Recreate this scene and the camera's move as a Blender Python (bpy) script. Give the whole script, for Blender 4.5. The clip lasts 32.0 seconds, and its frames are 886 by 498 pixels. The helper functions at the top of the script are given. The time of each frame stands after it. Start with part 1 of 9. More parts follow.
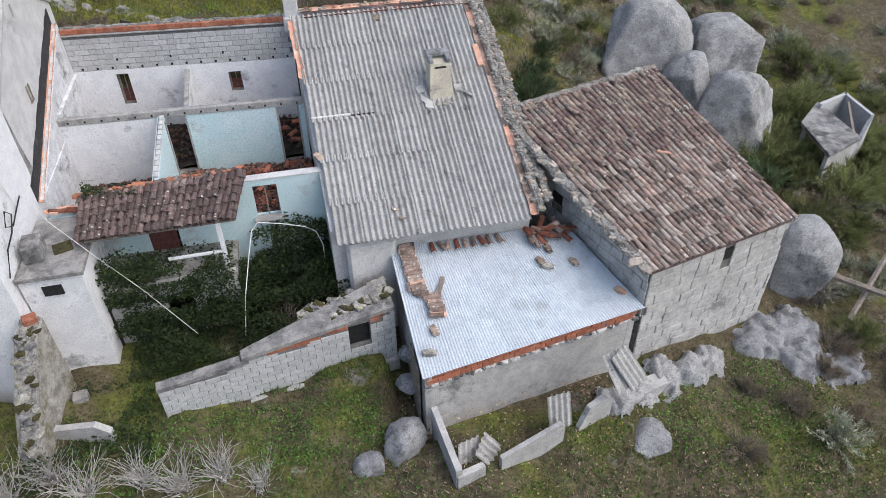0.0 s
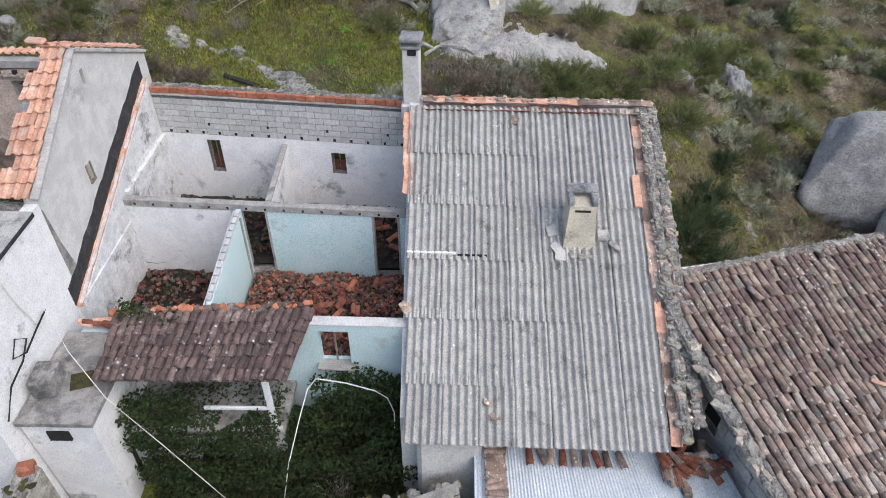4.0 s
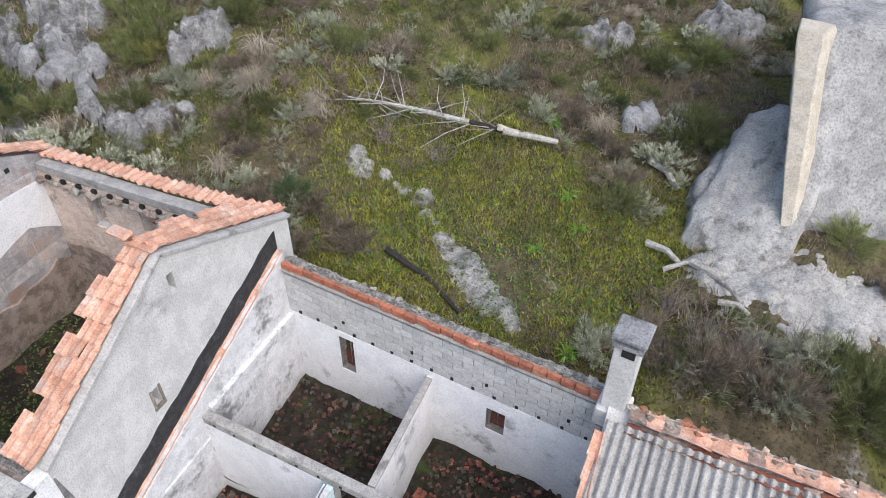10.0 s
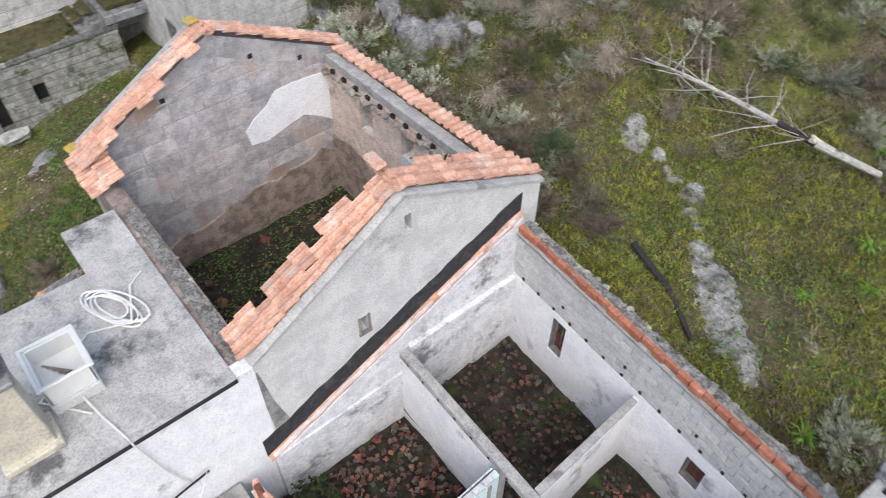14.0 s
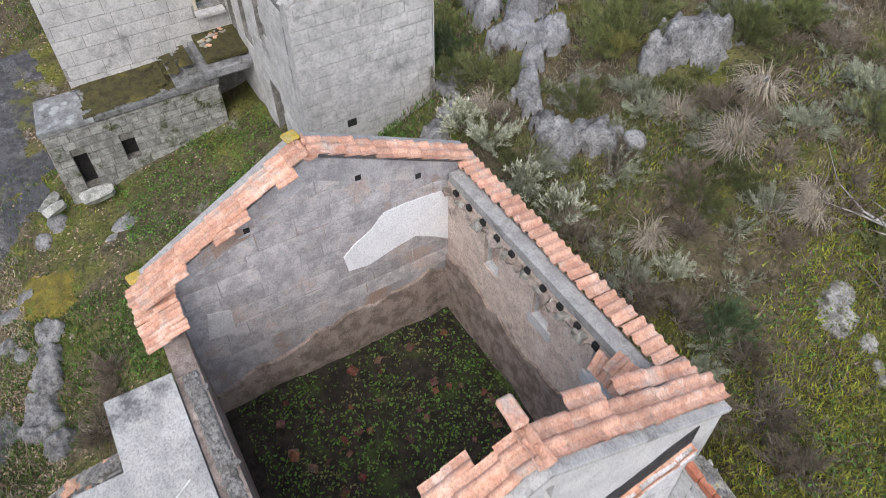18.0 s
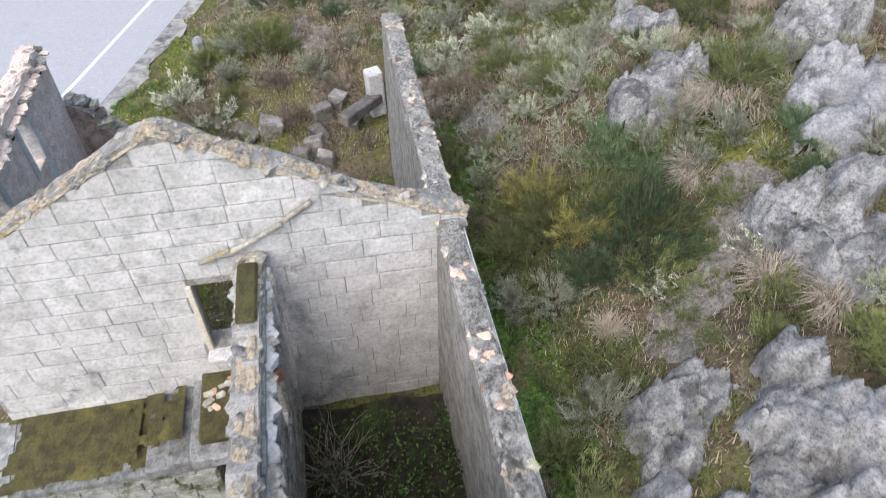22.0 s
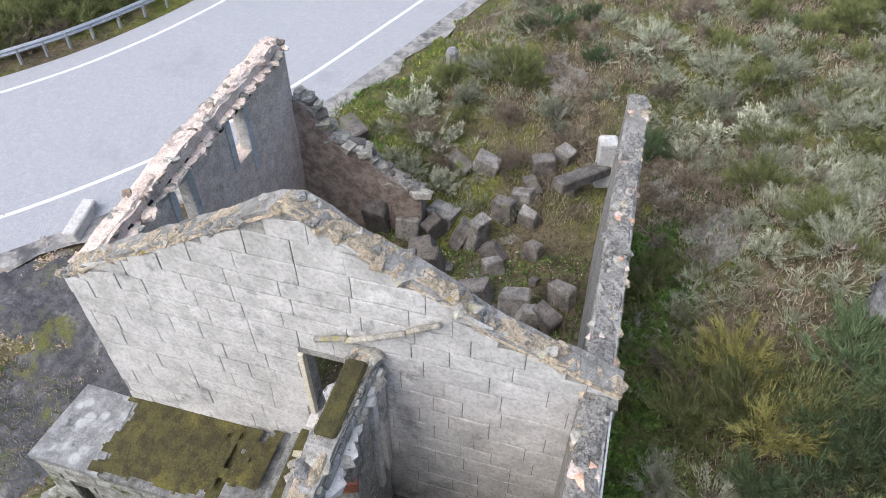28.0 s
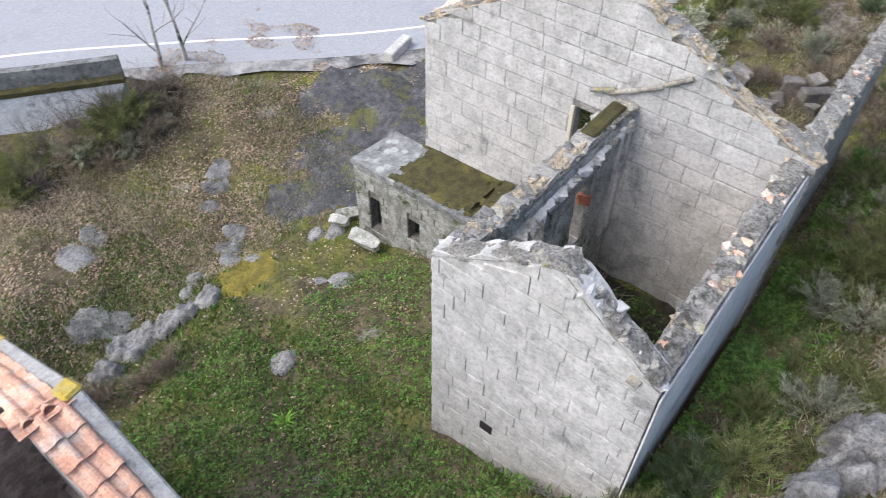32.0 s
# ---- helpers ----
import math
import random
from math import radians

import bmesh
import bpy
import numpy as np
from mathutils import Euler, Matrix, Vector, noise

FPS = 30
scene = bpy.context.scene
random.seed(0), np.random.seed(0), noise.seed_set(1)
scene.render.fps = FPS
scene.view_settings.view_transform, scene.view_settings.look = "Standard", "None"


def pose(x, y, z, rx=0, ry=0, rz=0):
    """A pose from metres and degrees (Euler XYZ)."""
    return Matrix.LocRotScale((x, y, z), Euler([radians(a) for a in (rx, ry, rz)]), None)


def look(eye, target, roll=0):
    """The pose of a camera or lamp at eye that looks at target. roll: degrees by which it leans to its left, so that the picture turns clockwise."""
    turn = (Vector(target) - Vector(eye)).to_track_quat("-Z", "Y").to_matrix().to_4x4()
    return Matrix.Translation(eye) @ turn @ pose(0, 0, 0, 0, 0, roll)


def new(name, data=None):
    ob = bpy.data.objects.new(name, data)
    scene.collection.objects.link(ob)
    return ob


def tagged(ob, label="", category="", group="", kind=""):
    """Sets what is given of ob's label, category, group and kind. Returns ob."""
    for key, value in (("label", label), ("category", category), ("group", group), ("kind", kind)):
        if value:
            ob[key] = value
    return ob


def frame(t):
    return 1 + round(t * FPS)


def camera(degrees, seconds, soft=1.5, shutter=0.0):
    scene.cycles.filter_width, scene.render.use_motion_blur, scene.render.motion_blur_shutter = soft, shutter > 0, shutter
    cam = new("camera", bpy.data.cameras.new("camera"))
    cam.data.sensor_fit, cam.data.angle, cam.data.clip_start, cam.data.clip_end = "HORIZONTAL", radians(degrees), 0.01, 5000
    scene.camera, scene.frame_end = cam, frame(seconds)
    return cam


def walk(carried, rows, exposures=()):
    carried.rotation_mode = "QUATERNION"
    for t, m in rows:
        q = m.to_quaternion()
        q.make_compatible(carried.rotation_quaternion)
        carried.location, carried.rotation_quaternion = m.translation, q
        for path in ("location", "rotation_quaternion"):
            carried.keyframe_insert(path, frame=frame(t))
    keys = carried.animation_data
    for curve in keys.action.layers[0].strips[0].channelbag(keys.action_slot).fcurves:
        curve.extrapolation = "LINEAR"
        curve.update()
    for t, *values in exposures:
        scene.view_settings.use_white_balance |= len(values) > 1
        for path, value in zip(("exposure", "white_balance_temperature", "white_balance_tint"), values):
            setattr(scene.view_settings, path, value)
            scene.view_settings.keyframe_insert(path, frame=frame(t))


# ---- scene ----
EXPOSURE = [(0, 0.72), (6, 0.75), (9, 0.92), (14.5, 0.86), (17, 0.76), (19, 0.95), (21, 1.12), (24, 1.75), (27, 1.55), (28, 1.22), (29, 1.16), (32, 1.25)]
cam = camera(64.10, 32.0, soft=0.5, shutter=0.25)
# seconds, place, tilt, turn and lean of the drone camera
PATH = [
    (0, 8.336, -19.184, 13.874, 50.49, -11.70, -0.67),
    (0.5, 8.447, -18.802, 13.894, 50.50, -11.62, -0.69),
    (1, 8.516, -18.062, 13.874, 50.57, -11.93, -0.50),
    (1.5, 8.653, -17.076, 13.924, 50.52, -8.06, -0.18),
    (2, 8.869, -16.180, 13.905, 50.64, -6.78, 0.02),
    (2.5, 9.058, -15.424, 13.872, 50.71, -2.40, 0.45),
    (4.5, 9.932, -10.683, 14.562, 48.97, 4.32, 0.12),
    (5, 10.121, -9.199, 14.588, 48.98, 9.15, -0.08),
    (5.5, 10.128, -7.720, 14.640, 48.89, 12.20, 0.09),
    (6, 10.097, -6.641, 14.706, 48.90, 13.50, 0.25),
    (6.5, 10.154, -6.330, 14.772, 48.78, 18.09, 0.18),
    (7, 10.129, -6.162, 14.790, 48.86, 18.01, 0.25),
    (7.5, 9.858, -5.679, 14.850, 48.68, 22.88, 0.60),
    (8, 9.673, -4.962, 14.858, 48.73, 24.65, 0.41),
    (8.5, 9.275, -4.063, 14.893, 48.84, 24.62, 0.53),
    (9, 8.801, -2.969, 15.230, 48.58, 24.66, 0.49),
    (9.5, 8.601, -2.591, 15.219, 48.75, 24.54, 0.55),
    (10, 8.578, -2.567, 15.239, 48.72, 24.48, 0.57),
    (10.5, 8.537, -2.626, 15.260, 48.50, 29.82, 0.66),
    (11, 8.655, -2.664, 15.227, 46.05, 36.13, 0.37),
    (11.5, 8.663, -2.710, 15.252, 42.66, 36.16, 0.34),
    (12, 8.632, -2.745, 15.248, 42.30, 36.05, 0.43),
    (12.5, 8.478, -2.531, 15.235, 42.32, 36.13, 0.38),
    (13, 8.066, -2.038, 15.305, 42.08, 35.97, 0.47),
    (13.5, 7.582, -1.401, 15.284, 42.11, 44.27, 0.22),
    (14, 7.331, -1.322, 15.214, 42.28, 49.98, 0.59),
    (14.5, 7.175, -1.384, 15.170, 41.92, 60.86, 0.93),
    (16.5, 5.791, -0.557, 14.965, 42.16, 63.85, -0.24),
    (17, 4.881, -0.150, 14.981, 42.04, 60.21, -0.27),
    (17.5, 3.700, 0.408, 14.980, 41.83, 60.20, -0.41),
    (18, 2.602, 0.966, 14.955, 41.94, 60.15, -0.49),
    (18.5, 1.242, 1.687, 14.931, 41.92, 60.22, -0.60),
    (19, -0.140, 2.428, 14.885, 41.97, 60.14, -0.58),
    (19.5, -1.580, 3.246, 14.866, 42.04, 60.14, -0.62),
    (20, -3.074, 4.191, 14.800, 42.33, 67.40, -1.14),
    (20.5, -4.560, 4.963, 14.810, 42.87, 76.48, -0.79),
    (21, -6.205, 5.857, 14.779, 43.42, 82.90, -0.51),
    (21.5, -7.975, 6.700, 14.807, 43.79, 84.07, -0.22),
    (22, -9.678, 7.442, 14.767, 44.62, 80.27, -0.47),
    (22.5, -11.553, 8.126, 14.992, 44.29, 80.28, -0.83),
    (23, -12.665, 8.585, 15.298, 43.78, 80.36, -0.58),
    (23.5, -12.895, 8.730, 15.409, 43.56, 80.37, -0.42),
    (24, -12.916, 8.735, 15.440, 43.53, 80.26, -0.35),
    (24.5, -12.841, 8.716, 15.400, 43.68, 80.22, -0.38),
    (26.5, -12.760, 8.450, 15.056, 43.97, 83.62, -0.35),
    (27, -12.807, 8.404, 14.984, 44.01, 95.18, -0.06),
    (27.5, -12.839, 8.403, 14.965, 43.91, 104.62, 0.32),
    (28, -12.737, 8.459, 14.930, 43.94, 105.78, 0.34),
    (28.5, -12.248, 8.623, 14.889, 43.96, 105.75, 0.30),
    (29, -11.474, 8.874, 14.859, 43.94, 105.69, 0.29),
    (29.5, -10.453, 9.204, 14.732, 44.27, 105.72, 0.17),
    (30, -9.260, 9.576, 14.673, 44.21, 105.70, 0.06),
    (30.5, -7.801, 9.950, 14.632, 44.19, 105.39, 0.31),
    (31, -6.801, 10.220, 14.615, 43.94, 107.27, 0.24),
    (31.5, -6.662, 10.234, 14.545, 43.85, 118.54, 0.54),
    (32, -6.593, 10.223, 14.450, 43.86, 127.96, 0.99),
]
walk(cam, [(t, pose(x, y, z, tilt, 0, turn) @ pose(0, 0, 0, 0, 0, lean)) for t, x, y, z, tilt, turn, lean in PATH], EXPOSURE)

# ---- world and light: a bright overcast afternoon ----
world = bpy.data.worlds.new("sky")
scene.world = world
world.use_nodes = True
wn = world.node_tree
sky = wn.nodes.new("ShaderNodeTexSky")
sky.sky_type = "NISHITA"
sky.sun_disc = False
sky.sun_elevation, sky.sun_rotation = radians(52), radians(124)
sky.air_density, sky.dust_density, sky.ozone_density = 1.0, 3.2, 2.0
haze = wn.nodes.new("ShaderNodeHueSaturation")  # cloud whitens the sky
haze.inputs["Saturation"].default_value = 0.95
wn.links.new(sky.outputs[0], haze.inputs["Color"])
wn.links.new(haze.outputs[0], wn.nodes["Background"].inputs[0])
wn.nodes["Background"].inputs[1].default_value = 0.13
sun_data = bpy.data.lights.new("sun", "SUN")
sun_data.energy, sun_data.angle, sun_data.color = 1.0, radians(70), (1.0, 0.99, 0.985)
sun = new("sun", sun_data)
sun.matrix_world = look((46, -31, 75), (0, 0, 0))


# ---- small tools ----
def smooth(a, b, x):
    t = min(1.0, max(0.0, (x - a) / (b - a)))
    return t * t * (3 - 2 * t)


def thing(name, loc, label="", category="", group="", kind=""):
    ob = new(name)
    ob.location = loc
    ob.empty_display_size = 0.2
    return tagged(ob, label, category, group, kind)


def part(name, bm, material, parent=None, label="", kind="", shade=False):
    me = bpy.data.meshes.new(name)
    bm.normal_update()
    bm.to_mesh(me)
    bm.free()
    return place(name, me, material, parent, label, kind, shade)


def place(name, me, material, parent=None, label="", kind="", shade=False):
    if material is not None and not me.materials:
        me.materials.append(material)
    if shade:
        me.polygons.foreach_set("use_smooth", [True] * len(me.polygons))
    ob = new(name, me)
    if parent is not None:
        adopt(ob, parent)
    return tagged(ob, label, "", "", kind)


def world_of(ob):
    m = ob.matrix_basis.copy()
    if ob.parent is not None:
        return world_of(ob.parent) @ ob.matrix_parent_inverse @ m
    return m


def adopt(ob, parent):
    ob.parent = parent
    ob.matrix_parent_inverse = world_of(parent).inverted()
    return ob


def mesh_from(name, verts, faces):
    me = bpy.data.meshes.new(name)
    me.from_pydata(verts, [], faces)
    me.update()
    return me


def add_box(bm, c, s, rz=0.0, rx=0.0, ry=0.0, bevel=0.0):
    r = bmesh.ops.create_cube(bm, size=1.0, matrix=pose(*c, rx, ry, rz) @ Matrix.Diagonal((*s, 1)))
    if bevel:
        edges = {e for v in r["verts"] for e in v.link_edges}
        bmesh.ops.bevel(bm, geom=list(edges), offset=bevel, segments=1, affect="EDGES")
    return bm


def add_tube(bm, pts, radii, seg=6):
    """A tapered tube through points."""
    rings = []
    for i, p in enumerate(pts):
        p = Vector(p)
        d = (Vector(pts[min(i + 1, len(pts) - 1)]) - Vector(pts[max(i - 1, 0)])).normalized()
        a = d.orthogonal().normalized()
        b = d.cross(a)
        r = radii[i] if hasattr(radii, "__len__") else radii
        rings.append([bm.verts.new(p + r * (math.cos(k * math.tau / seg) * a + math.sin(k * math.tau / seg) * b)) for k in range(seg)])
    for u, v in zip(rings, rings[1:]):
        for k in range(seg):
            bm.faces.new((u[k], u[(k + 1) % seg], v[(k + 1) % seg], v[k]))
    bm.faces.new(rings[0][::-1])
    bm.faces.new(rings[-1])
    return bm


def add_prism(bm, pts, z0, z1):
    """An upright prism over a polygon; z1 may be a list, one height for each corner."""
    zs = z1 if hasattr(z1, "__len__") else [z1] * len(pts)
    lo = [bm.verts.new((x, y, z0)) for x, y in pts]
    hi = [bm.verts.new((x, y, z)) for (x, y), z in zip(pts, zs)]
    n = len(pts)
    for i in range(n):
        bm.faces.new((lo[i], lo[(i + 1) % n], hi[(i + 1) % n], hi[i]))
    bm.faces.new(hi)
    bm.faces.new(lo[::-1])
    bmesh.ops.recalc_face_normals(bm, faces=bm.faces)
    return bm


def curve_between(prof, s):
    """The height at s of a profile: one number, or pairs of (s, z)."""
    if not hasattr(prof, "__len__"):
        return prof
    return float(np.interp(s, [p[0] for p in prof], [p[1] for p in prof]))


def ragged(prof, length, amp, step=0.3, seed=0):
    rnd = random.Random(seed)
    n = max(2, int(length / step))
    return [(length * i / n, curve_between(prof, length * i / n) + rnd.uniform(-amp, amp)) for i in range(n + 1)]


def wall_mesh(p, q, z0, prof, th, openings=(), rough=0.0):
    """A solid wall. p to q is one face; th goes to the left of that way. openings: (s0, s1, z0, z1) along the wall."""
    p, q = Vector((p[0], p[1], 0)), Vector((q[0], q[1], 0))
    length = (q - p).length
    u = (q - p) / length
    n = Vector((-u.y, u.x, 0)) * th
    ss = {0.0, length}
    if hasattr(prof, "__len__"):
        ss |= {s for s, _ in prof if 0 < s < length}
    for o in openings:
        ss |= {min(max(o[0], 0), length), min(max(o[1], 0), length)}
    ss = sorted(ss)
    zs = sorted({z0} | {z for o in openings for z in (o[2], o[3]) if z > z0})
    bm = bmesh.new()
    cache = {}

    def vert(s, z, side):
        key = (round(s, 3), round(z, 3), side)
        if key not in cache:
            w = p + u * s + n * side
            cache[key] = bm.verts.new((w.x, w.y, z))
        return cache[key]

    seen_faces = {}

    def quad(*vs):
        vs = list(dict.fromkeys(vs))
        if len(vs) < 3:
            return
        key = frozenset(vs)
        if key in seen_faces:
            f = seen_faces.pop(key)
            if f.is_valid:
                bm.faces.remove(f)
            return
        try:
            seen_faces[key] = bm.faces.new(vs)
        except ValueError:
            pass

    for s0, s1 in zip(ss, ss[1:]):
        if s1 - s0 < 1e-4:
            continue
        t0, t1 = curve_between(prof, s0), curve_between(prof, s1)
        levels = zs + [None]
        for a, b in zip(levels, levels[1:]):
            a0, a1 = min(a, t0), min(a, t1)
            b0, b1 = (t0, t1) if b is None else (min(b, t0), min(b, t1))
            if b0 - a0 < 1e-4 and b1 - a1 < 1e-4:
                continue
            mid_s, mid_z = (s0 + s1) / 2, (a0 + a1 + b0 + b1) / 4
            if any(o[0] < mid_s < o[1] and o[2] < mid_z < o[3] for o in openings):
                continue
            v = [[vert(s0, a0, k), vert(s1, a1, k), vert(s1, b1, k), vert(s0, b0, k)] for k in (0, 1)]
            quad(*v[0]), quad(*v[1][::-1])
            for i in range(4):
                quad(v[0][i], v[1][i], v[1][(i + 1) % 4], v[0][(i + 1) % 4])
    bmesh.ops.recalc_face_normals(bm, faces=bm.faces)
    return bm


def wall(name, p, q, z0, prof, th, material, parent, openings=(), label=""):
    return part(name, wall_mesh(p, q, z0, prof, th, openings), material, parent, label)


# ---- materials ----
def material(name, base, dark, light=None, scale=6.0, rough=0.9, bump=0.3, stain=None, stain_scale=0.7, stain_amount=0.4, metal=0.0, spots=None, vary=0.0, fine=26.0, streak=1.0, leafy=0.0, grit=0.36):
    """A worn surface: grain between base and dark, large stains with shapes of their own, fine relief, and lichen spots."""
    m = bpy.data.materials.new(name)
    m.use_nodes = True
    nt = m.node_tree
    b = nt.nodes["Principled BSDF"]
    geo = nt.nodes.new("ShaderNodeNewGeometry")
    pos = geo.outputs["Position"]
    if streak != 1.0:
        mp = nt.nodes.new("ShaderNodeMapping")
        mp.inputs["Scale"].default_value = (1, 1, streak)
        nt.links.new(pos, mp.inputs[0])
        pos = mp.outputs[0]

    def noise_at(s, detail=9.0, roughness=0.72):
        n = nt.nodes.new("ShaderNodeTexNoise")
        n.inputs["Scale"].default_value, n.inputs["Detail"].default_value, n.inputs["Roughness"].default_value = s, detail, roughness
        nt.links.new(pos, n.inputs["Vector"])
        return n.outputs["Fac"]

    def ramp(fac, lo, hi):
        r = nt.nodes.new("ShaderNodeMapRange")
        r.interpolation_type = "SMOOTHSTEP"
        r.inputs["From Min"].default_value, r.inputs["From Max"].default_value = lo, hi
        nt.links.new(fac, r.inputs["Value"])
        return r.outputs["Result"]

    def mix(fac, a, c):
        x = nt.nodes.new("ShaderNodeMix")
        x.data_type = "RGBA"
        if isinstance(fac, float):
            x.inputs["Factor"].default_value = fac
        else:
            nt.links.new(fac, x.inputs["Factor"])
        for sock, v in ((x.inputs["A"], a), (x.inputs["B"], c)):
            if isinstance(v, tuple):
                sock.default_value = (*v, 1)
            else:
                nt.links.new(v, sock)
        return x.outputs["Result"]

    col = mix(ramp(noise_at(scale), 0.4, 0.6), dark, base)
    if light:
        col = mix(ramp(noise_at(scale * 0.37 + 0.2), 0.52, 0.7), col, light)
    if stain:
        s = ramp(noise_at(stain_scale, 6.0, 0.7), 0.62 - 0.25 * stain_amount, 0.72 - 0.12 * stain_amount)
        col = mix(s, col, stain)
    grain = noise_at(fine, 4.0, 0.75)
    col = mix(ramp(grain, 0.3, 0.58), mix(grit, col, (0.0, 0.0, 0.0)), col)
    col = mix(ramp(grain, 0.6, 0.85), col, mix(0.16, col, (1.0, 1.0, 0.97)))
    if spots:
        v = nt.nodes.new("ShaderNodeTexVoronoi")
        v.inputs["Scale"].default_value = spots[1]
        nt.links.new(pos, v.inputs["Vector"])
        near = ramp(v.outputs["Distance"], spots[2], spots[2] * 0.6)
        gate = nt.nodes.new("ShaderNodeMath")
        gate.operation = "MULTIPLY"
        nt.links.new(near, gate.inputs[0])
        nt.links.new(ramp(noise_at(0.9), 0.45, 0.6), gate.inputs[1])
        col = mix(gate.outputs[0], col, spots[0])
    if vary:
        info = nt.nodes.new("ShaderNodeObjectInfo")
        hsv = nt.nodes.new("ShaderNodeHueSaturation")
        r = nt.nodes.new("ShaderNodeMapRange")
        r.inputs["To Min"].default_value, r.inputs["To Max"].default_value = 1 - vary, 1 + vary
        nt.links.new(info.outputs["Random"], r.inputs["Value"])
        isl = nt.nodes.new("ShaderNodeMapRange")
        isl.inputs["To Min"].default_value, isl.inputs["To Max"].default_value = 1 - vary * 0.7, 1 + vary * 0.7
        nt.links.new(geo.outputs["Random Per Island"], isl.inputs["Value"])
        mul = nt.nodes.new("ShaderNodeMath")
        mul.operation = "MULTIPLY"
        nt.links.new(r.outputs["Result"], mul.inputs[0])
        nt.links.new(isl.outputs["Result"], mul.inputs[1])
        nt.links.new(mul.outputs[0], hsv.inputs["Value"])
        hue = nt.nodes.new("ShaderNodeMapRange")
        hue.inputs["To Min"].default_value, hue.inputs["To Max"].default_value = 0.5 - vary * 0.06, 0.5 + vary * 0.06
        nt.links.new(geo.outputs["Random Per Island"], hue.inputs["Value"])
        nt.links.new(hue.outputs["Result"], hsv.inputs["Hue"])
        nt.links.new(col, hsv.inputs["Color"])
        col = hsv.outputs["Color"]
    nt.links.new(col, b.inputs["Base Color"])
    b.inputs["Roughness"].default_value, b.inputs["Metallic"].default_value = rough, metal
    b.inputs["Specular IOR Level"].default_value = 0.3
    if leafy:  # thin leaves and twigs let some light through
        through_leaf = nt.nodes.new("ShaderNodeBsdfTranslucent")
        both = nt.nodes.new("ShaderNodeMixShader")
        both.inputs[0].default_value = leafy
        nt.links.new(col, through_leaf.inputs[0])
        nt.links.new(b.outputs[0], both.inputs[1])
        nt.links.new(through_leaf.outputs[0], both.inputs[2])
        nt.links.new(both.outputs[0], nt.nodes["Material Output"].inputs[0])
    if bump:
        add = nt.nodes.new("ShaderNodeMath")
        add.operation = "MULTIPLY_ADD"
        nt.links.new(noise_at(scale * 2.2), add.inputs[0])
        add.inputs[1].default_value = 3.0
        nt.links.new(grain, add.inputs[2])
        bp = nt.nodes.new("ShaderNodeBump")
        bp.inputs["Strength"].default_value, bp.inputs["Distance"].default_value = min(bump, 1.0), 0.05 if bump >= 1.0 else 0.02
        nt.links.new(add.outputs[0], bp.inputs["Height"])
        nt.links.new(bp.outputs[0], b.inputs["Normal"])
    return m


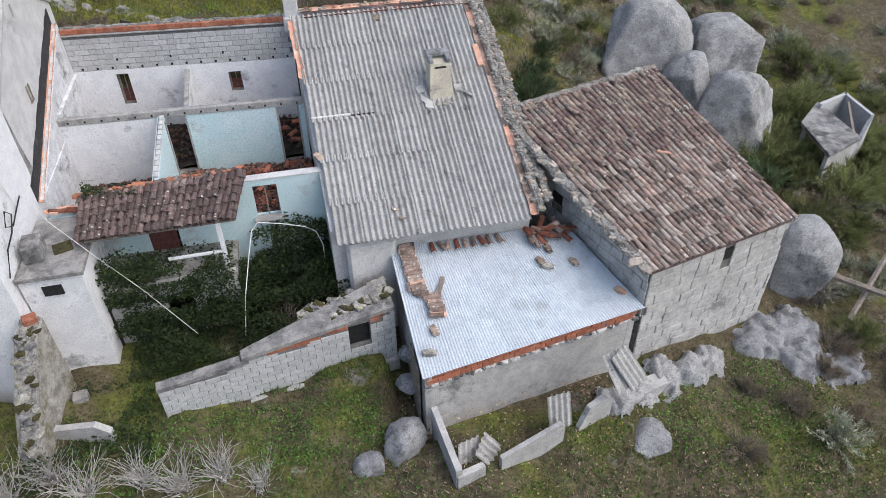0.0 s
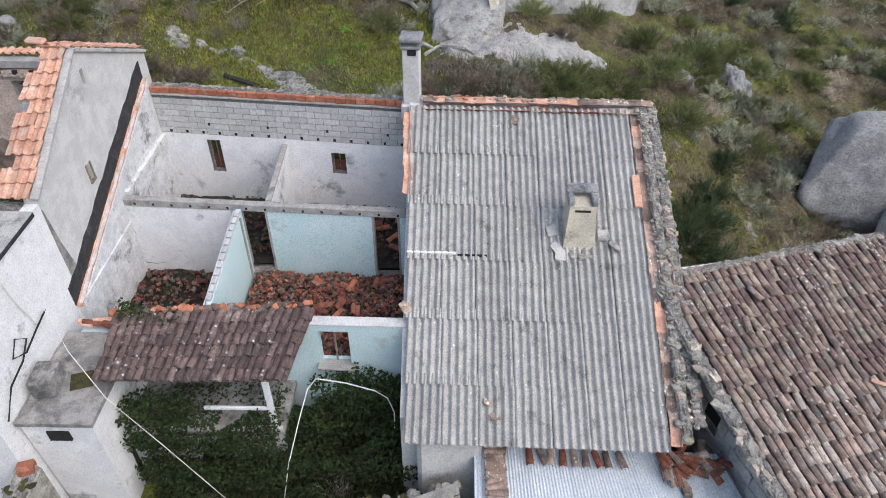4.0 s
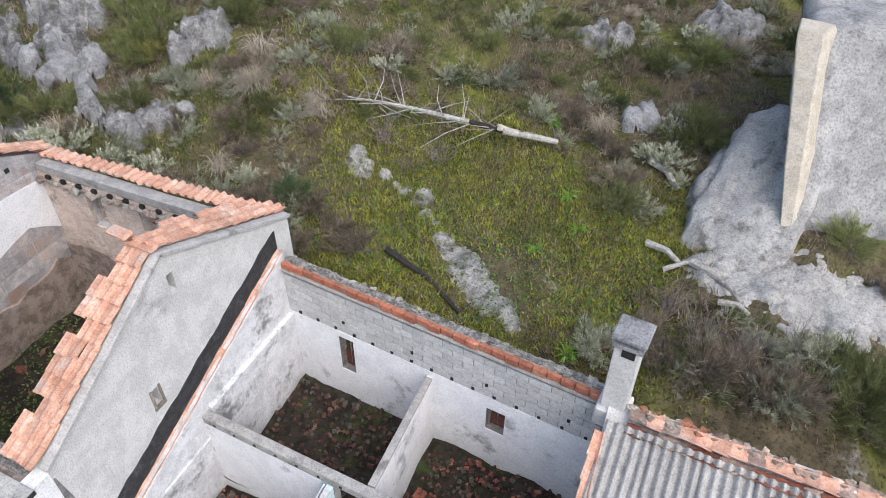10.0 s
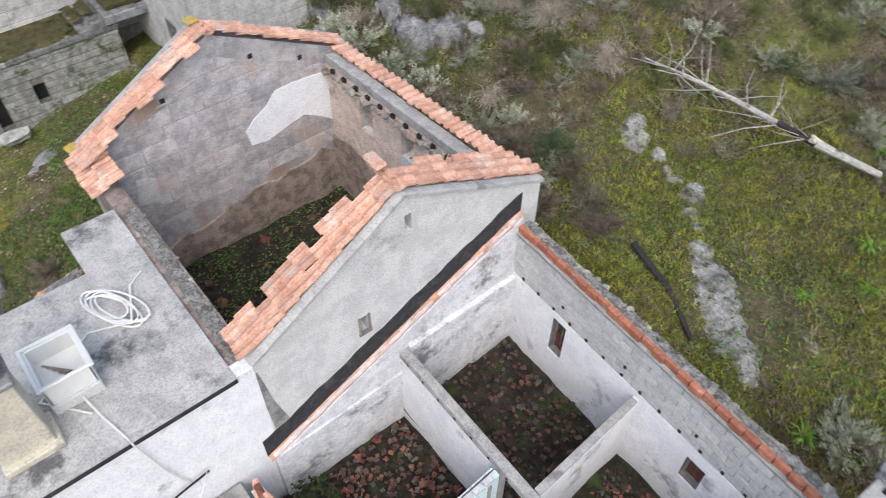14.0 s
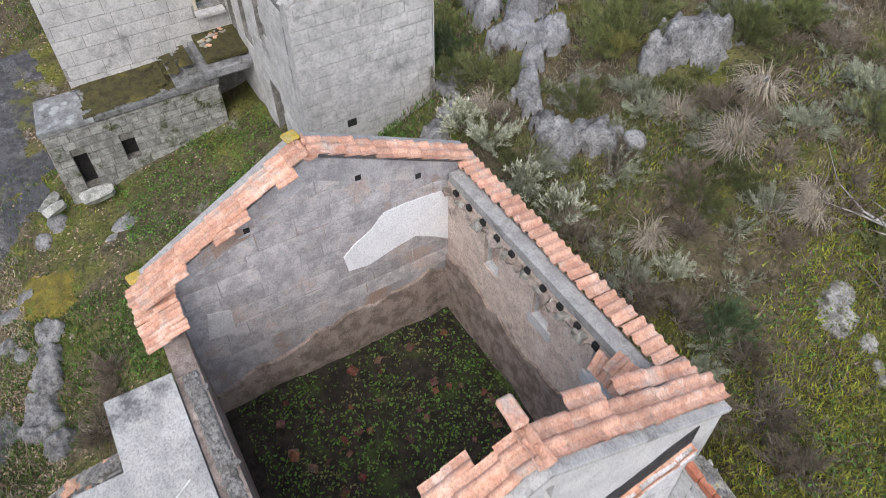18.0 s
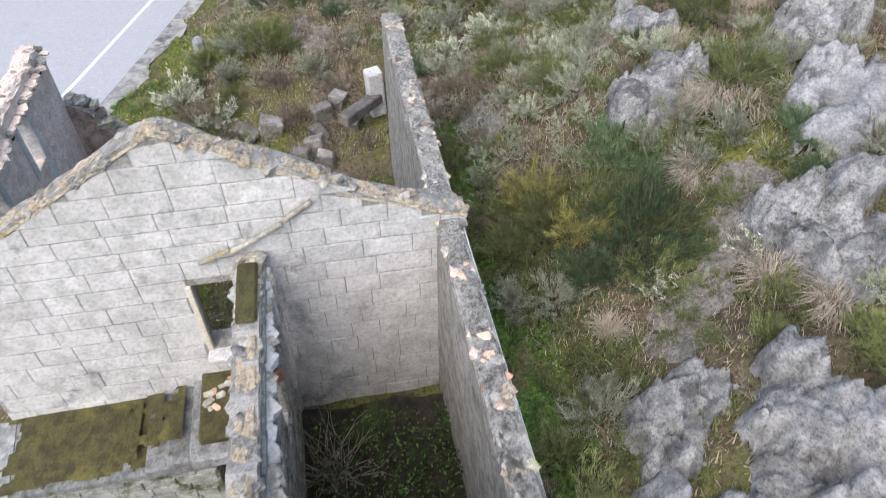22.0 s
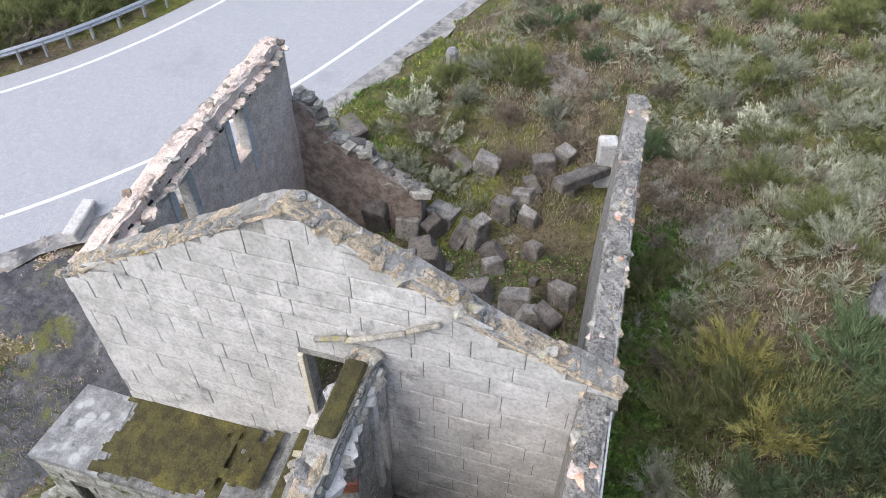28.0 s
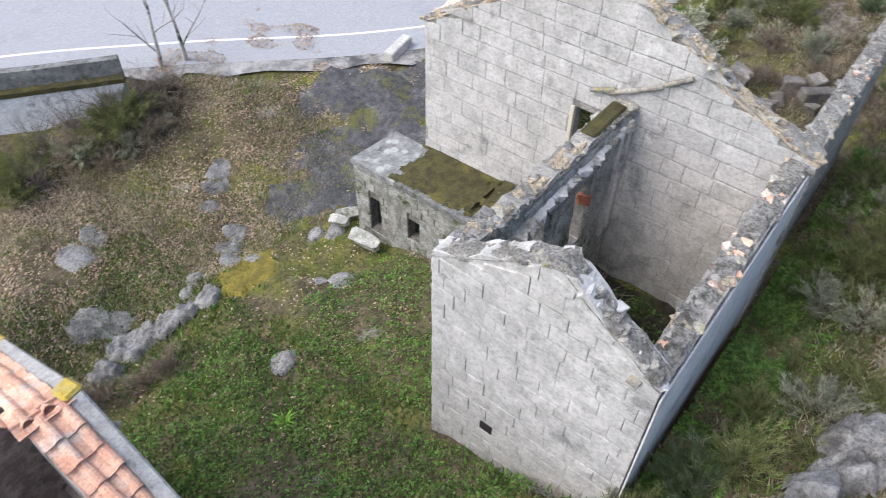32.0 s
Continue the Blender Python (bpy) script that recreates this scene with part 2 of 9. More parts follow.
M = dict(
    white=material("whitewash", (0.84, 0.84, 0.845), (0.76, 0.76, 0.775), scale=1.6, stain=(0.36, 0.36, 0.365), stain_scale=0.75, stain_amount=0.22, bump=0.25, grit=0.28),
    blue=material("pale_blue_wash", (0.55, 0.72, 0.74), (0.62, 0.75, 0.77), scale=1.3, stain=(0.5, 0.52, 0.5), stain_scale=0.8, stain_amount=0.2, bump=0.15),
    render_grey=material("cement_render", (0.5, 0.49, 0.47), (0.4, 0.39, 0.38), (0.6, 0.59, 0.56), scale=2.5, stain=(0.2, 0.2, 0.19), stain_scale=0.8, stain_amount=0.25),
    render_pale=material("pale_render", (0.66, 0.65, 0.63), (0.55, 0.54, 0.53), scale=1.6, stain=(0.36, 0.35, 0.34), stain_scale=0.5, stain_amount=0.25, bump=0.2),
    plaster_old=material("old_inner_plaster", (0.5, 0.48, 0.485), (0.33, 0.315, 0.32), (0.58, 0.53, 0.49), scale=1.8, stain=(0.36, 0.26, 0.21), stain_scale=0.7, stain_amount=0.35, bump=0.6),
    earth_wall=material("earth_mortar_wall", (0.42, 0.34, 0.295), (0.22, 0.175, 0.15), (0.5, 0.43, 0.385), scale=3.0, stain=(0.14, 0.12, 0.1), stain_scale=1.2, stain_amount=0.25, bump=0.9),
    pink=material("pink_earth_wall", (0.8, 0.67, 0.575), (0.62, 0.5, 0.425), (0.85, 0.75, 0.67), scale=3.0, stain=(0.36, 0.29, 0.255), stain_scale=1.1, stain_amount=0.14, bump=0.8, grit=0.5),
    block=material("concrete_block", (0.56, 0.56, 0.555), (0.47, 0.47, 0.465), scale=9, bump=0.3, vary=0.1, grit=0.3),
    granite=material("weathered_granite", (0.57, 0.555, 0.535), (0.44, 0.43, 0.41), (0.68, 0.665, 0.64), scale=2.4, stain=(0.27, 0.265, 0.255), stain_scale=0.9, stain_amount=0.24, vary=0.04, bump=0.7, fine=14.0, grit=0.3),
    mortar=material("lime_mortar", (0.4, 0.38, 0.35), (0.22, 0.205, 0.185), scale=4, stain=(0.15, 0.14, 0.12), stain_scale=1.0, stain_amount=0.3, bump=0.7),
    granite_mossy=material("mossy_granite", (0.42, 0.415, 0.385), (0.24, 0.24, 0.215), (0.56, 0.55, 0.515), scale=3.5, stain=(0.075, 0.09, 0.035), stain_scale=1.5, stain_amount=0.42, vary=0.15, bump=0.8, grit=0.5),
    lichen_pale=material("pale_lichen_slab", (0.3, 0.305, 0.3), (0.19, 0.19, 0.19), (0.4, 0.405, 0.4), scale=3, stain=(0.12, 0.12, 0.115), stain_scale=2.2, stain_amount=0.35, bump=0.7, spots=((0.42, 0.43, 0.42), 3.2, 0.5)),
    lichened=material("lichened_slab", (0.24, 0.24, 0.235), (0.13, 0.13, 0.128), (0.36, 0.36, 0.345), scale=4, stain=(0.07, 0.075, 0.05), stain_scale=1.8, stain_amount=0.4, bump=0.7),
    rough_render=material("mossy_rough_render", (0.44, 0.415, 0.37), (0.25, 0.235, 0.205), (0.55, 0.53, 0.48), scale=3.5, stain=(0.16, 0.15, 0.07), stain_scale=1.3, stain_amount=0.4, bump=0.8),
    joint_stone=material("dark_stone_joint", (0.25, 0.235, 0.21), (0.13, 0.12, 0.105), scale=6, bump=0.3),
    bed=material("granite_bedding", (0.36, 0.345, 0.32), (0.2, 0.19, 0.172), scale=3.0, bump=0.6, grit=0.5),
    joint=material("dark_joint", (0.23, 0.225, 0.22), (0.16, 0.155, 0.15), scale=6, bump=0.3),
    rock=material("granite_boulder", (0.33, 0.33, 0.335), (0.21, 0.21, 0.215), (0.42, 0.418, 0.415), scale=2.2, stain=(0.12, 0.12, 0.12), stain_scale=1.6, stain_amount=0.4, bump=0.8, fine=20.0, grit=0.5),
    rock_pale=material("pale_granite", (0.31, 0.306, 0.298), (0.17, 0.167, 0.163), (0.45, 0.443, 0.43), scale=2.0, stain=(0.09, 0.088, 0.085), stain_scale=1.3, stain_amount=0.52, bump=0.8, fine=18.0, grit=0.6, spots=((0.1, 0.1, 0.095), 5.0, 0.24)),
    cliff=material("cliff_granite", (0.4, 0.396, 0.388), (0.3, 0.297, 0.292), (0.48, 0.475, 0.465), scale=1.5, stain=(0.18, 0.18, 0.177), stain_scale=0.55, stain_amount=0.4, bump=0.8, fine=16.0, grit=0.5),
    rubble=material("rubble_stone", (0.4, 0.375, 0.33), (0.22, 0.205, 0.18), (0.5, 0.48, 0.43), scale=5, stain=(0.32, 0.28, 0.09), stain_scale=2.5, stain_amount=0.22, bump=0.7, vary=0.2),
    dark_stone=material("dark_fallen_stone", (0.2, 0.18, 0.165), (0.11, 0.098, 0.09), (0.28, 0.26, 0.24), scale=3, bump=0.7, vary=0.15, stain=(0.1, 0.12, 0.04), stain_scale=1.5, stain_amount=0.2, grit=0.5),
    fallen=material("grey_fallen_stone", (0.32, 0.3, 0.275), (0.19, 0.175, 0.16), (0.42, 0.4, 0.37), scale=3, bump=0.7, vary=0.15, stain=(0.12, 0.11, 0.09), stain_scale=1.6, stain_amount=0.35, grit=0.5),
    concrete=material("old_concrete", (0.35, 0.335, 0.315), (0.2, 0.195, 0.19), (0.46, 0.44, 0.41), scale=2.2, stain=(0.09, 0.09, 0.09), stain_scale=0.9, stain_amount=0.5, bump=0.5),
    beam=material("concrete_beam", (0.42, 0.41, 0.39), (0.32, 0.31, 0.3), scale=4, stain=(0.2, 0.19, 0.18), stain_scale=1.4, stain_amount=0.3),
    brick=material("hollow_brick", (0.45, 0.17, 0.105), (0.34, 0.12, 0.075), (0.52, 0.28, 0.19), scale=6, vary=0.18, stain=(0.32, 0.27, 0.24), stain_scale=2.0, stain_amount=0.2),
    tile_new=material("orange_clay_tile", (0.66, 0.395, 0.29), (0.54, 0.285, 0.2), (0.77, 0.57, 0.47), scale=4, vary=0.18, stain=(0.5, 0.4, 0.34), stain_scale=1.5, stain_amount=0.3, bump=0.3),
    tile_red=material("broken_red_tile", (0.27, 0.097, 0.066), (0.17, 0.06, 0.042), (0.36, 0.175, 0.125), scale=7, vary=0.35, stain=(0.09, 0.068, 0.055), stain_scale=2.0, stain_amount=0.4),
    tile_pale=material("lichened_clay_tile", (0.5, 0.42, 0.36), (0.33, 0.27, 0.23), (0.6, 0.55, 0.49), scale=6, vary=0.25, bump=0.5),
    plaster_block=material("plastered_block", (0.52, 0.495, 0.495), (0.36, 0.34, 0.34), (0.6, 0.54, 0.5), scale=3.0, vary=0.16, bump=0.6, stain=(0.5, 0.4, 0.35), stain_scale=0.9, stain_amount=0.35),
    tile_dark=material("dark_tile_bits", (0.15, 0.075, 0.058), (0.085, 0.048, 0.04), (0.2, 0.12, 0.095), scale=7, vary=0.35, stain=(0.05, 0.045, 0.035), stain_scale=2.0, stain_amount=0.4),
    stone_bits=material("earthy_stone_bits", (0.13, 0.118, 0.105), (0.075, 0.068, 0.06), (0.22, 0.205, 0.185), scale=7, vary=0.35),
    litter=material("leaf_litter", (0.5, 0.37, 0.265), (0.34, 0.245, 0.17), (0.64, 0.5, 0.37), scale=6, bump=0.0, vary=0.35),
    tile_old=material("old_clay_tile", (0.37, 0.26, 0.215), (0.19, 0.14, 0.118), (0.5, 0.41, 0.35), scale=4, vary=0.45, stain=(0.2, 0.18, 0.16), stain_scale=2.3, stain_amount=0.45, spots=((0.55, 0.54, 0.5), 8.0, 0.32), bump=0.5),
    tile_porch=material("dark_clay_tile", (0.17, 0.115, 0.105), (0.1, 0.075, 0.07), (0.29, 0.235, 0.215), scale=5, vary=0.35, spots=((0.5, 0.48, 0.45), 6.0, 0.24), bump=0.5),
    fibre=material("fibre_cement", (0.45, 0.44, 0.42), (0.36, 0.352, 0.335), (0.53, 0.52, 0.5), scale=4, vary=0.09, stain=(0.22, 0.215, 0.2), stain_scale=2.2, stain_amount=0.22, spots=((0.66, 0.66, 0.62), 5.0, 0.2), bump=0.4, grit=0.42),
    sheet_white=material("white_sheet_metal", (0.6, 0.645, 0.69), (0.54, 0.59, 0.64), scale=2, rough=0.45, stain=(0.43, 0.46, 0.48), stain_scale=0.7, stain_amount=0.25, bump=0.05, vary=0.05),
    tar=material("bitumen_flashing", (0.045, 0.047, 0.05), (0.03, 0.03, 0.032), (0.1, 0.1, 0.1), scale=5, rough=0.75),
    asphalt=material("asphalt", (0.37, 0.375, 0.39), (0.33, 0.335, 0.35), (0.41, 0.415, 0.43), scale=9, stain=(0.31, 0.315, 0.33), stain_scale=0.35, stain_amount=0.15, rough=0.75, bump=0.2),
    asphalt_old=material("old_tar_ground", (0.1, 0.1, 0.107), (0.055, 0.055, 0.06), (0.2, 0.2, 0.205), scale=4, stain=(0.12, 0.125, 0.035), stain_scale=1.0, stain_amount=0.42, grit=0.5),
    paint=material("road_paint", (0.78, 0.78, 0.77), (0.66, 0.66, 0.65), scale=8, bump=0.1),
    wood=material("grey_wood", (0.33, 0.28, 0.24), (0.2, 0.17, 0.14), scale=7, bump=0.5, vary=0.1),
    wood_red=material("red_brown_wood", (0.17, 0.065, 0.05), (0.1, 0.045, 0.04), scale=8, bump=0.3),
    bark_pale=material("bleached_bark", (0.52, 0.5, 0.45), (0.36, 0.34, 0.3), (0.6, 0.58, 0.54), scale=8, stain=(0.05, 0.045, 0.04), stain_scale=1.3, stain_amount=0.35, bump=0.6),
    charred=material("charred_wood", (0.05, 0.045, 0.042), (0.03, 0.028, 0.027), scale=8, bump=0.6),
    twig=material("dry_twig", (0.3, 0.25, 0.21), (0.2, 0.17, 0.15), scale=6, bump=0.0, vary=0.2),
    twig_white=material("pale_twig", (0.5, 0.48, 0.44), (0.36, 0.34, 0.31), scale=6, bump=0.0, vary=0.2),
    broom=material("broom_green", (0.245, 0.265, 0.105), (0.135, 0.155, 0.06), (0.35, 0.34, 0.165), scale=5, bump=0.0, vary=0.35, leafy=0.3, grit=0.25),
    broom_dark=material("dark_broom_green", (0.13, 0.18, 0.085), (0.075, 0.105, 0.05), (0.2, 0.235, 0.13), scale=5, bump=0.0, vary=0.35, leafy=0.3, grit=0.25),
    broom_gold=material("golden_broom", (0.36, 0.33, 0.115), (0.23, 0.225, 0.08), (0.45, 0.4, 0.17), scale=5, bump=0.0, vary=0.3, leafy=0.3, grit=0.25),
    straw=material("bleached_straw", (0.5, 0.435, 0.34), (0.34, 0.285, 0.215), (0.62, 0.56, 0.47), scale=7, bump=0.0, vary=0.25, leafy=0.25, grit=0.25),
    gravel=material("granite_gravel", (0.37, 0.345, 0.31), (0.24, 0.22, 0.195), (0.48, 0.46, 0.43), scale=5.0, stain=(0.17, 0.15, 0.1), stain_scale=1.4, stain_amount=0.4, bump=1.0, fine=16.0, grit=0.55),
    crust=material("weathered_wall_crust", (0.47, 0.45, 0.415), (0.28, 0.265, 0.24), (0.62, 0.6, 0.56), scale=5.0, stain=(0.13, 0.125, 0.1), stain_scale=2.4, stain_amount=0.4, bump=1.0, fine=20.0, grit=0.55),
    crust_cream=material("cream_wall_crust", (0.74, 0.62, 0.46), (0.55, 0.455, 0.33), (0.8, 0.71, 0.58), scale=5.0, stain=(0.27, 0.235, 0.185), stain_scale=2.4, stain_amount=0.3, bump=1.0, fine=20.0, grit=0.5, spots=((0.45, 0.31, 0.06), 3.0, 0.22)),
    terrace=material("pale_terrace_concrete", (0.52, 0.505, 0.475), (0.4, 0.39, 0.37), (0.6, 0.585, 0.555), scale=2.2, stain=(0.13, 0.13, 0.13), stain_scale=0.85, stain_amount=0.36, bump=0.5, grit=0.45),
    moss_gold=material("golden_moss", (0.25, 0.2, 0.035), (0.15, 0.125, 0.03), (0.33, 0.29, 0.06), scale=3.0, bump=0.9, grit=0.5),
    heather=material("heather_brown", (0.32, 0.265, 0.2), (0.18, 0.145, 0.105), (0.45, 0.39, 0.32), scale=6, bump=0.0, vary=0.3, leafy=0.25, grit=0.25),
    sage=material("grey_green_shrub", (0.43, 0.445, 0.325), (0.26, 0.275, 0.185), (0.6, 0.6, 0.5), scale=6, bump=0.0, vary=0.3, leafy=0.3, grit=0.25),
    leaf=material("ivy_leaf", (0.07, 0.105, 0.035), (0.035, 0.055, 0.02), scale=3, bump=0.0, vary=0.35, leafy=0.3),
    bloom=material("pale_bloom", (0.6, 0.6, 0.48), (0.45, 0.47, 0.33), scale=8, bump=0.0, vary=0.15),
    grass=material("grass_blade", (0.4, 0.4, 0.065), (0.18, 0.19, 0.04), scale=4, bump=0.0, vary=0.4, stain=(0.2, 0.155, 0.075), stain_scale=0.5, stain_amount=0.35, leafy=0.3),
    drygrass=material("dry_grass", (0.34, 0.29, 0.2), (0.24, 0.2, 0.14), scale=2, bump=0.0, vary=0.25, leafy=0.3),
    plastic=material("white_plastic", (0.8, 0.8, 0.76), (0.74, 0.74, 0.7), scale=3, rough=0.4, bump=0.02, fine=400.0),
    cable=material("black_cable", (0.02, 0.02, 0.02), (0.015, 0.015, 0.015), rough=0.5, bump=0.0),
    steel=material("galvanised_steel", (0.55, 0.56, 0.57), (0.48, 0.49, 0.5), rough=0.45, metal=0.6, bump=0.05),
    # near-black colour standing in for the shade inside holes, gaps and openings
    dark=material("painted_recess_shade", (0.03, 0.028, 0.026), (0.02, 0.02, 0.02), bump=0.2),
    moss=material("moss", (0.085, 0.078, 0.028), (0.05, 0.043, 0.02), (0.14, 0.125, 0.035), scale=3, bump=0.9),
    lichen=material("yellow_lichen", (0.5, 0.36, 0.06), (0.4, 0.33, 0.14), scale=6),
    cream=material("cream_render", (0.62, 0.57, 0.45), (0.5, 0.46, 0.38), (0.68, 0.64, 0.55), scale=2, stain=(0.3, 0.28, 0.25), stain_scale=0.9, stain_amount=0.25),
    cream_rock=material("cream_split_rock", (0.62, 0.56, 0.46), (0.5, 0.45, 0.37), (0.68, 0.63, 0.55), scale=3, bump=0.6),
    damp=material("damp_whitewash", (0.76, 0.76, 0.77), (0.6, 0.6, 0.61), (0.82, 0.82, 0.82), scale=2.4, stain=(0.25, 0.25, 0.245), stain_scale=1.1, stain_amount=0.42, bump=0.5),
    sandstone=material("pale_sandy_granite", (0.47, 0.458, 0.435), (0.36, 0.35, 0.33), (0.55, 0.54, 0.515), scale=1.4, stain=(0.2, 0.19, 0.17), stain_scale=1.5, stain_amount=0.36, bump=0.9, fine=20.0, grit=0.5),
    wet_rock=material("wet_pale_rock", (0.42, 0.41, 0.39), (0.2, 0.19, 0.17), (0.55, 0.545, 0.525), scale=4.0, stain=(0.08, 0.07, 0.05), stain_scale=2.6, stain_amount=0.5, rough=0.45, bump=0.9, grit=0.55),
    weed=material("fresh_grass", (0.15, 0.25, 0.055), (0.06, 0.105, 0.026), scale=5, bump=0.0, vary=0.4, stain=(0.2, 0.165, 0.09), stain_scale=0.7, stain_amount=0.3, leafy=0.3),
    fresh=material("fresh_green_leaf", (0.22, 0.4, 0.05), (0.16, 0.3, 0.05), scale=3, bump=0.0, vary=0.25, leafy=0.3),
    soil=material("rubbly_soil", (0.05, 0.04, 0.03), (0.02, 0.017, 0.013), scale=4, stain=(0.055, 0.075, 0.022), stain_scale=1.2, stain_amount=0.45, bump=0.8),
)


def ground_material():
    m = bpy.data.materials.new("hillside_turf")
    m.use_nodes = True
    nt = m.node_tree
    b = nt.nodes["Principled BSDF"]
    geo = nt.nodes.new("ShaderNodeNewGeometry")

    def noise_at(s, d=6.0):
        n = nt.nodes.new("ShaderNodeTexNoise")
        n.inputs["Scale"].default_value, n.inputs["Detail"].default_value, n.inputs["Roughness"].default_value = s, d, 0.65
        nt.links.new(geo.outputs["Position"], n.inputs["Vector"])
        return n.outputs["Fac"]

    def mix(fac_noise, lo, hi, a, c):
        r = nt.nodes.new("ShaderNodeMapRange")
        r.interpolation_type = "SMOOTHSTEP"
        r.inputs["From Min"].default_value, r.inputs["From Max"].default_value = lo, hi
        nt.links.new(fac_noise, r.inputs["Value"])
        x = nt.nodes.new("ShaderNodeMix")
        x.data_type = "RGBA"
        nt.links.new(r.outputs["Result"], x.inputs["Factor"])
        for sock, v in ((x.inputs["A"], a), (x.inputs["B"], c)):
            if isinstance(v, tuple):
                sock.default_value = (*v, 1)
            else:
                nt.links.new(v, sock)
        return x.outputs["Result"]

    green = mix(noise_at(1.7), 0.35, 0.65, (0.075, 0.09, 0.02), (0.17, 0.175, 0.042))
    brown = mix(noise_at(2.6), 0.35, 0.65, (0.075, 0.06, 0.038), (0.15, 0.122, 0.08))
    col = mix(noise_at(0.33), 0.36, 0.54, green, brown)
    col = mix(noise_at(0.75), 0.6, 0.68, col, mix(noise_at(5.0), 0.35, 0.65, (0.16, 0.145, 0.12), (0.27, 0.255, 0.23)))
    col = mix(noise_at(11.0), 0.3, 0.56, mix(noise_at(22.0), 0.4, 0.6, (0.025, 0.028, 0.012), (0.06, 0.055, 0.028)), col)
    nt.links.new(col, b.inputs["Base Color"])
    b.inputs["Roughness"].default_value = 0.95
    b.inputs["Specular IOR Level"].default_value = 0.15
    bp = nt.nodes.new("ShaderNodeBump")
    bp.inputs["Strength"].default_value, bp.inputs["Distance"].default_value = 0.9, 0.06
    nt.links.new(noise_at(9.0), bp.inputs["Height"])
    nt.links.new(bp.outputs[0], b.inputs["Normal"])
    return m


M["turf"] = ground_material()


# ---- the ground: one sheet, high behind the houses, low in front ----
SPOT = [
    (-12.5, 5.0, 0.9), (-12.5, 9.6, 2.9), (-18, 10.5, 2.7), (-26, 11, 2.6), (-14, -1, -0.4), (-9.5, 3, 0.7), (-9, -6, -0.6),
    (-9, 9, 3.2), (-7, 14, 4.4), (2, 8.2, 3.4), (4, 15, 3.6), (11, 9, 3.4), (11, 13, 3.8), (17, 8, 1.6), (24, 10, -1.4), (25, 2, -2.6),
    (24, -5, -4.0), (17, -7.5, -3.4), (10, -8, -3.0), (3, -6.5, -2.8), (5, -3, -2.3), (-1, -7, -2.8), (22, -14, -4.4), (4, -16, -4.0),
    (-14, 18, 6.2), (0, 30, 6.5), (24, 30, 3.0), (-30, 20, 6.0), (-45, 30, 7.0), (-29, 2, 1.0), (-20, -13, -0.2),
    (-21.7, 14.3, 4.45), (-23.6, 18.3, 6.1), (-18.8, 15.7, 4.85), (-18.2, 14.4, 4.2), (-26.2, 11.4, 3.1), (-27.6, 13.7, 3.8), (-24.7, 13.6, 4.5), (-31.2, 11.8, 2.6),
    (-30.8, 3.7, 1.6), (-30.5, 6.8, 1.7), (-32.5, 8.8, 2.9), (-20.7, -4.1, -0.72), (-17.9, -3.7, -0.9), (-17.3, -2.2, -0.85), (-12.1, -3.0, -0.95), (-10.5, -3.9, -1.8),
    (-14.6, -3.5, -1.35), (-10.9, -2.5, -1.25), (-15.7, 14.4, 4.8), (-13.9, 12.3, 4.3), (-10.4, 11.6, 3.8), (-8.9, 12.9, 4.2), (-8.0, 14.6, 4.85), (-4.8, 13.4, 4.6),
    (-1.8, 13.5, 4.1), (-1.0, 12.3, 3.25), (1.5, 11.9, 2.8), (5.0, 8.7, 2.95), (8.4, 13.4, 3.1), (13.1, 12.4, 3.15), (10.9, 12.8, 3.7),
]
SXY = np.array([p[:2] for p in SPOT], float)
GAPS = np.sqrt(((SXY[:, None] - SXY[None]) ** 2).sum(-1) + 0.8)
COEF = np.linalg.solve(np.block([[-GAPS, np.ones((len(SPOT), 1))], [np.ones((1, len(SPOT))), np.zeros((1, 1))]]), np.r_[[p[2] for p in SPOT], 0.0])

# the road's axis, half width and level
ROAD = [(-90, 10.5), (-62, 3.2), (-41, -3.6), (-32.5, -6.6), (-27, -10.0), (-21.5, -15.3), (-15.5, -20.3), (-5, -26.5), (30, -42)]
ROAD_HALF, ROAD_Z = 4.9, 0.3


def smooth_line(pts, per=10):
    """A rounded line through points."""
    out = []
    for i in range(len(pts) - 1):
        p0, p1, p2, p3 = (Vector(pts[min(max(k, 0), len(pts) - 1)]) for k in (i - 1, i, i + 1, i + 2))
        for k in range(per):
            t = k / per
            out.append(0.5 * (2 * p1 + (p2 - p0) * t + (2 * p0 - 5 * p1 + 4 * p2 - p3) * t * t + (3 * p1 - p0 - 3 * p2 + p3) * t ** 3))
    return out + [Vector(pts[-1])]


ROAD_LINE = smooth_line(ROAD)
ROAD_XY = np.array([tuple(p) for p in ROAD_LINE])


def height(x, y):
    """The ground's level without pits, for arrays."""
    x, y = np.atleast_1d(np.asarray(x, float)), np.atleast_1d(np.asarray(y, float))
    xc, yc = np.clip(x, -60, 45), np.clip(y, -30, 45)
    r = np.sqrt((xc[:, None] - SXY[:, 0]) ** 2 + (yc[:, None] - SXY[:, 1]) ** 2 + 0.8)
    z = -(r @ COEF[:-1]) + COEF[-1]
    d = np.hypot(x[:, None] - ROAD_XY[:, 0], y[:, None] - ROAD_XY[:, 1]).min(1)
    k = np.clip((d - ROAD_HALF - 0.3) / 5.0, 0, 1)
    k = k * k * (3 - 2 * k)
    return z * k + (ROAD_Z - 0.06) * (1 - k)


def bumpy(x, y):
    return 0.12 * np.sin(1.3 * x + 0.7 * y) * np.cos(0.9 * y - 0.4 * x) + 0.06 * np.sin(3.1 * x - 1.7 * y) + 0.05 * np.sin(2.3 * y + 4.1 * x)


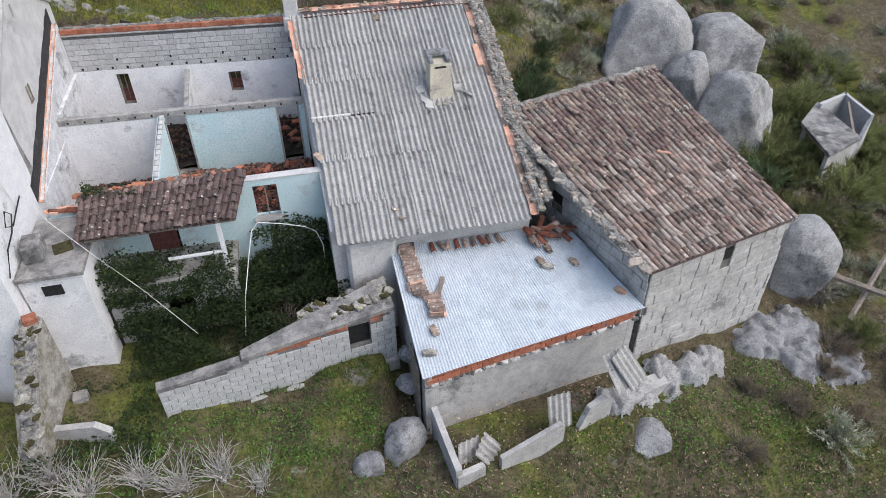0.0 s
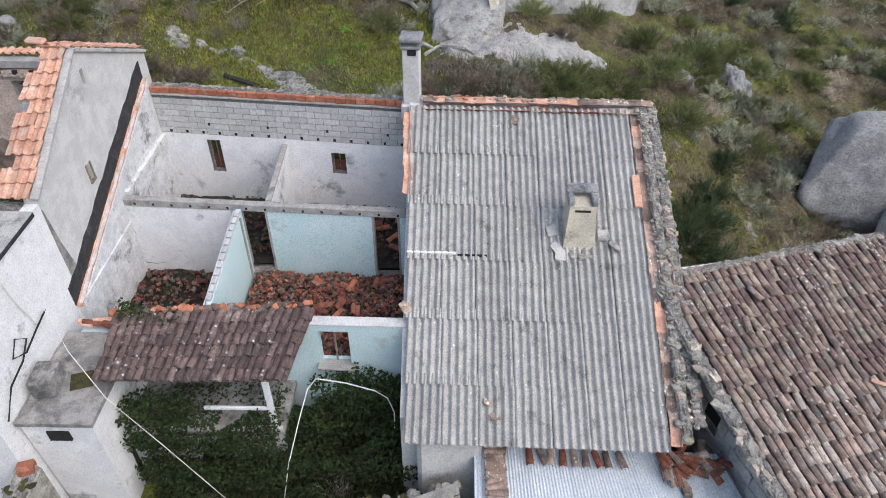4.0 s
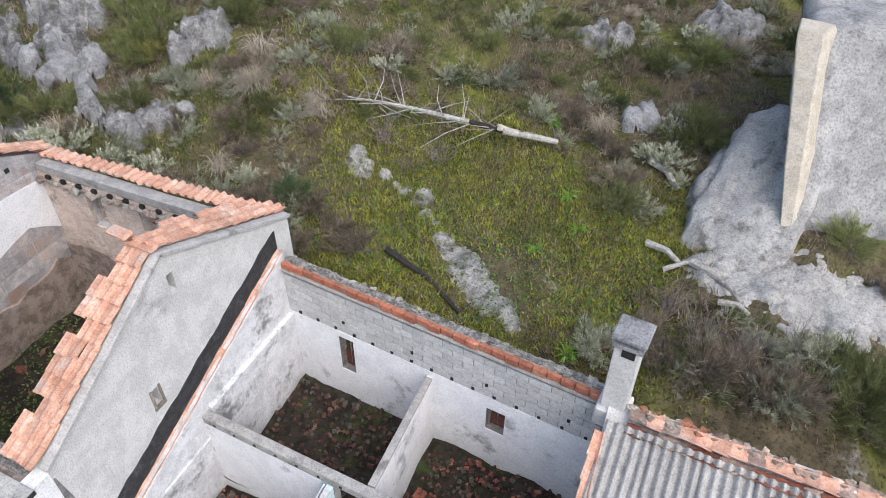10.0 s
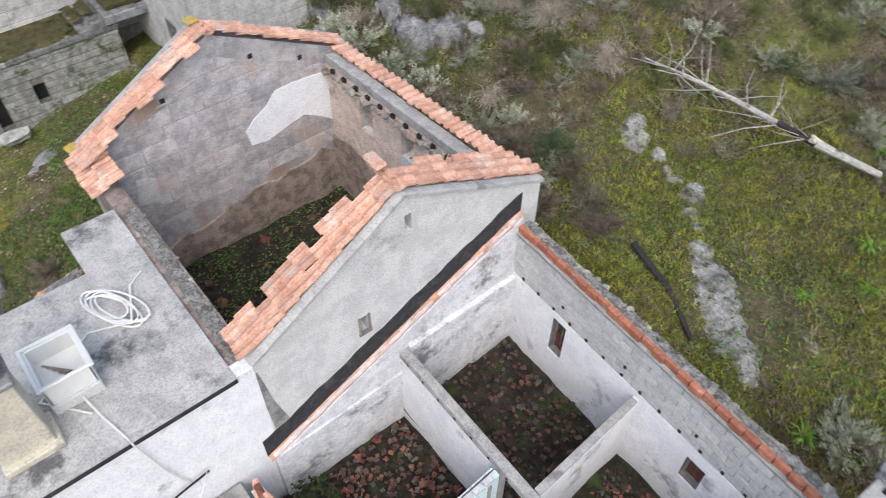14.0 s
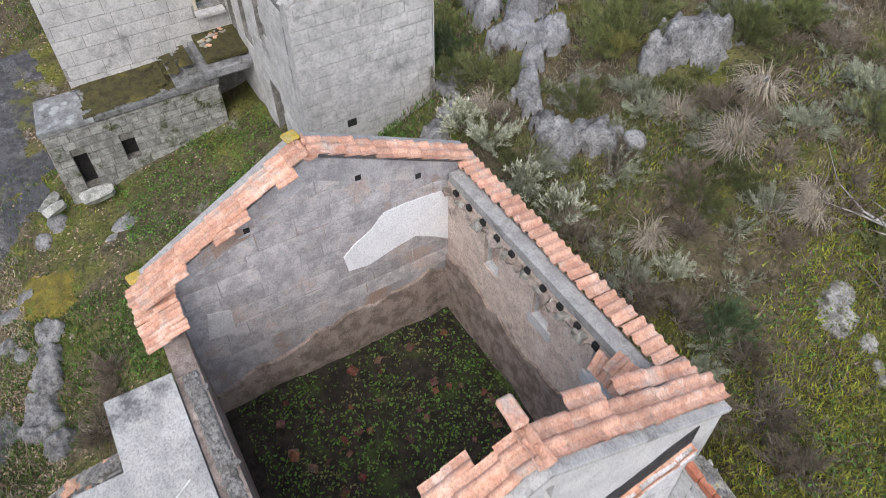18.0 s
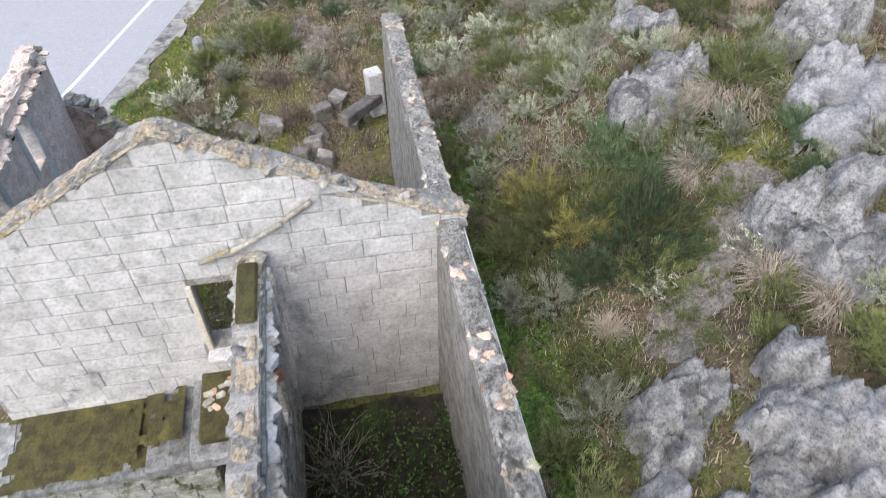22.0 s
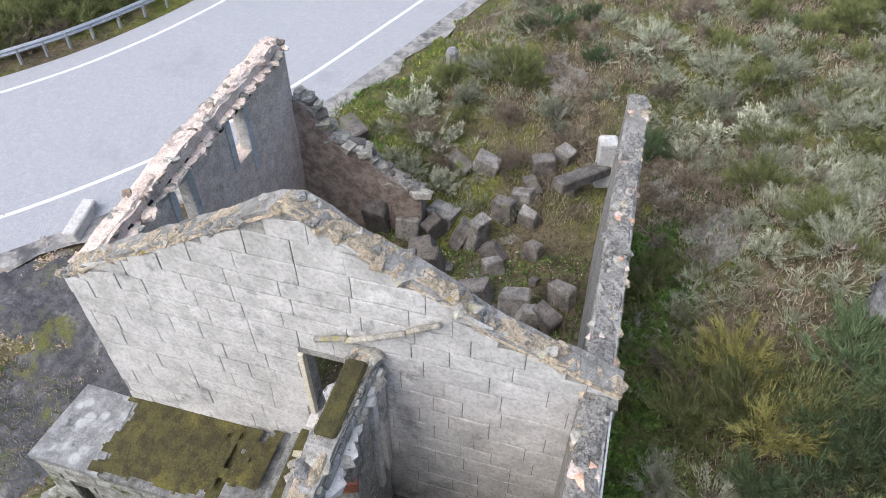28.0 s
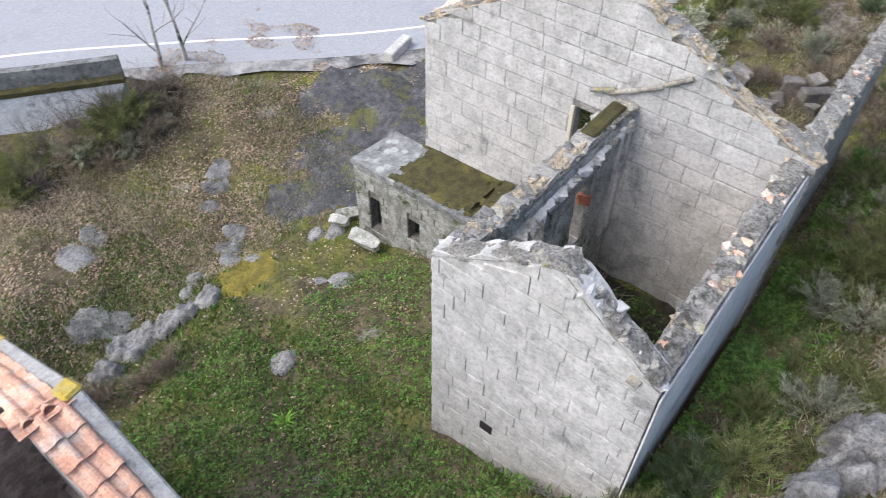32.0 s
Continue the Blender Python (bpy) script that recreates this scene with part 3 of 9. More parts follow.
# rooms and yards dug into the slope: x0, x1, y0, y1, level
PITS = [(-0.1, 8.3, -0.6, 6.9, -0.4), (8.2, 15.1, -3.2, 6.0, -0.5), (-7.4, -0.1, 0.4, 7.1, 0.3), (-5.6, 0.2, -4.0, 0.6, -2.9), (-18.8, -12.3, 5.3, 9.4, 1.3), (9.6, 17.5, -7.4, -2.6, -3.3), (0.2, 9.7, -4.3, -0.4, -2.45)]
xs = np.concatenate([np.linspace(-500, -75, 9), np.arange(-70, -32, 0.8), np.arange(-32, 26, 0.28), np.arange(26, 60, 0.8), np.linspace(70, 500, 9)])
ys = np.concatenate([np.linspace(-500, -55, 9), np.arange(-50, -12, 0.8), np.arange(-12, 18, 0.28), np.arange(18, 60, 0.8), np.linspace(70, 500, 9)])
gx, gy = np.meshgrid(xs, ys)
gx, gy = gx.ravel(), gy.ravel()
gz = height(gx, gy)
off_road = np.hypot(gx[:, None] - ROAD_XY[:, 0], gy[:, None] - ROAD_XY[:, 1]).min(1) > ROAD_HALF + 0.8
gz = gz + bumpy(gx, gy) * off_road
for x0, x1, y0, y1, level in PITS:
    inside = (gx > x0) & (gx < x1) & (gy > y0) & (gy < y1)
    gz = np.where(inside, np.minimum(gz, level + 0.4 * bumpy(gx, gy)), gz)
nx, ny = len(xs), len(ys)
ii = np.arange((ny - 1) * nx).reshape(ny - 1, nx)[:, :-1].ravel()
ground_me = mesh_from("ground", np.stack([gx, gy, gz], 1).tolist(), np.stack([ii, ii + 1, ii + nx + 1, ii + nx], 1).tolist())
ground = tagged(place("ground", ground_me, M["turf"], shade=True), "mossy green and brown hillside turf with bare granite patches", "ground", "", "structure")


def ground_at(x, y):
    return float(height(x, y)[0] + bumpy(np.array([x]), np.array([y]))[0])


def road_strip(a, b, z):
    """A strip along the road between two offsets from its axis."""
    bm = bmesh.new()
    prev = None
    for i, p in enumerate(ROAD_LINE):
        d = (ROAD_LINE[min(i + 1, len(ROAD_LINE) - 1)] - ROAD_LINE[max(i - 1, 0)]).normalized()
        n = Vector((-d.y, d.x))
        row = [bm.verts.new((*(p + n * o), z)) for o in (a, b)]
        if prev:
            bm.faces.new((prev[0], row[0], row[1], prev[1]))
        prev = row
    bmesh.ops.recalc_face_normals(bm, faces=bm.faces)
    return bm


road = tagged(part("road", road_strip(-ROAD_HALF, ROAD_HALF, ROAD_Z), M["asphalt"]), "pale worn asphalt road with white edge lines", "road", "", "structure")
part("edge_line", road_strip(ROAD_HALF - 1.75, ROAD_HALF - 1.6, ROAD_Z + 0.006), M["paint"], road, "white painted edge line")
part("edge_line", road_strip(-ROAD_HALF + 1.0, -ROAD_HALF + 1.15, ROAD_Z + 0.006), M["paint"], road, "white painted edge line")

# ---- shared pieces ----
def block_piece():
    """A unit stone, its face at -y, with a dressed, slightly rounded front."""
    v = [(-0.5, 0.5, -0.5), (0.5, 0.5, -0.5), (0.5, 0.5, 0.5), (-0.5, 0.5, 0.5)]
    v += [(-0.5, -0.3, -0.5), (0.5, -0.3, -0.5), (0.5, -0.3, 0.5), (-0.5, -0.3, 0.5)]
    v += [(-0.46, -0.5, -0.44), (0.46, -0.5, -0.45), (0.45, -0.5, 0.44), (-0.46, -0.5, 0.45)]
    f = [(4, 5, 1, 0), (5, 6, 2, 1), (6, 7, 3, 2), (7, 4, 0, 3), (8, 9, 5, 4), (9, 10, 6, 5), (10, 11, 7, 6), (11, 8, 4, 7), (8, 11, 10, 9), (0, 1, 2, 3)]
    return v, f


def canal_tile(length=0.44, r=0.095, seg=5, taper=0.8, th=0.018):
    """A half-round clay tile along -y (down the slope), narrower at its top."""
    v, f = [], []
    for y, k in ((0.0, taper), (-length, 1.0)):
        for q in (r, r - th):
            for i in range(seg + 1):
                a = math.pi * i / seg
                v.append((q * k * math.cos(a), y, q * 0.85 * math.sin(a)))
    n = seg + 1
    for i in range(seg):
        f += [(i, i + 1, 2 * n + i + 1, 2 * n + i), (n + i, 3 * n + i, 3 * n + i + 1, n + i + 1), (2 * n + i, 2 * n + i + 1, 3 * n + i + 1, 3 * n + i), (i + 1, i, n + i, n + i + 1)]
    f += [(0, 2 * n, 3 * n, n), (seg, n + seg, 3 * n + seg, 2 * n + seg)]
    return v, f


def flat_tile(w=0.25, length=0.42, th=0.022):
    """An interlocking tile with two rolls, along -y."""
    prof = [(-0.5, 0.012), (-0.42, 0.0), (-0.06, 0.0), (0.02, 0.03), (0.14, 0.058), (0.27, 0.066), (0.4, 0.052), (0.5, 0.012)]
    v, f = [], []
    for y in (0.0, -length):
        v += [(x * w, y, z) for x, z in prof] + [(x * w, y, z - th) for x, z in prof]
    n = len(prof)
    for i in range(n - 1):
        f += [(i, i + 1, 2 * n + i + 1, 2 * n + i)[::-1], (2 * n + i, 2 * n + i + 1, 3 * n + i + 1, 3 * n + i)]
    f += [(0, n, 3 * n, 2 * n)[::-1], (n - 1, 2 * n - 1, 4 * n - 1, 3 * n - 1)]
    f += [(n + i, n + i + 1, 3 * n + i + 1, 3 * n + i) for i in (0, 3, 6)]
    return v, f


def rough_stone(seed, sub=1):
    bm = bmesh.new()
    bmesh.ops.create_icosphere(bm, subdivisions=sub, radius=0.5)
    rnd = random.Random(seed)
    for p in bm.verts:
        q = p.co.normalized()
        q = Vector([max(-0.6, min(0.6, c)) / 0.6 for c in q])
        p.co = 0.5 * q * rnd.uniform(0.8, 1.06)
    me = bpy.data.meshes.new("stone")
    bm.to_mesh(me)
    bm.free()
    return me


BLOCKS = {}


def shared(kind, mat_key, maker):
    key = (kind, mat_key)
    if key not in BLOCKS:
        made = maker()
        me = made if isinstance(made, bpy.types.Mesh) else mesh_from(kind, *made)
        me.materials.append(M[mat_key])
        BLOCKS[key] = me
    return BLOCKS[key]


def piece(name, me, m, parent, label=""):
    ob = new(name, me)
    ob.matrix_basis = m
    adopt(ob, parent)
    return tagged(ob, label)


def piece_top(name, me, m):
    ob = new(name, me)
    ob.matrix_basis = m
    return ob


def frame_of(origin, u, v, n):
    """A pose with its x, y, z axes along u, v, n."""
    m = Matrix((u, v, n)).transposed().to_4x4()
    m.translation = origin
    return m


def courses(parent, p, q, z0, prof, mat_key, course=0.36, length=0.75, depth=0.05, openings=(), joint=0.02, seed=1, name="stone_block", stop=None):
    """Stone or block courses on the face from p to q; the face looks to the right of that way."""
    rnd = random.Random(seed)
    p, q = Vector((p[0], p[1], 0)), Vector((q[0], q[1], 0))
    total = (q - p).length
    u = (q - p) / total
    n = Vector((u.y, -u.x, 0))
    me = shared(name, mat_key, block_piece)
    z = z0
    count = 0
    while True:
        h = course * rnd.uniform(0.85, 1.18) if length > 0.55 else course
        top = max(curve_between(prof, s * total / 20) for s in range(21))
        if z + 0.08 > top:
            break
        s = -rnd.uniform(0, length) if length > 0.55 else -(count % 2) * length / 2
        while s < total:
            w = length * rnd.uniform(0.6, 1.4) if length > 0.55 else length
            a, b = max(s, 0.0), min(s + w, total)
            s += w
            if b - a < 0.12:
                continue
            za, zb = min(z + h, curve_between(prof, a)), min(z + h, curve_between(prof, b))
            zt = (za + zb) / 2
            if zt - z < 0.1:
                continue
            if any(a < o[1] and b > o[0] and z < o[3] and zt > o[2] for o in openings):
                a2, b2 = a, b
                for o in openings:
                    if z < o[3] and zt > o[2]:
                        if a2 < o[0] < b2:
                            b2 = o[0]
                        elif a2 < o[1] < b2:
                            a2 = o[1]
                        elif o[0] <= a2 and b2 <= o[1]:
                            b2 = a2
                if b2 - a2 < 0.12:
                    continue
                a, b = a2, b2
            if stop and stop(a, b, z, zt):
                continue
            d = depth * rnd.uniform(0.75, 1.3)
            if abs(za - zb) > 0.03:  # a stone cut to the wall's sloping top
                j = joint / 2
                v = [tuple(p + u * s_ + n * o_ + Vector((0, 0, z_))) for o_ in (-0.004, d) for s_, z_ in ((a + j, z + j), (b - j, z + j), (b - j, max(z + 2 * j, zb - j)), (a + j, max(z + 2 * j, za - j)))]
                place(name, mesh_from(name, v, [(4, 5, 6, 7), (0, 1, 5, 4), (1, 2, 6, 5), (2, 3, 7, 6), (3, 0, 4, 7)]), M[mat_key], parent)
                continue
            c = p + u * ((a + b) / 2) + n * (d / 2 - 0.005)
            m = frame_of((c.x, c.y, (z + zt) / 2), u, -n, Vector((0, 0, 1))) @ pose(0, 0, 0, 0, rnd.uniform(-0.5, 0.5), 0)
            piece(name, me, m @ Matrix.Diagonal((b - a - joint, d, zt - z - joint, 1)), parent)
        z += h
        count += 1


def crust_mesh(p, u, side, total, prof, width, seed, amp):
    """A broken cap along a wall's top: blocky relief, ragged edges that hang a little over both faces."""
    n, across = max(3, int(total / 0.09)), 6
    o = Vector((seed * 1.7, seed * 0.9, 0))
    v, f = [], []
    for i in range(n + 1):
        s = total * i / n
        z = curve_between(prof, s)
        for j in range(across + 1):
            k = j / across
            q = Vector((s * 2.6, k * 1.6, 0)) + o
            d, c = noise.voronoi(q)
            h = amp * (0.8 * noise.noise(c[0] * 2.7) + min(0.16, d[1] - d[0]) * 3.0 + 0.45 * noise.noise(q * 2.7) - 0.15)
            w = (k - 0.5) * (width + math.copysign(0.02, width) * (1 + noise.noise(Vector((s * 3.1, 4.0 * round(k), seed)))))
            edge = j in (0, across)
            c = p + u * s + side * (0.5 * width + w)
            v.append((c.x, c.y, z + (h + 0.02 if not edge else -0.07 + 0.5 * h)))
    m = across + 1
    for i in range(n):
        for j in range(across):
            a = i * m + j
            f.append((a, a + m, a + m + 1, a + 1) if width > 0 else (a, a + 1, a + m + 1, a + m))
    return mesh_from("crust", v, f)


def rubble_top(parent, p, q, prof, width, n, mat_keys=("rubble",), size=0.2, seed=3, name="cap_stone", crust="crust", amp=0.07):
    """Stones bedded in mortar along a wall's broken top."""
    rnd = random.Random(seed)
    p, q = Vector((p[0], p[1], 0)), Vector((q[0], q[1], 0))
    total = (q - p).length
    u = (q - p) / total
    side = Vector((-u.y, u.x, 0))
    if crust:
        place("mortar_crust", crust_mesh(p, u, side, total, prof, width, seed, amp), M[crust], parent, "weathered mortar cap")
    n = int(n * (1.25 if crust else 1.6))
    size = size * 0.78
    for i in range(n):
        s = total * (i + rnd.uniform(0.1, 0.9)) / n
        k = mat_keys[rnd.randrange(len(mat_keys))]
        me = shared("stone%d" % rnd.randrange(4), k, lambda: rough_stone(rnd.randrange(99)))
        c = p + u * s + side * rnd.uniform(0.1, 0.9) * width
        z = curve_between(prof, s)
        sz = size * rnd.uniform(0.6, 1.4)
        piece(name, me, pose(c.x, c.y, z - sz * (0.1 if crust else 0.12), rnd.uniform(-14, 14), rnd.uniform(-14, 14), rnd.uniform(0, 360)) @ Matrix.Diagonal((sz * rnd.uniform(1, 1.8), sz, sz * rnd.uniform(0.4, 0.75), 1)), parent)


def tile_field(parent, tl, tr, br, bl, nu, nv, kind, mat_key, lap=1.12, jitter=2.0, seed=5, limit=300, skip=None, lift=0.0, name="roof_tile", alt=None):
    """Roof tiles over a slope between four corners (top edge tl to tr). Past the limit they are joined into one mesh."""
    rnd = random.Random(seed)
    tl, tr, br, bl = map(Vector, (tl, tr, br, bl))
    base = canal_tile() if kind == "canal" else flat_tile()
    width, length = (0.2, 0.44) if kind == "canal" else (0.25, 0.42)
    rest_v, rest_f = [], []
    made = 0
    spots = [(i, j) for j in range(nv) for i in range(nu)]
    spots.sort(key=lambda ij: -ij[1])
    for i, j in spots:
        if skip and skip(i, j):
            continue
        a, b = (i + 0.5) / nu, j / nv
        top = tl.lerp(tr, a).lerp(bl.lerp(br, a), b)
        low = tl.lerp(tr, a).lerp(bl.lerp(br, a), (j + 1) / nv)
        u = (tr - tl).lerp(br - bl, b) / nu
        d = low - top
        n = u.cross(-d).normalized()
        if n.z < 0:
            n = -n
        v = -d.normalized()
        ux = v.cross(n)
        m = frame_of(top + n * (0.02 + lift + rnd.uniform(0, 0.02)), ux, v, n) @ pose(rnd.gauss(0, 0.01), rnd.gauss(0, 0.015), 0, (-5.5 if kind == "canal" else -8.0) + rnd.gauss(0, jitter * 0.5), rnd.gauss(0, jitter), rnd.gauss(0, jitter))
        m = m @ Matrix.Diagonal((u.length / width * 1.02, d.length * lap / length, 1.0 + rnd.uniform(-0.05, 0.1), 1))
        if made < limit:
            key = alt[0] if alt and rnd.random() < alt[1] else mat_key
            piece(name, shared(kind + "_tile", key, lambda: base), m, parent)
            made += 1
        else:
            o = len(rest_v)
            rest_v += [tuple(m @ Vector(c)) for c in base[0]]
            rest_f += [tuple(o + k for k in f) for f in base[1]]
    if rest_v:
        place("upper_tiles", mesh_from("upper_tiles", rest_v, rest_f), M[mat_key], parent, "", "stuff")


def ridge_row(parent, p, q, n, mat_key, width=0.24, seed=7, name="ridge_tile", alt=None):
    """A row of half-round tiles laid end to end along a line."""
    rnd = random.Random(seed)
    p, q = Vector(p), Vector(q)
    for i in range(n):
        a, b = p.lerp(q, i / n), p.lerp(q, (i + 1) / n)
        d = (b - a).normalized()
        side = d.cross(Vector((0, 0, 1))).normalized()
        key = alt[0] if alt and rnd.random() < alt[1] else mat_key
        m = frame_of(a, side, -d, side.cross(-d)) @ pose(0, 0, 0, rnd.gauss(1.5, 1), rnd.gauss(0, 3), rnd.gauss(0, 2))
        piece(name, shared("canal_tile", key, canal_tile), m @ Matrix.Diagonal((width / 0.2, (b - a).length * 1.1 / 0.44, 1.0, 1)), parent)


def corrugated(width, length, waves, amp, th=0.008, per=6):
    """One wavy sheet, its waves along y from 0 to -length."""
    v, f = [], []
    n = waves * per + 1
    for z_off in (0.0, -th):
        for y in (0.0, -length):
            for i in range(n):
                v.append((width * (i / (n - 1) - 0.5), y, amp * math.sin(math.tau * i / per) + z_off))
    for i in range(n - 1):
        f += [(i, n + i, n + i + 1, i + 1), (2 * n + i, 2 * n + i + 1, 3 * n + i + 1, 3 * n + i), (n + i, 3 * n + i, 3 * n + i + 1, n + i + 1), (i, i + 1, 2 * n + i + 1, 2 * n + i)]
    return v, f


def slab_between(bm, pts, th):
    """A slab under a polygon of 3D points."""
    n = len(pts)
    hi = [bm.verts.new(p) for p in pts]
    lo = [bm.verts.new((p[0], p[1], p[2] - th)) for p in pts]
    bm.faces.new(hi)
    bm.faces.new(lo[::-1])
    for i in range(n):
        bm.faces.new((lo[i], lo[(i + 1) % n], hi[(i + 1) % n], hi[i]))
    bmesh.ops.recalc_face_normals(bm, faces=bm.faces)
    return bm


def face_patch(bm, points, axis, at, depth):
    """A plate standing off a wall: points in the wall's plane, axis 'x' or 'y'."""
    def put(a, b, off):
        return (at + off, a, b) if axis == "x" else (a, at + off, b)
    front = [bm.verts.new(put(a, b, depth)) for a, b in points]
    back = [bm.verts.new(put(a, b, -0.01 if depth > 0 else 0.01)) for a, b in points]
    n = len(points)
    bm.faces.new(front)
    bm.faces.new(back[::-1])
    for i in range(n):
        bm.faces.new((front[i], front[(i + 1) % n], back[(i + 1) % n], back[i]))
    bmesh.ops.recalc_face_normals(bm, faces=bm.faces)
    return bm


def small_window(parent, c, w, h, along, closed=0.55, deep=0.05):
    """A small wooden window: frame, a bar and a half-open shutter."""
    win = part("window", add_box(add_box(add_box(add_box(bmesh.new(), (c[0], c[1], c[2] + h / 2 - 0.025), (w, deep, 0.05), along), (c[0], c[1], c[2] - h / 2 + 0.025), (w, deep, 0.05), along),
               (c[0] - math.cos(radians(along)) * (w / 2 - 0.025), c[1] - math.sin(radians(along)) * (w / 2 - 0.025), c[2]), (0.05, deep, h - 0.1), along),
               (c[0] + math.cos(radians(along)) * (w / 2 - 0.025), c[1] + math.sin(radians(along)) * (w / 2 - 0.025), c[2]), (0.05, deep, h - 0.1), along), M["wood"], parent, "weathered wooden window frame")
    part("shutter", add_box(bmesh.new(), (c[0], c[1], c[2] - h / 2 + 0.05 + h * closed / 2), (w - 0.1, 0.03, h * closed), along, bevel=0.004), M["wood_red"], win, "red-brown wooden shutter")
    part("window_bar", add_box(bmesh.new(), (c[0], c[1], c[2] + 0.1), (0.03, 0.03, h - 0.1), along), M["wood"], win)
    return win


# ---- the roofless white house: rooms open to the sky ----
house_a = thing("roofless_house", (4, 3, -0.3), "roofless whitewashed house with open rooms full of rubble", "house")
AL, AR = Vector((0.2, 6.85)), Vector((8.05, 6.3))
A_LEN = (AR - AL).length
WIN_A = [(1.42, 1.85, 1.3, 2.5), (5.38, 5.84, 1.52, 2.3)]
back_a = wall("wall", AL, AR, -1, 4.05, 0.28, M["joint"], house_a, WIN_A, "grey concrete block wall")
courses(back_a, AL, AR, 2.68, 3.98, "block", 0.2, 0.5, 0.03, (), 0.016, 3, "block")
a_dir = (AR - AL).normalized()
a_n = Vector((a_dir.y, -a_dir.x))
a_turn = math.degrees(math.atan2(a_dir.y, a_dir.x))


def on_back(s, off=0.0):
    q = AL + a_dir * s + a_n * off
    return q.x, q.y


wall("plaster", on_back(0, 0.035), on_back(A_LEN, 0.035), -0.5, ragged(2.68, A_LEN, 0.015, 0.5, 4), 0.033, M["white"], back_a, WIN_A, "whitewashed plaster")
# joist holes are uncut: shallow near-black boxes paint their shade
for i in range(15):
    s = 0.35 + i * 0.52
    part("joist_hole", add_box(bmesh.new(), (*on_back(s, 0.02), 2.76), (0.07, 0.05, 0.08), a_turn), M["dark"], back_a)
for i in range(8):
    s = 0.7 + i * 0.93
    if i % 2:
        part("joist_hole", add_box(bmesh.new(), (*on_back(s, 0.02), 3.06), (0.06, 0.05, 0.08), a_turn), M["dark"], back_a)
part("ledge", add_box(bmesh.new(), (*on_back(A_LEN / 2, 0.01), 4.02), (A_LEN, 0.14, 0.05), a_turn, bevel=0.01), M["beam"], back_a)
courses(back_a, on_back(0, -0.06), on_back(A_LEN, -0.06), 4.05, 4.24, "brick", 0.18, 0.3, 0.1, (), 0.012, 6, "brick")
wall("backing", on_back(0, -0.06), on_back(A_LEN, -0.06), 4.0, 4.2, 0.2, M["mortar"], back_a)
rubble_top(back_a, on_back(0, -0.1), on_back(A_LEN, -0.1), 4.2, 0.2, 60, ("rock_pale", "rubble"), 0.17, 8)
for (s0, s1, z0, z1), closed in zip(WIN_A, (0.45, 0.5)):
    small_window(house_a, (*on_back((s0 + s1) / 2, -0.15), (z0 + z1) / 2), s1 - s0, z1 - z0, a_turn, closed)

PL, PR = Vector((0.2, 3.5)), Vector((8.15, 3.25))
DOORS = [(3.25, 4.05, -0.5, 2.3), (7.0, 7.78, -0.5, 2.3)]
partition = wall("wall", PL, PR, -1, 2.3, 0.16, M["blue"], house_a, DOORS, "pale blue washed partition with two door openings")
wall("plaster", (0.2, 3.475), (3.2, 3.385), -0.6, 2.29, 0.022, M["white"], partition, (), "whitewashed plaster")
wall("plaster", (0.2, 3.685), (3.3, 3.585), -0.6, 2.29, 0.022, M["white"], partition, (), "whitewashed plaster")
p_turn = math.degrees(math.atan2(PR.y - PL.y, PR.x - PL.x))
mid = (PL + PR) / 2
tie_beam = part("tie_beam", add_box(bmesh.new(), (mid.x, mid.y + 0.08, 2.42), ((PR - PL).length, 0.22, 0.22), p_turn, bevel=0.012), M["beam"], house_a, "grey concrete tie beam")
# near-black boxes again for the shade of holes along the beam
for i in range(15):
    q = PL.lerp(PR, (i + 0.6) / 15)
    part("joist_hole", add_box(bmesh.new(), (q.x, q.y - 0.02, 2.4), (0.06, 0.04, 0.07), p_turn), M["dark"], tie_beam)
for s0, s1, _, z1 in DOORS:
    for s in (s0 + 0.03, s1 - 0.03):
        q = PL.lerp(PR, s / (PR - PL).length)
        part("door_jamb", add_box(bmesh.new(), (q.x, q.y + 0.08, 1.0), (0.06, 0.18, 2.6), p_turn), M["beam"], house_a)
    q = PL.lerp(PR, (s0 + s1) / 2 / (PR - PL).length)
    part("threshold", add_box(bmesh.new(), (q.x, q.y + 0.05, 0.02), (s1 - s0, 0.4, 0.2), p_turn + 4, 3, bevel=0.03), M["concrete"], house_a)

div_back = wall("wall", (4.08, 6.55), (4.22, 3.5), -1, [(0, 2.52), (3.0, 2.45)], 0.13, M["white"], house_a, (), "whitewashed dividing wall")
part("cap", add_box(bmesh.new(), (4.215, 5.03, 2.52), (0.16, 2.9, 0.08), 2.6, bevel=0.01), M["beam"], div_back)
div_front = wall("wall", (3.42, 3.3), (3.46, 0.0), -1, [(0, 2.42), (3.3, 2.0)], 0.14, M["blue"], house_a, (), "pale blue dividing wall")
wall("plaster", (3.41, 0.0), (3.37, 3.3), -0.9, [(0, 1.96), (3.3, 2.38)], 0.03, M["white"], div_front)
part("door_jamb", add_box(bmesh.new(), (3.5, 3.05, 1.1), (0.2, 0.07, 2.4)), M["beam"], house_a)
for i in range(12):
    part("hollow_block", add_box(bmesh.new(), (3.51, 0.2 + i * 0.26, 2.06 + i * 0.034), (0.13, 0.22, 0.1), 0, 7, bevel=0.01), M["block"], div_front)

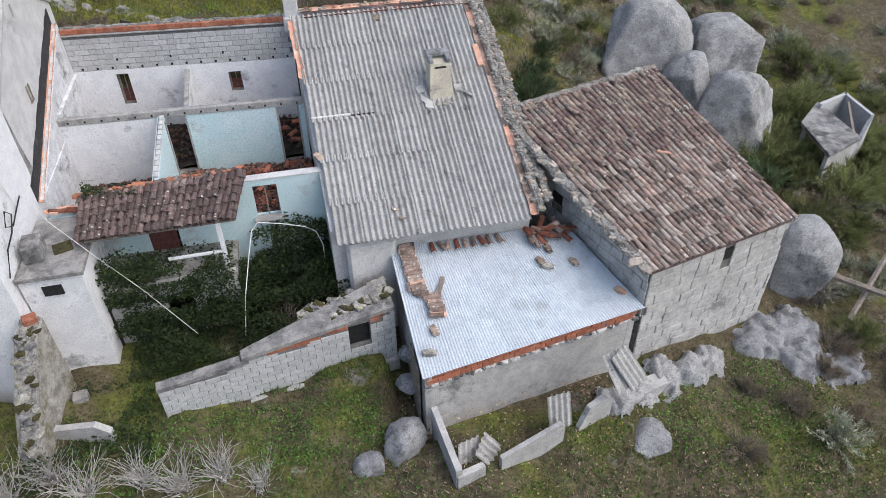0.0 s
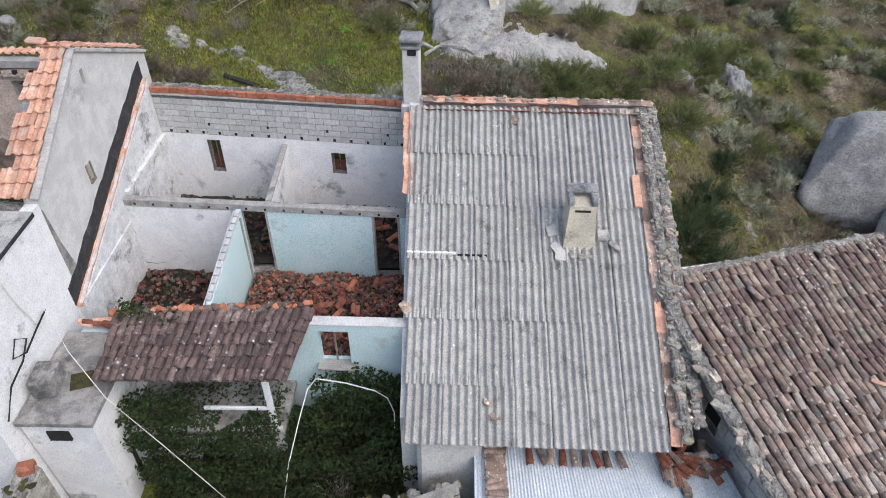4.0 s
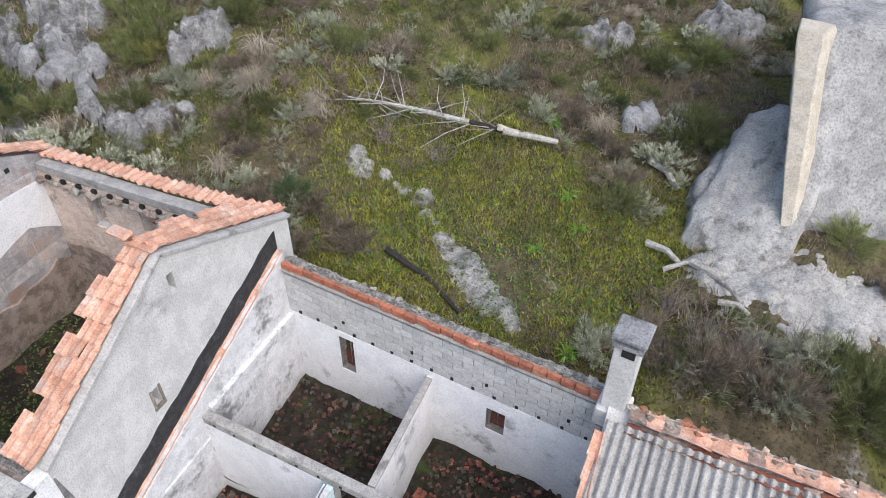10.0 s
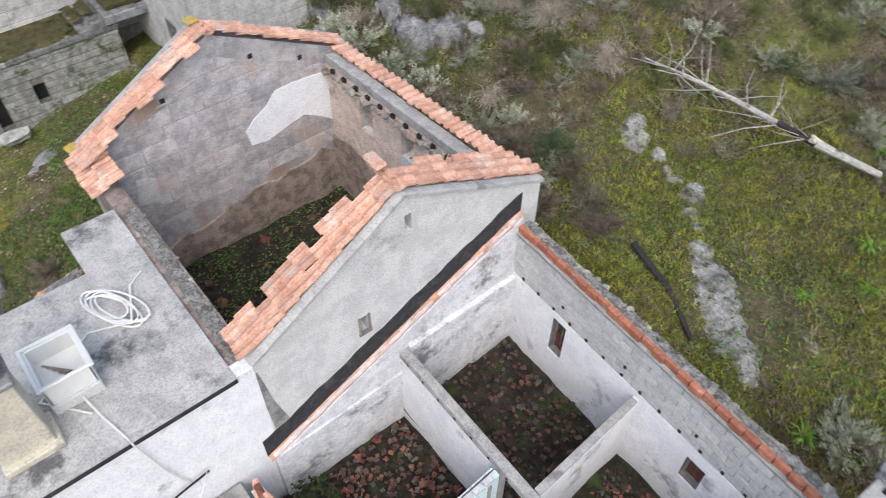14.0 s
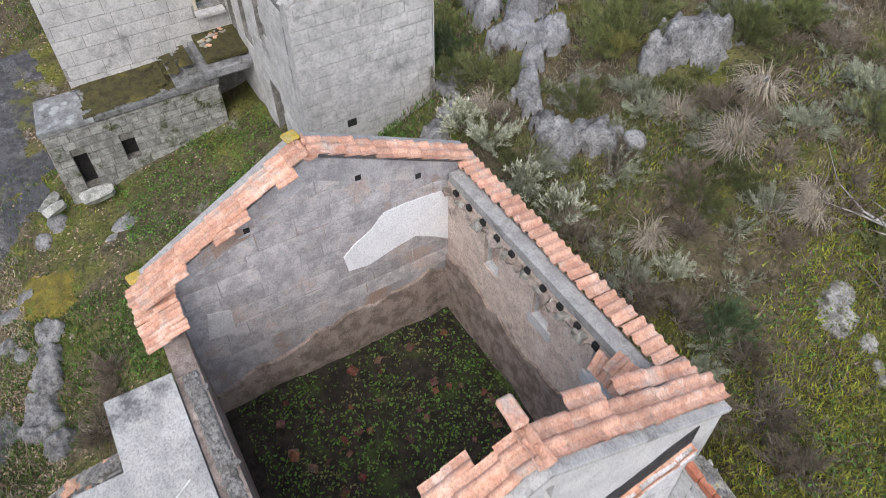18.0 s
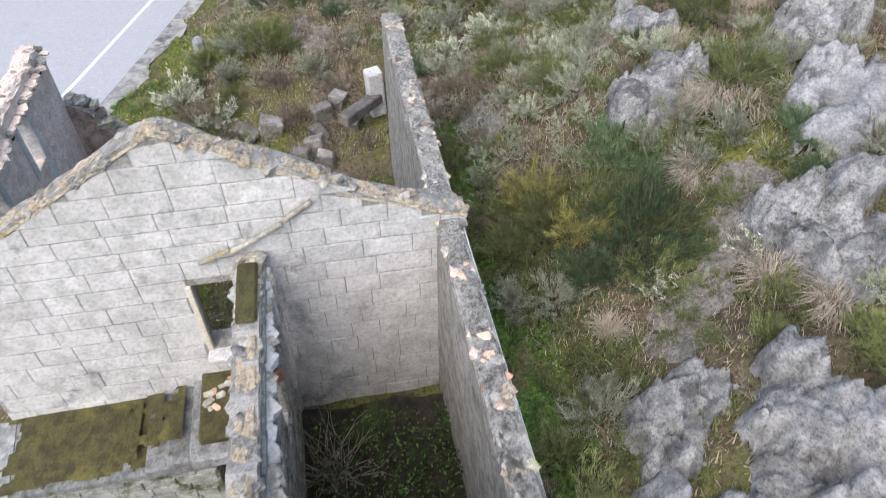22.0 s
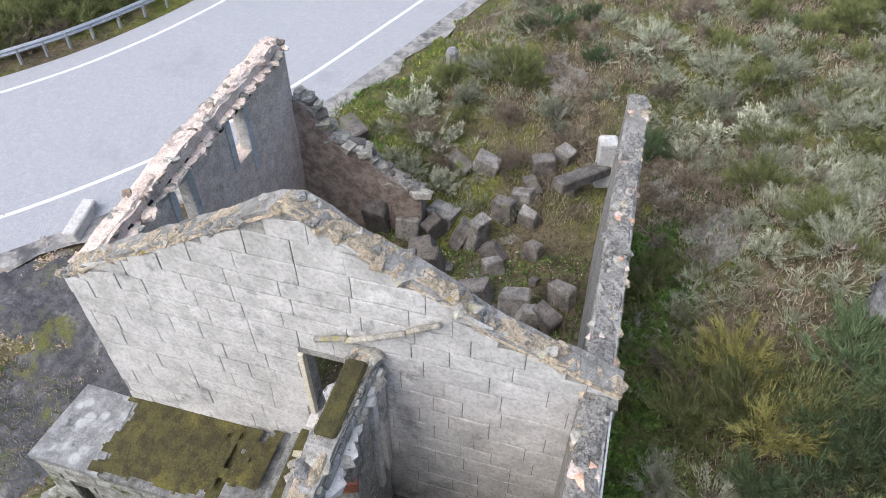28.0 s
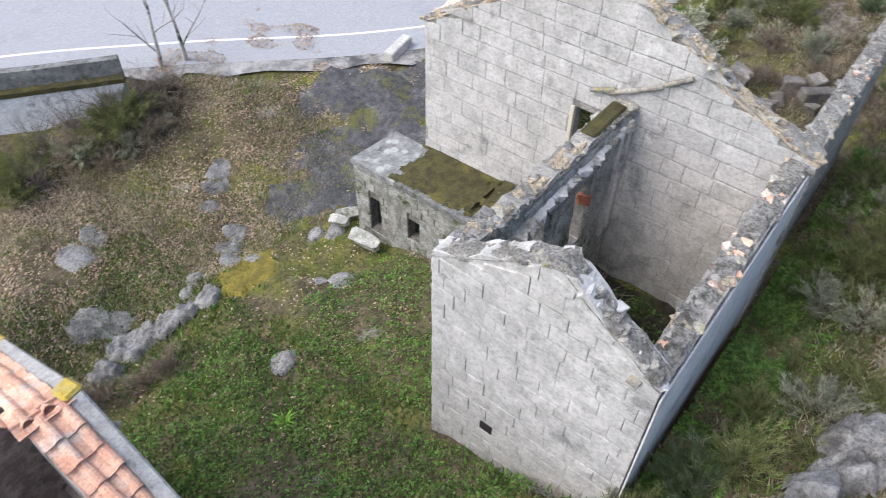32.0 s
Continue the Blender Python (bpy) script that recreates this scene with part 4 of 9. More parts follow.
# side wall against the gable, with the old roof line of ridge tiles and tar
side_wall = wall("wall", (0.0, 0.3), (0.0, 6.95), -3, [(0, 1.62), (6.65, 4.4)], -0.2, M["damp"], house_a, (), "stained white side wall under the old roof line")
wall("plaster", (0.2, 3.7), (0.2, 6.8), -0.6, 2.62, -0.12, M["damp"], side_wall)
wall("plaster", (0.2, 0.4), (0.2, 3.5), -0.8, 1.75, -0.05, M["damp"], side_wall)
ridge_row(side_wall, (0.1, 0.2, 1.62), (0.1, 6.95, 4.45), 20, "tile_new", 0.2, 11)

# front wall with the porch
front_a = wall("wall", (0.3, -0.42), (8.55, -0.42), -3, [(0, 1.3), (1.0, 1.35), (1.05, 1.78), (5.6, 1.82), (8.25, 1.85)], 0.25, M["blue"], house_a, [(5.95, 6.7, 0.45, 1.62), (3.45, 3.9, -2.5, -1.65), (2.6, 3.5, -0.5, 1.3)], "pale blue washed front wall")
part("coping", add_box(bmesh.new(), (7.1, -0.29, 1.86), (2.7, 0.3, 0.05), 0, 0, -0.5, bevel=0.01), M["render_pale"], front_a)
part("window_sill", add_box(bmesh.new(), (6.63, -0.45, 0.42), (0.95, 0.36, 0.07), bevel=0.01), M["beam"], front_a)
part("window_bar", add_box(bmesh.new(), (6.63, -0.3, 1.03), (0.04, 0.04, 1.17)), M["wood"], front_a)
part("window_head", add_box(bmesh.new(), (6.63, -0.3, 1.6), (0.75, 0.05, 0.04)), M["wood"], front_a)
part("door", add_box(add_box(bmesh.new(), (3.3, -0.36, 0.4), (0.85, 0.05, 1.75), bevel=0.008), (3.3, -0.39, 0.7), (0.6, 0.03, 0.5), bevel=0.01), M["wood_red"], front_a, "dark red-brown door")
porch = part("porch", slab_between(bmesh.new(), [(1.35, -0.42, -0.3), (1.35, -2.15, -0.32), (5.5, -2.0, -0.32), (5.5, -0.42, -0.3)], 0.14), M["concrete"], house_a, "ivy-grown concrete porch floor")
wall("parapet", (1.35, -2.15), (5.45, -2.0), -3, [(0, -0.3), (4.1, -0.25)], 0.15, M["render_grey"], porch, [(1.9, 2.7, -2.4, -0.9), (3.0, 3.6, -2.4, -1.2)], "flaking grey wall under the porch")
part("post", add_box(bmesh.new(), (5.25, -1.85, 0.65), (0.13, 0.13, 1.9), bevel=0.01), M["white"], porch, "white porch post")
part("handrail", add_box(bmesh.new(), (4.45, -1.9, 0.45), (1.6, 0.07, 0.09), 1.5, bevel=0.01), M["white"], porch, "white handrail")
part("purlin", add_tube(bmesh.new(), [(1.4, -1.95, 1.5), (5.75, -1.8, 1.5)], 0.06), M["wood"], porch)
porch_roof = part("porch_roof", slab_between(bmesh.new(), [(1.4, -0.55, 2.0), (1.45, -2.1, 1.6), (5.68, -1.92, 1.56), (6.05, -0.08, 1.95)], 0.05), M["wood"], house_a)
tile_field(porch_roof, (1.4, -0.5, 2.02), (6.08, -0.04, 2.0), (5.7, -1.95, 1.6), (1.43, -2.14, 1.64), 23, 6, "canal", "tile_porch", 1.2, 4.5, 12, 300, lift=0.0)
tile_field(porch_roof, (1.5, -0.5, 1.99), (6.18, -0.04, 1.97), (5.8, -1.95, 1.57), (1.53, -2.14, 1.61), 23, 6, "canal", "tile_porch", 1.1, 2.5, 13, 0, lift=-0.035)
rubble_top(porch_roof, (1.3, -0.45), (6.1, -0.02), 2.05, 0.18, 26, ("brick", "tile_porch"), 0.2, 14, "ridge_bit", crust=None)
hose = tagged(part("hose", add_tube(bmesh.new(), [(5.4, -2.9, -2.2), (5.6, -2.5, -1.0), (5.9, -1.9, 0.1), (6.1, -1.5, 0.75), (6.3, -1.3, 0.9), (7.0, -1.25, 0.7), (7.7, -1.3, 0.5), (8.0, -1.35, 0.3), (8.15, -1.4, -0.2), (8.15, -1.5, -0.7)], 0.016), M["plastic"]), "white plastic hose hanging over the overgrown yard", "hose")

# little wash-house beside the porch
wash = thing("wash_house", (1.1, -2.2, -2.6), "small flat-topped white outbuilding with a square opening", "outbuilding")
bm = bmesh.new()
lo = [(0.05, -2.95, -3.2), (1.58, -2.95, -3.2), (1.58, -0.6, -3.2), (0.05, -0.6, -3.2)]
hi = [(0.05, -3.12, 1.3), (1.66, -3.08, 1.3), (1.66, -0.6, 1.3), (0.05, -0.6, 1.3)]
vs = [bm.verts.new(p) for p in lo + hi]
for f in ((0, 1, 5, 4), (1, 2, 6, 5), (2, 3, 7, 6), (3, 0, 4, 7), (4, 5, 6, 7), (3, 2, 1, 0)):
    bm.faces.new([vs[k] for k in f])
bmesh.ops.recalc_face_normals(bm, faces=bm.faces)
part("wall", bm, M["white"], wash, "flaking pale blue-white wall")
# the wall is not cut here: a near-black panel paints the opening's shade
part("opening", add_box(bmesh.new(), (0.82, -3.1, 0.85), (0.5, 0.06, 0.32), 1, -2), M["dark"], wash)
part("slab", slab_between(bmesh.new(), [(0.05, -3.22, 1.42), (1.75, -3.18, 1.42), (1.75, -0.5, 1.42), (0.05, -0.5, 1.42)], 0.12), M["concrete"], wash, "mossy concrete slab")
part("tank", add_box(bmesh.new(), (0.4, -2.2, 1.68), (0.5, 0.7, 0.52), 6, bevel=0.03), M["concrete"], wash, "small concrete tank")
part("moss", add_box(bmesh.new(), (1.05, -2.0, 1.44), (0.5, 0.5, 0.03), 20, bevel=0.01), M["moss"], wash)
# doorway shown only by a near-black box, its shade put into the colour
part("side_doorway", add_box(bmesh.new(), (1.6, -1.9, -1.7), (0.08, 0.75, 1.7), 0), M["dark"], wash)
for k in range(7):
    piece("stacked_tile", shared("canal_tile", "tile_red" if k % 3 else "tile_new", canal_tile), pose(0.25 + 0.13 * k, -0.25 - 0.03 * (k % 3), 1.52 + 0.03 * (k % 2), 4, 8 - 5 * (k % 3), 75 + 9 * (k % 4)), wash)


def tile_rubble(name, box, n, keys, level, heap, seed, size=(0.05, 0.125), label=""):
    """Broken tiles and stones lying over a floor, one mesh for each material."""
    rnd = random.Random(seed)
    x0, x1, y0, y1 = box
    for key in keys:
        v, f = [], []
        for _ in range(n // len(keys)):
            x, y = rnd.uniform(x0, x1), rnd.uniform(y0, y1)
            z = level + heap * abs(math.sin(1.7 * x + 0.6) * math.cos(1.3 * y)) + rnd.uniform(0, 0.1)
            s = rnd.uniform(*size)
            m = pose(x, y, z, rnd.gauss(0, 25), rnd.gauss(0, 25), rnd.uniform(0, 360)) @ Matrix.Diagonal((s, s * rnd.uniform(0.6, 1.4), 1, 1))
            o = len(v)
            arc = [(-0.5, 0.0), (-0.2, 0.05), (0.2, 0.05), (0.5, 0.0)]
            for yy in (-0.5, 0.5 + rnd.uniform(-0.3, 0.1)):
                for q, zz in arc:
                    v.append(tuple(m @ Vector((q, yy, zz))))
                for q, zz in arc:
                    v.append(tuple(m @ Vector((q, yy, zz - 0.018))))
            for i in range(3):
                f += [(o + i, o + i + 1, o + 9 + i, o + 8 + i), (o + 4 + i, o + 12 + i, o + 13 + i, o + 5 + i), (o + 8 + i, o + 9 + i, o + 13 + i, o + 12 + i), (o + i + 1, o + i, o + 4 + i, o + 5 + i)]
            f += [(o, o + 8, o + 12, o + 4), (o + 3, o + 7, o + 15, o + 11)]
        tagged(place(name, mesh_from(name, v, f), M[key]), label, "rubble", "", "stuff")


def floor_patch(name, box, level, amp, mat_key, seed, label):
    x0, x1, y0, y1 = box
    nx_, ny_ = max(2, int((x1 - x0) / 0.15)), max(2, int((y1 - y0) / 0.15))
    v = [(x0 + (x1 - x0) * i / nx_, y0 + (y1 - y0) * j / ny_, 0) for j in range(ny_ + 1) for i in range(nx_ + 1)]
    v = [(x, y, level + amp * (noise.noise((x * 1.1 + seed, y * 1.1, 0)) + 0.5 * noise.noise((x * 4, y * 4, seed)))) for x, y, _ in v]
    w = nx_ + 1
    f = [(j * w + i, j * w + i + 1, (j + 1) * w + i + 1, (j + 1) * w + i) for j in range(ny_) for i in range(nx_)]
    return tagged(place(name, mesh_from(name, v, f), M[mat_key], shade=True), label, "floor", "", "structure")


floor_patch("floor", (0.15, 8.25, 3.45, 6.9), 0.25, 0.16, "soil", 1, "dark mossy rubble-strewn room floor")
floor_patch("floor", (0.15, 8.4, -0.25, 3.45), -0.1, 0.14, "soil", 4, "dark rubble-strewn room floor")
tile_rubble("broken_tiles", (3.7, 8.1, -0.1, 3.2), 4500, ("tile_red", "tile_red", "tile_dark", "tile_dark", "stone_bits"), -0.02, 0.28, 21, label="heap of broken red roof tiles on the floor")
big_bits = random.Random(29)
for k in range(28):
    x, y = (big_bits.uniform(5.4, 8.0), big_bits.uniform(0.6, 3.0)) if k < 14 else (big_bits.uniform(4.6, 7.8), big_bits.uniform(3.9, 5.6))
    tagged(piece_top("roof_tile", shared("canal_tile" if k % 2 else "flat_tile", ("brick", "tile_red", "tile_red")[k % 3], canal_tile if k % 2 else flat_tile), pose(x, y, (0.3 if k < 14 else 0.48), big_bits.gauss(0, 10), big_bits.gauss(0, 14), big_bits.uniform(0, 360))), "whole clay roof tile lying on the rubble", "tile", "fallen whole tiles")
tile_rubble("broken_tiles", (0.4, 3.3, 0.2, 3.3), 600, ("tile_dark", "tile_dark", "tile_red", "stone_bits"), -0.05, 0.12, 22, label="scattered broken red tiles on dark soil")
tile_rubble("broken_tiles", (4.4, 8.0, 3.7, 6.3), 500, ("tile_dark", "tile_dark", "stone_bits", "tile_red"), 0.25, 0.14, 23, label="scattered broken tiles and stones on dark soil")
tile_rubble("broken_tiles", (0.4, 4.0, 3.8, 6.6), 380, ("tile_dark", "tile_dark", "tile_dark", "stone_bits"), 0.26, 0.1, 24, label="scattered dark tile bits on mossy soil")

# ---- the gabled house: roof gone, tiles left along its walls ----
house_e = thing("gabled_house", (-3.7, 3.8, 0.2), "roofless gabled house with orange tiles remaining along its walls", "house")
NEAR_G = [(0, 4.7), (3.4, 6.72), (7.05, 5.0)]
gable_e = wall("wall", (0.0, 0.5), (0.0, 7.55), -3, NEAR_G, 0.3, M["render_pale"], house_e, [(2.2, 2.42, 3.62, 4.12), (3.42, 3.58, 5.75, 6.2)], "pale rendered gable wall with two slots")
for c in ((-0.01, 2.62, 3.87), ):
    part("slot_frame", add_box(add_box(add_box(bmesh.new(), (0.0, 2.72, 3.87), (0.06, 0.05, 0.55)), (0.0, 2.95, 3.87), (0.06, 0.05, 0.55)), (0.0, 2.83, 3.62), (0.08, 0.3, 0.05)), M["wood"], gable_e)
for (s0, z0), (s1, z1) in zip(NEAR_G, NEAR_G[1:]):
    ang = math.degrees(math.atan2(z1 - z0, s1 - s0))
    ln = math.hypot(s1 - s0, z1 - z0)
    part("verge", add_box(bmesh.new(), (-0.02, 0.5 + (s0 + s1) / 2, (z0 + z1) / 2 + 0.04), (0.2, ln + 0.05, 0.1), 0, ang, bevel=0.015), M["render_grey"], gable_e, "grey cement verge")
part("wall_foot", add_box(bmesh.new(), (-0.148, 0.335, 0.7), (0.296, 0.33, 7.8)), M["white"], gable_e, "smooth white wall")
edge = [(0.2 + 0.17 * k, 1.85 + 0.415 * (0.17 * k - 0.1)) for k in range(41)]
band = [(y, z - 0.2 - 0.03 * math.sin(1.3 * y)) for y, z in edge] + [(y, z + 0.36 + 0.025 * math.sin(5.1 * y) + 0.015 * math.sin(13 * y)) for y, z in edge[::-1]]
part("tar_flashing", face_patch(bmesh.new(), band, "x", 0.0, 0.025), M["tar"], gable_e, "black bitumen flashing band")
part("drip_stain", face_patch(bmesh.new(), [(0.55, 2.1), (0.9, 2.25), (0.68, 3.3), (0.55, 4.4), (0.51, 4.4), (0.5, 3.2)], "x", 0.0, 0.008), M["concrete"], gable_e, "dark run of bitumen")

FAR_G = [(0, 4.72), (3.5, 6.66), (7.05, 4.95)]
gable_far = wall("wall", (-7.5, 0.2), (-7.5, 7.4), -1, FAR_G, -0.5, M["plaster_old"], house_e, (), "bare grey plastered gable wall")
wall("stone_course", (-7.02, 0.6), (-7.02, 6.8), -0.5, ragged([(0, 1.2), (3, 1.8), (6.2, 2.1)], 6.2, 0.15, 0.35, 31), -0.1, M["earth_wall"], gable_far, (), "crumbling earth and stone base")
courses(gable_far, (-7.0, 0.5), (-7.0, 6.75), 2.2, [(s, z - 0.25) for s, z in [(0, 4.8), (3.2, 6.35), (6.25, 5.0)]], "plaster_block", 0.42, 0.75, 0.014, (), 0.03, 37)
part("plaster_patch", face_patch(bmesh.new(), [(4.05, 3.75), (4.12, 3.27), (4.6, 3.2), (5.2, 3.38), (5.75, 3.5), (6.2, 3.25), (6.6, 2.95), (6.74, 3.3), (6.74, 4.5), (6.2, 4.56), (5.5, 4.6), (5.05, 4.58), (4.75, 4.25), (4.3, 3.98)], "x", -7.0, 0.03), M["white"], gable_far, "patch of white plaster")
part("plaster_patch", face_patch(bmesh.new(), [(0.95, 3.0), (1.5, 2.9), (1.55, 3.6), (1.1, 3.75)], "x", -7.0, 0.025), M["render_pale"], gable_far)
# sockets drawn as near-black plates in place of shaded hollows
for y, z in ((3.75, 1.55), (2.3, 5.5), (4.6, 5.75), (5.9, 5.2)):
    part("socket", add_box(bmesh.new(), (-7.0, y, z), (0.03, 0.22 if z < 2 else 0.12, 0.3 if z < 2 else 0.12), 0, 0, 0), M["dark"], gable_far)
for (s0, z0), (s1, z1) in zip(FAR_G, FAR_G[1:]):
    ang = math.degrees(math.atan2(z1 - z0, s1 - s0))
    ln = math.hypot(s1 - s0, z1 - z0)
    part("verge", add_box(bmesh.new(), (-7.52, 0.2 + (s0 + s1) / 2, (z0 + z1) / 2 + 0.1), (0.22, ln, 0.14), 0, ang, bevel=0.03), M["beam"], gable_far, "lichened cement verge")
WIN_E = [(1.45, 1.98, 3.45, 4.5), (3.15, 3.65, 3.6, 4.4), (4.85, 5.3, 3.7, 4.5)]
back_e = wall("wall", (-7.0, 6.6), (-0.3, 6.78), -1, ragged(4.75, 6.7, 0.04, 0.4, 33), 0.5, M["pink"], house_e, WIN_E, "crumbling pinkish wall with small windows")
wall("stone_course", (-7.0, 6.54), (-0.3, 6.72), -0.5, ragged([(0, 2.4), (3, 2.2), (6.7, 2.6)], 6.7, 0.2, 0.35, 34), 0.07, M["earth_wall"], back_e, (), "crumbling earth and stone base")
rubble_top(back_e, (-7.0, 6.52), (-0.3, 6.7), 4.62, 0.1, 34, ("rubble", "earth_wall"), 0.26, 35, "eave_stone", crust=None)
for s0, s1, z0, z1 in WIN_E:
    c = -7.0 + (s0 + s1) / 2
    win = part("window", add_box(add_box(add_box(bmesh.new(), (c - (s1 - s0) / 2 - 0.06, 6.79, (z0 + z1) / 2), (0.14, 0.1, z1 - z0 + 0.1)), (c + (s1 - s0) / 2 + 0.06, 6.79, (z0 + z1) / 2), (0.14, 0.1, z1 - z0 + 0.1)), (c, 6.76, z0 - 0.12), (s1 - s0 + 0.24, 0.16, 0.3)), M["render_pale"], back_e, "pale plastered window surround")
    for k in range(3):
        part("bar", add_tube(bmesh.new(), [(c - 0.12 + 0.12 * k, 7.0, z0), (c - 0.12 + 0.12 * k, 7.0, z1)], 0.014, 5), M["charred"], win)
    for k in range(2):
        part("bar", add_tube(bmesh.new(), [(c - (s1 - s0) / 2, 7.0, z0 + (k + 1) * (z1 - z0) / 3), (c + (s1 - s0) / 2, 7.0, z0 + (k + 1) * (z1 - z0) / 3)], 0.014, 5), M["charred"], win)
part("plaster_strip", add_box(bmesh.new(), (-4.15, 6.76, 4.25), (0.2, 0.04, 0.75), 0, 0, -4), M["white"], back_e)
front_e = wall("wall", (-7.0, 0.2), (-0.3, 0.2), -3, [(0, 4.5), (1.7, 4.5), (1.75, 4.55), (6.7, 4.55)], 0.42, M["earth_wall"], house_e)
rubble_top(front_e, (-5.2, 0.28), (-0.3, 0.28), 4.56, 0.32, 34, ("rubble", "mortar", "tile_pale", "mortar"), 0.15, 36)
floor_patch("floor", (-7.0, -0.3, 0.6, 6.8), 0.45, 0.15, "soil", 9, "dark overgrown floor of the gabled house")
tile_rubble("broken_tiles", (-6.6, -0.6, 1.0, 6.4), 80, ("tile_red", "tile_dark", "tile_dark"), 0.42, 0.1, 25, (0.12, 0.26), label="scattered fallen tiles among weeds")


def thin(seed, keep):
    rnd = random.Random(seed)
    gone = {}
    return lambda i, j: gone.setdefault((i, j), rnd.random() > keep(i, j))


ROOF = dict(kind="flat", mat_key="tile_new", lap=1.12, jitter=1.8)
# near gable: front and rear slopes
tile_field(gable_e, (-0.62, 3.9, 6.82), (-0.08, 3.9, 6.82), (-0.08, 0.45, 4.78), (-0.62, 0.45, 4.78), 2, 11, seed=41, **ROOF)
tile_field(gable_e, (-0.87, 3.9, 6.8), (-0.61, 3.9, 6.8), (-0.61, 0.45, 4.76), (-0.87, 0.45, 4.76), 1, 11, seed=42, skip=lambda i, j: j in (0, 1, 4, 8), **ROOF)
tile_field(gable_e, (-0.08, 3.9, 6.82), (-0.62, 3.9, 6.82), (-0.62, 7.6, 5.08), (-0.08, 7.6, 5.08), 2, 11, seed=43, **ROOF)
tile_field(gable_e, (-0.65, 4.4, 6.6), (-0.95, 4.4, 6.6), (-0.95, 7.4, 5.15), (-0.65, 7.4, 5.15), 1, 9, seed=44, skip=lambda i, j: j in (0, 3), **ROOF)
ridge_row(gable_e, (-0.75, 3.9, 6.9), (-0.05, 3.9, 6.9), 2, "tile_new", 0.3, 45)
part("ridge_stub", add_box(bmesh.new(), (-0.8, 3.9, 6.98), (0.45, 0.25, 0.1), 0, 0, 4, bevel=0.03), M["tile_new"], gable_e, "broken ridge tile end")
# far gable
tile_field(gable_far, (-7.42, 3.7, 6.78), (-6.88, 3.7, 6.78), (-6.88, 0.15, 4.82), (-7.42, 0.15, 4.82), 2, 11, seed=46, **ROOF)
tile_field(gable_far, (-6.9, 3.7, 6.76), (-6.65, 3.7, 6.76), (-6.65, 0.15, 4.8), (-6.9, 0.15, 4.8), 1, 11, seed=47, skip=lambda i, j: j in (0, 2, 3, 6, 7), **ROOF)
tile_field(gable_far, (-6.88, 3.7, 6.78), (-7.42, 3.7, 6.78), (-7.42, 7.2, 5.06), (-6.88, 7.2, 5.06), 2, 11, seed=48, **ROOF)
ridge_row(gable_far, (-7.5, 3.7, 6.82), (-6.8, 3.7, 6.82), 2, "tile_new", 0.3, 49)
for y, z in ((3.6, 6.8), (0.2, 4.89)):
    part("lichen", add_box(bmesh.new(), (-7.5, y, z + 0.02), (0.28, 0.3, 0.1), 10, 0, 0, bevel=0.04), M["lichen"], gable_far, "yellow lichen crust")
# rear eave
tile_field(back_e, (-0.1, 7.08, 5.12), (-7.5, 6.78, 5.1), (-7.5, 7.2, 4.98), (-0.1, 7.52, 5.02), 31, 1, seed=50, **ROOF)
wall("eave_beam", (-6.9, 6.57), (-0.3, 6.76), 4.82, 5.04, 0.32, M["beam"], back_e, (), "grey concrete eave ledge")
# rafter sockets: near-black boxes carry the shade, the wall stays whole
for k in range(13):
    part("rafter_socket", add_box(bmesh.new(), (-6.6 + 0.5 * k, 6.575 + 0.0145 * k, 4.68), (0.13, 0.08, 0.15), 2), M["dark"], back_e)
for k in range(5):
    m = pose(-1.75 + 0.26 * k, 6.55, 5.02 + 0.02 * k, 55, 0, 12) @ Matrix.Diagonal((1, 1, 1, 1))
    piece("loose_tile", shared("flat_tile", "tile_new", flat_tile), m, back_e)
for k in range(4):
    piece("loose_tile", shared("flat_tile", "tile_new", flat_tile), pose(-1.5 + 0.25 * k, 6.75, 5.14 + 0.03 * k, 18, 0, 8), back_e)
# front eave remnant
tile_field(front_e, (-7.45, 0.75, 4.9), (-5.9, 0.75, 4.85), (-5.9, 0.0, 4.6), (-7.45, 0.0, 4.62), 7, 2, seed=51, **ROOF)

# ---- the white block with the roof terrace ----
terrace = thing("terrace_block", (-2.5, -1.5, -2.8), "white block with a stained flat concrete roof terrace", "terrace")
bm = add_prism(bmesh.new(), [(-5.35, -0.95), (-3.95, -0.95), (-3.95, -3.0), (-1.3, -3.75), (0.03, -3.68), (0.03, 0.18), (-5.35, 0.18)], 4.5, 4.62)
part("slab", bm, M["terrace"], terrace, "stained grey concrete slab")
bm = add_prism(bmesh.new(), [(-5.25, -0.85), (-3.85, -0.85), (-3.85, -2.9), (-1.3, -3.62), (-0.01, -3.58), (-0.01, 0.18), (-5.25, 0.18)], -3.4, 4.5)
part("wall", bm, M["white"], terrace, "smooth white wall")
part("drip_edge", add_box(bmesh.new(), (0.02, -1.75, 4.55), (0.05, 3.86, 0.1)), M["tar"], terrace)
part("repair_patch", slab_between(bmesh.new(), [(-0.75, -2.2, 4.632), (-0.1, -2.1, 4.632), (-0.1, -1.2, 4.632), (-0.6, -1.3, 4.632)], 0.01), M["render_grey"], terrace)
flue = thing("rooftop_chimney", (-0.95, -3.05, 4.62), "cream rendered chimney with a lichened stone cap", "chimney")
bm = bmesh.new()
add_box(bm, (-0.92, -2.98, 4.7), (0.72, 0.92, 0.16), bevel=0.02)
add_box(bm, (-0.97, -3.0, 5.6), (0.6, 0.8, 1.7), bevel=0.02)
part("shaft", bm, M["cream"], flue)
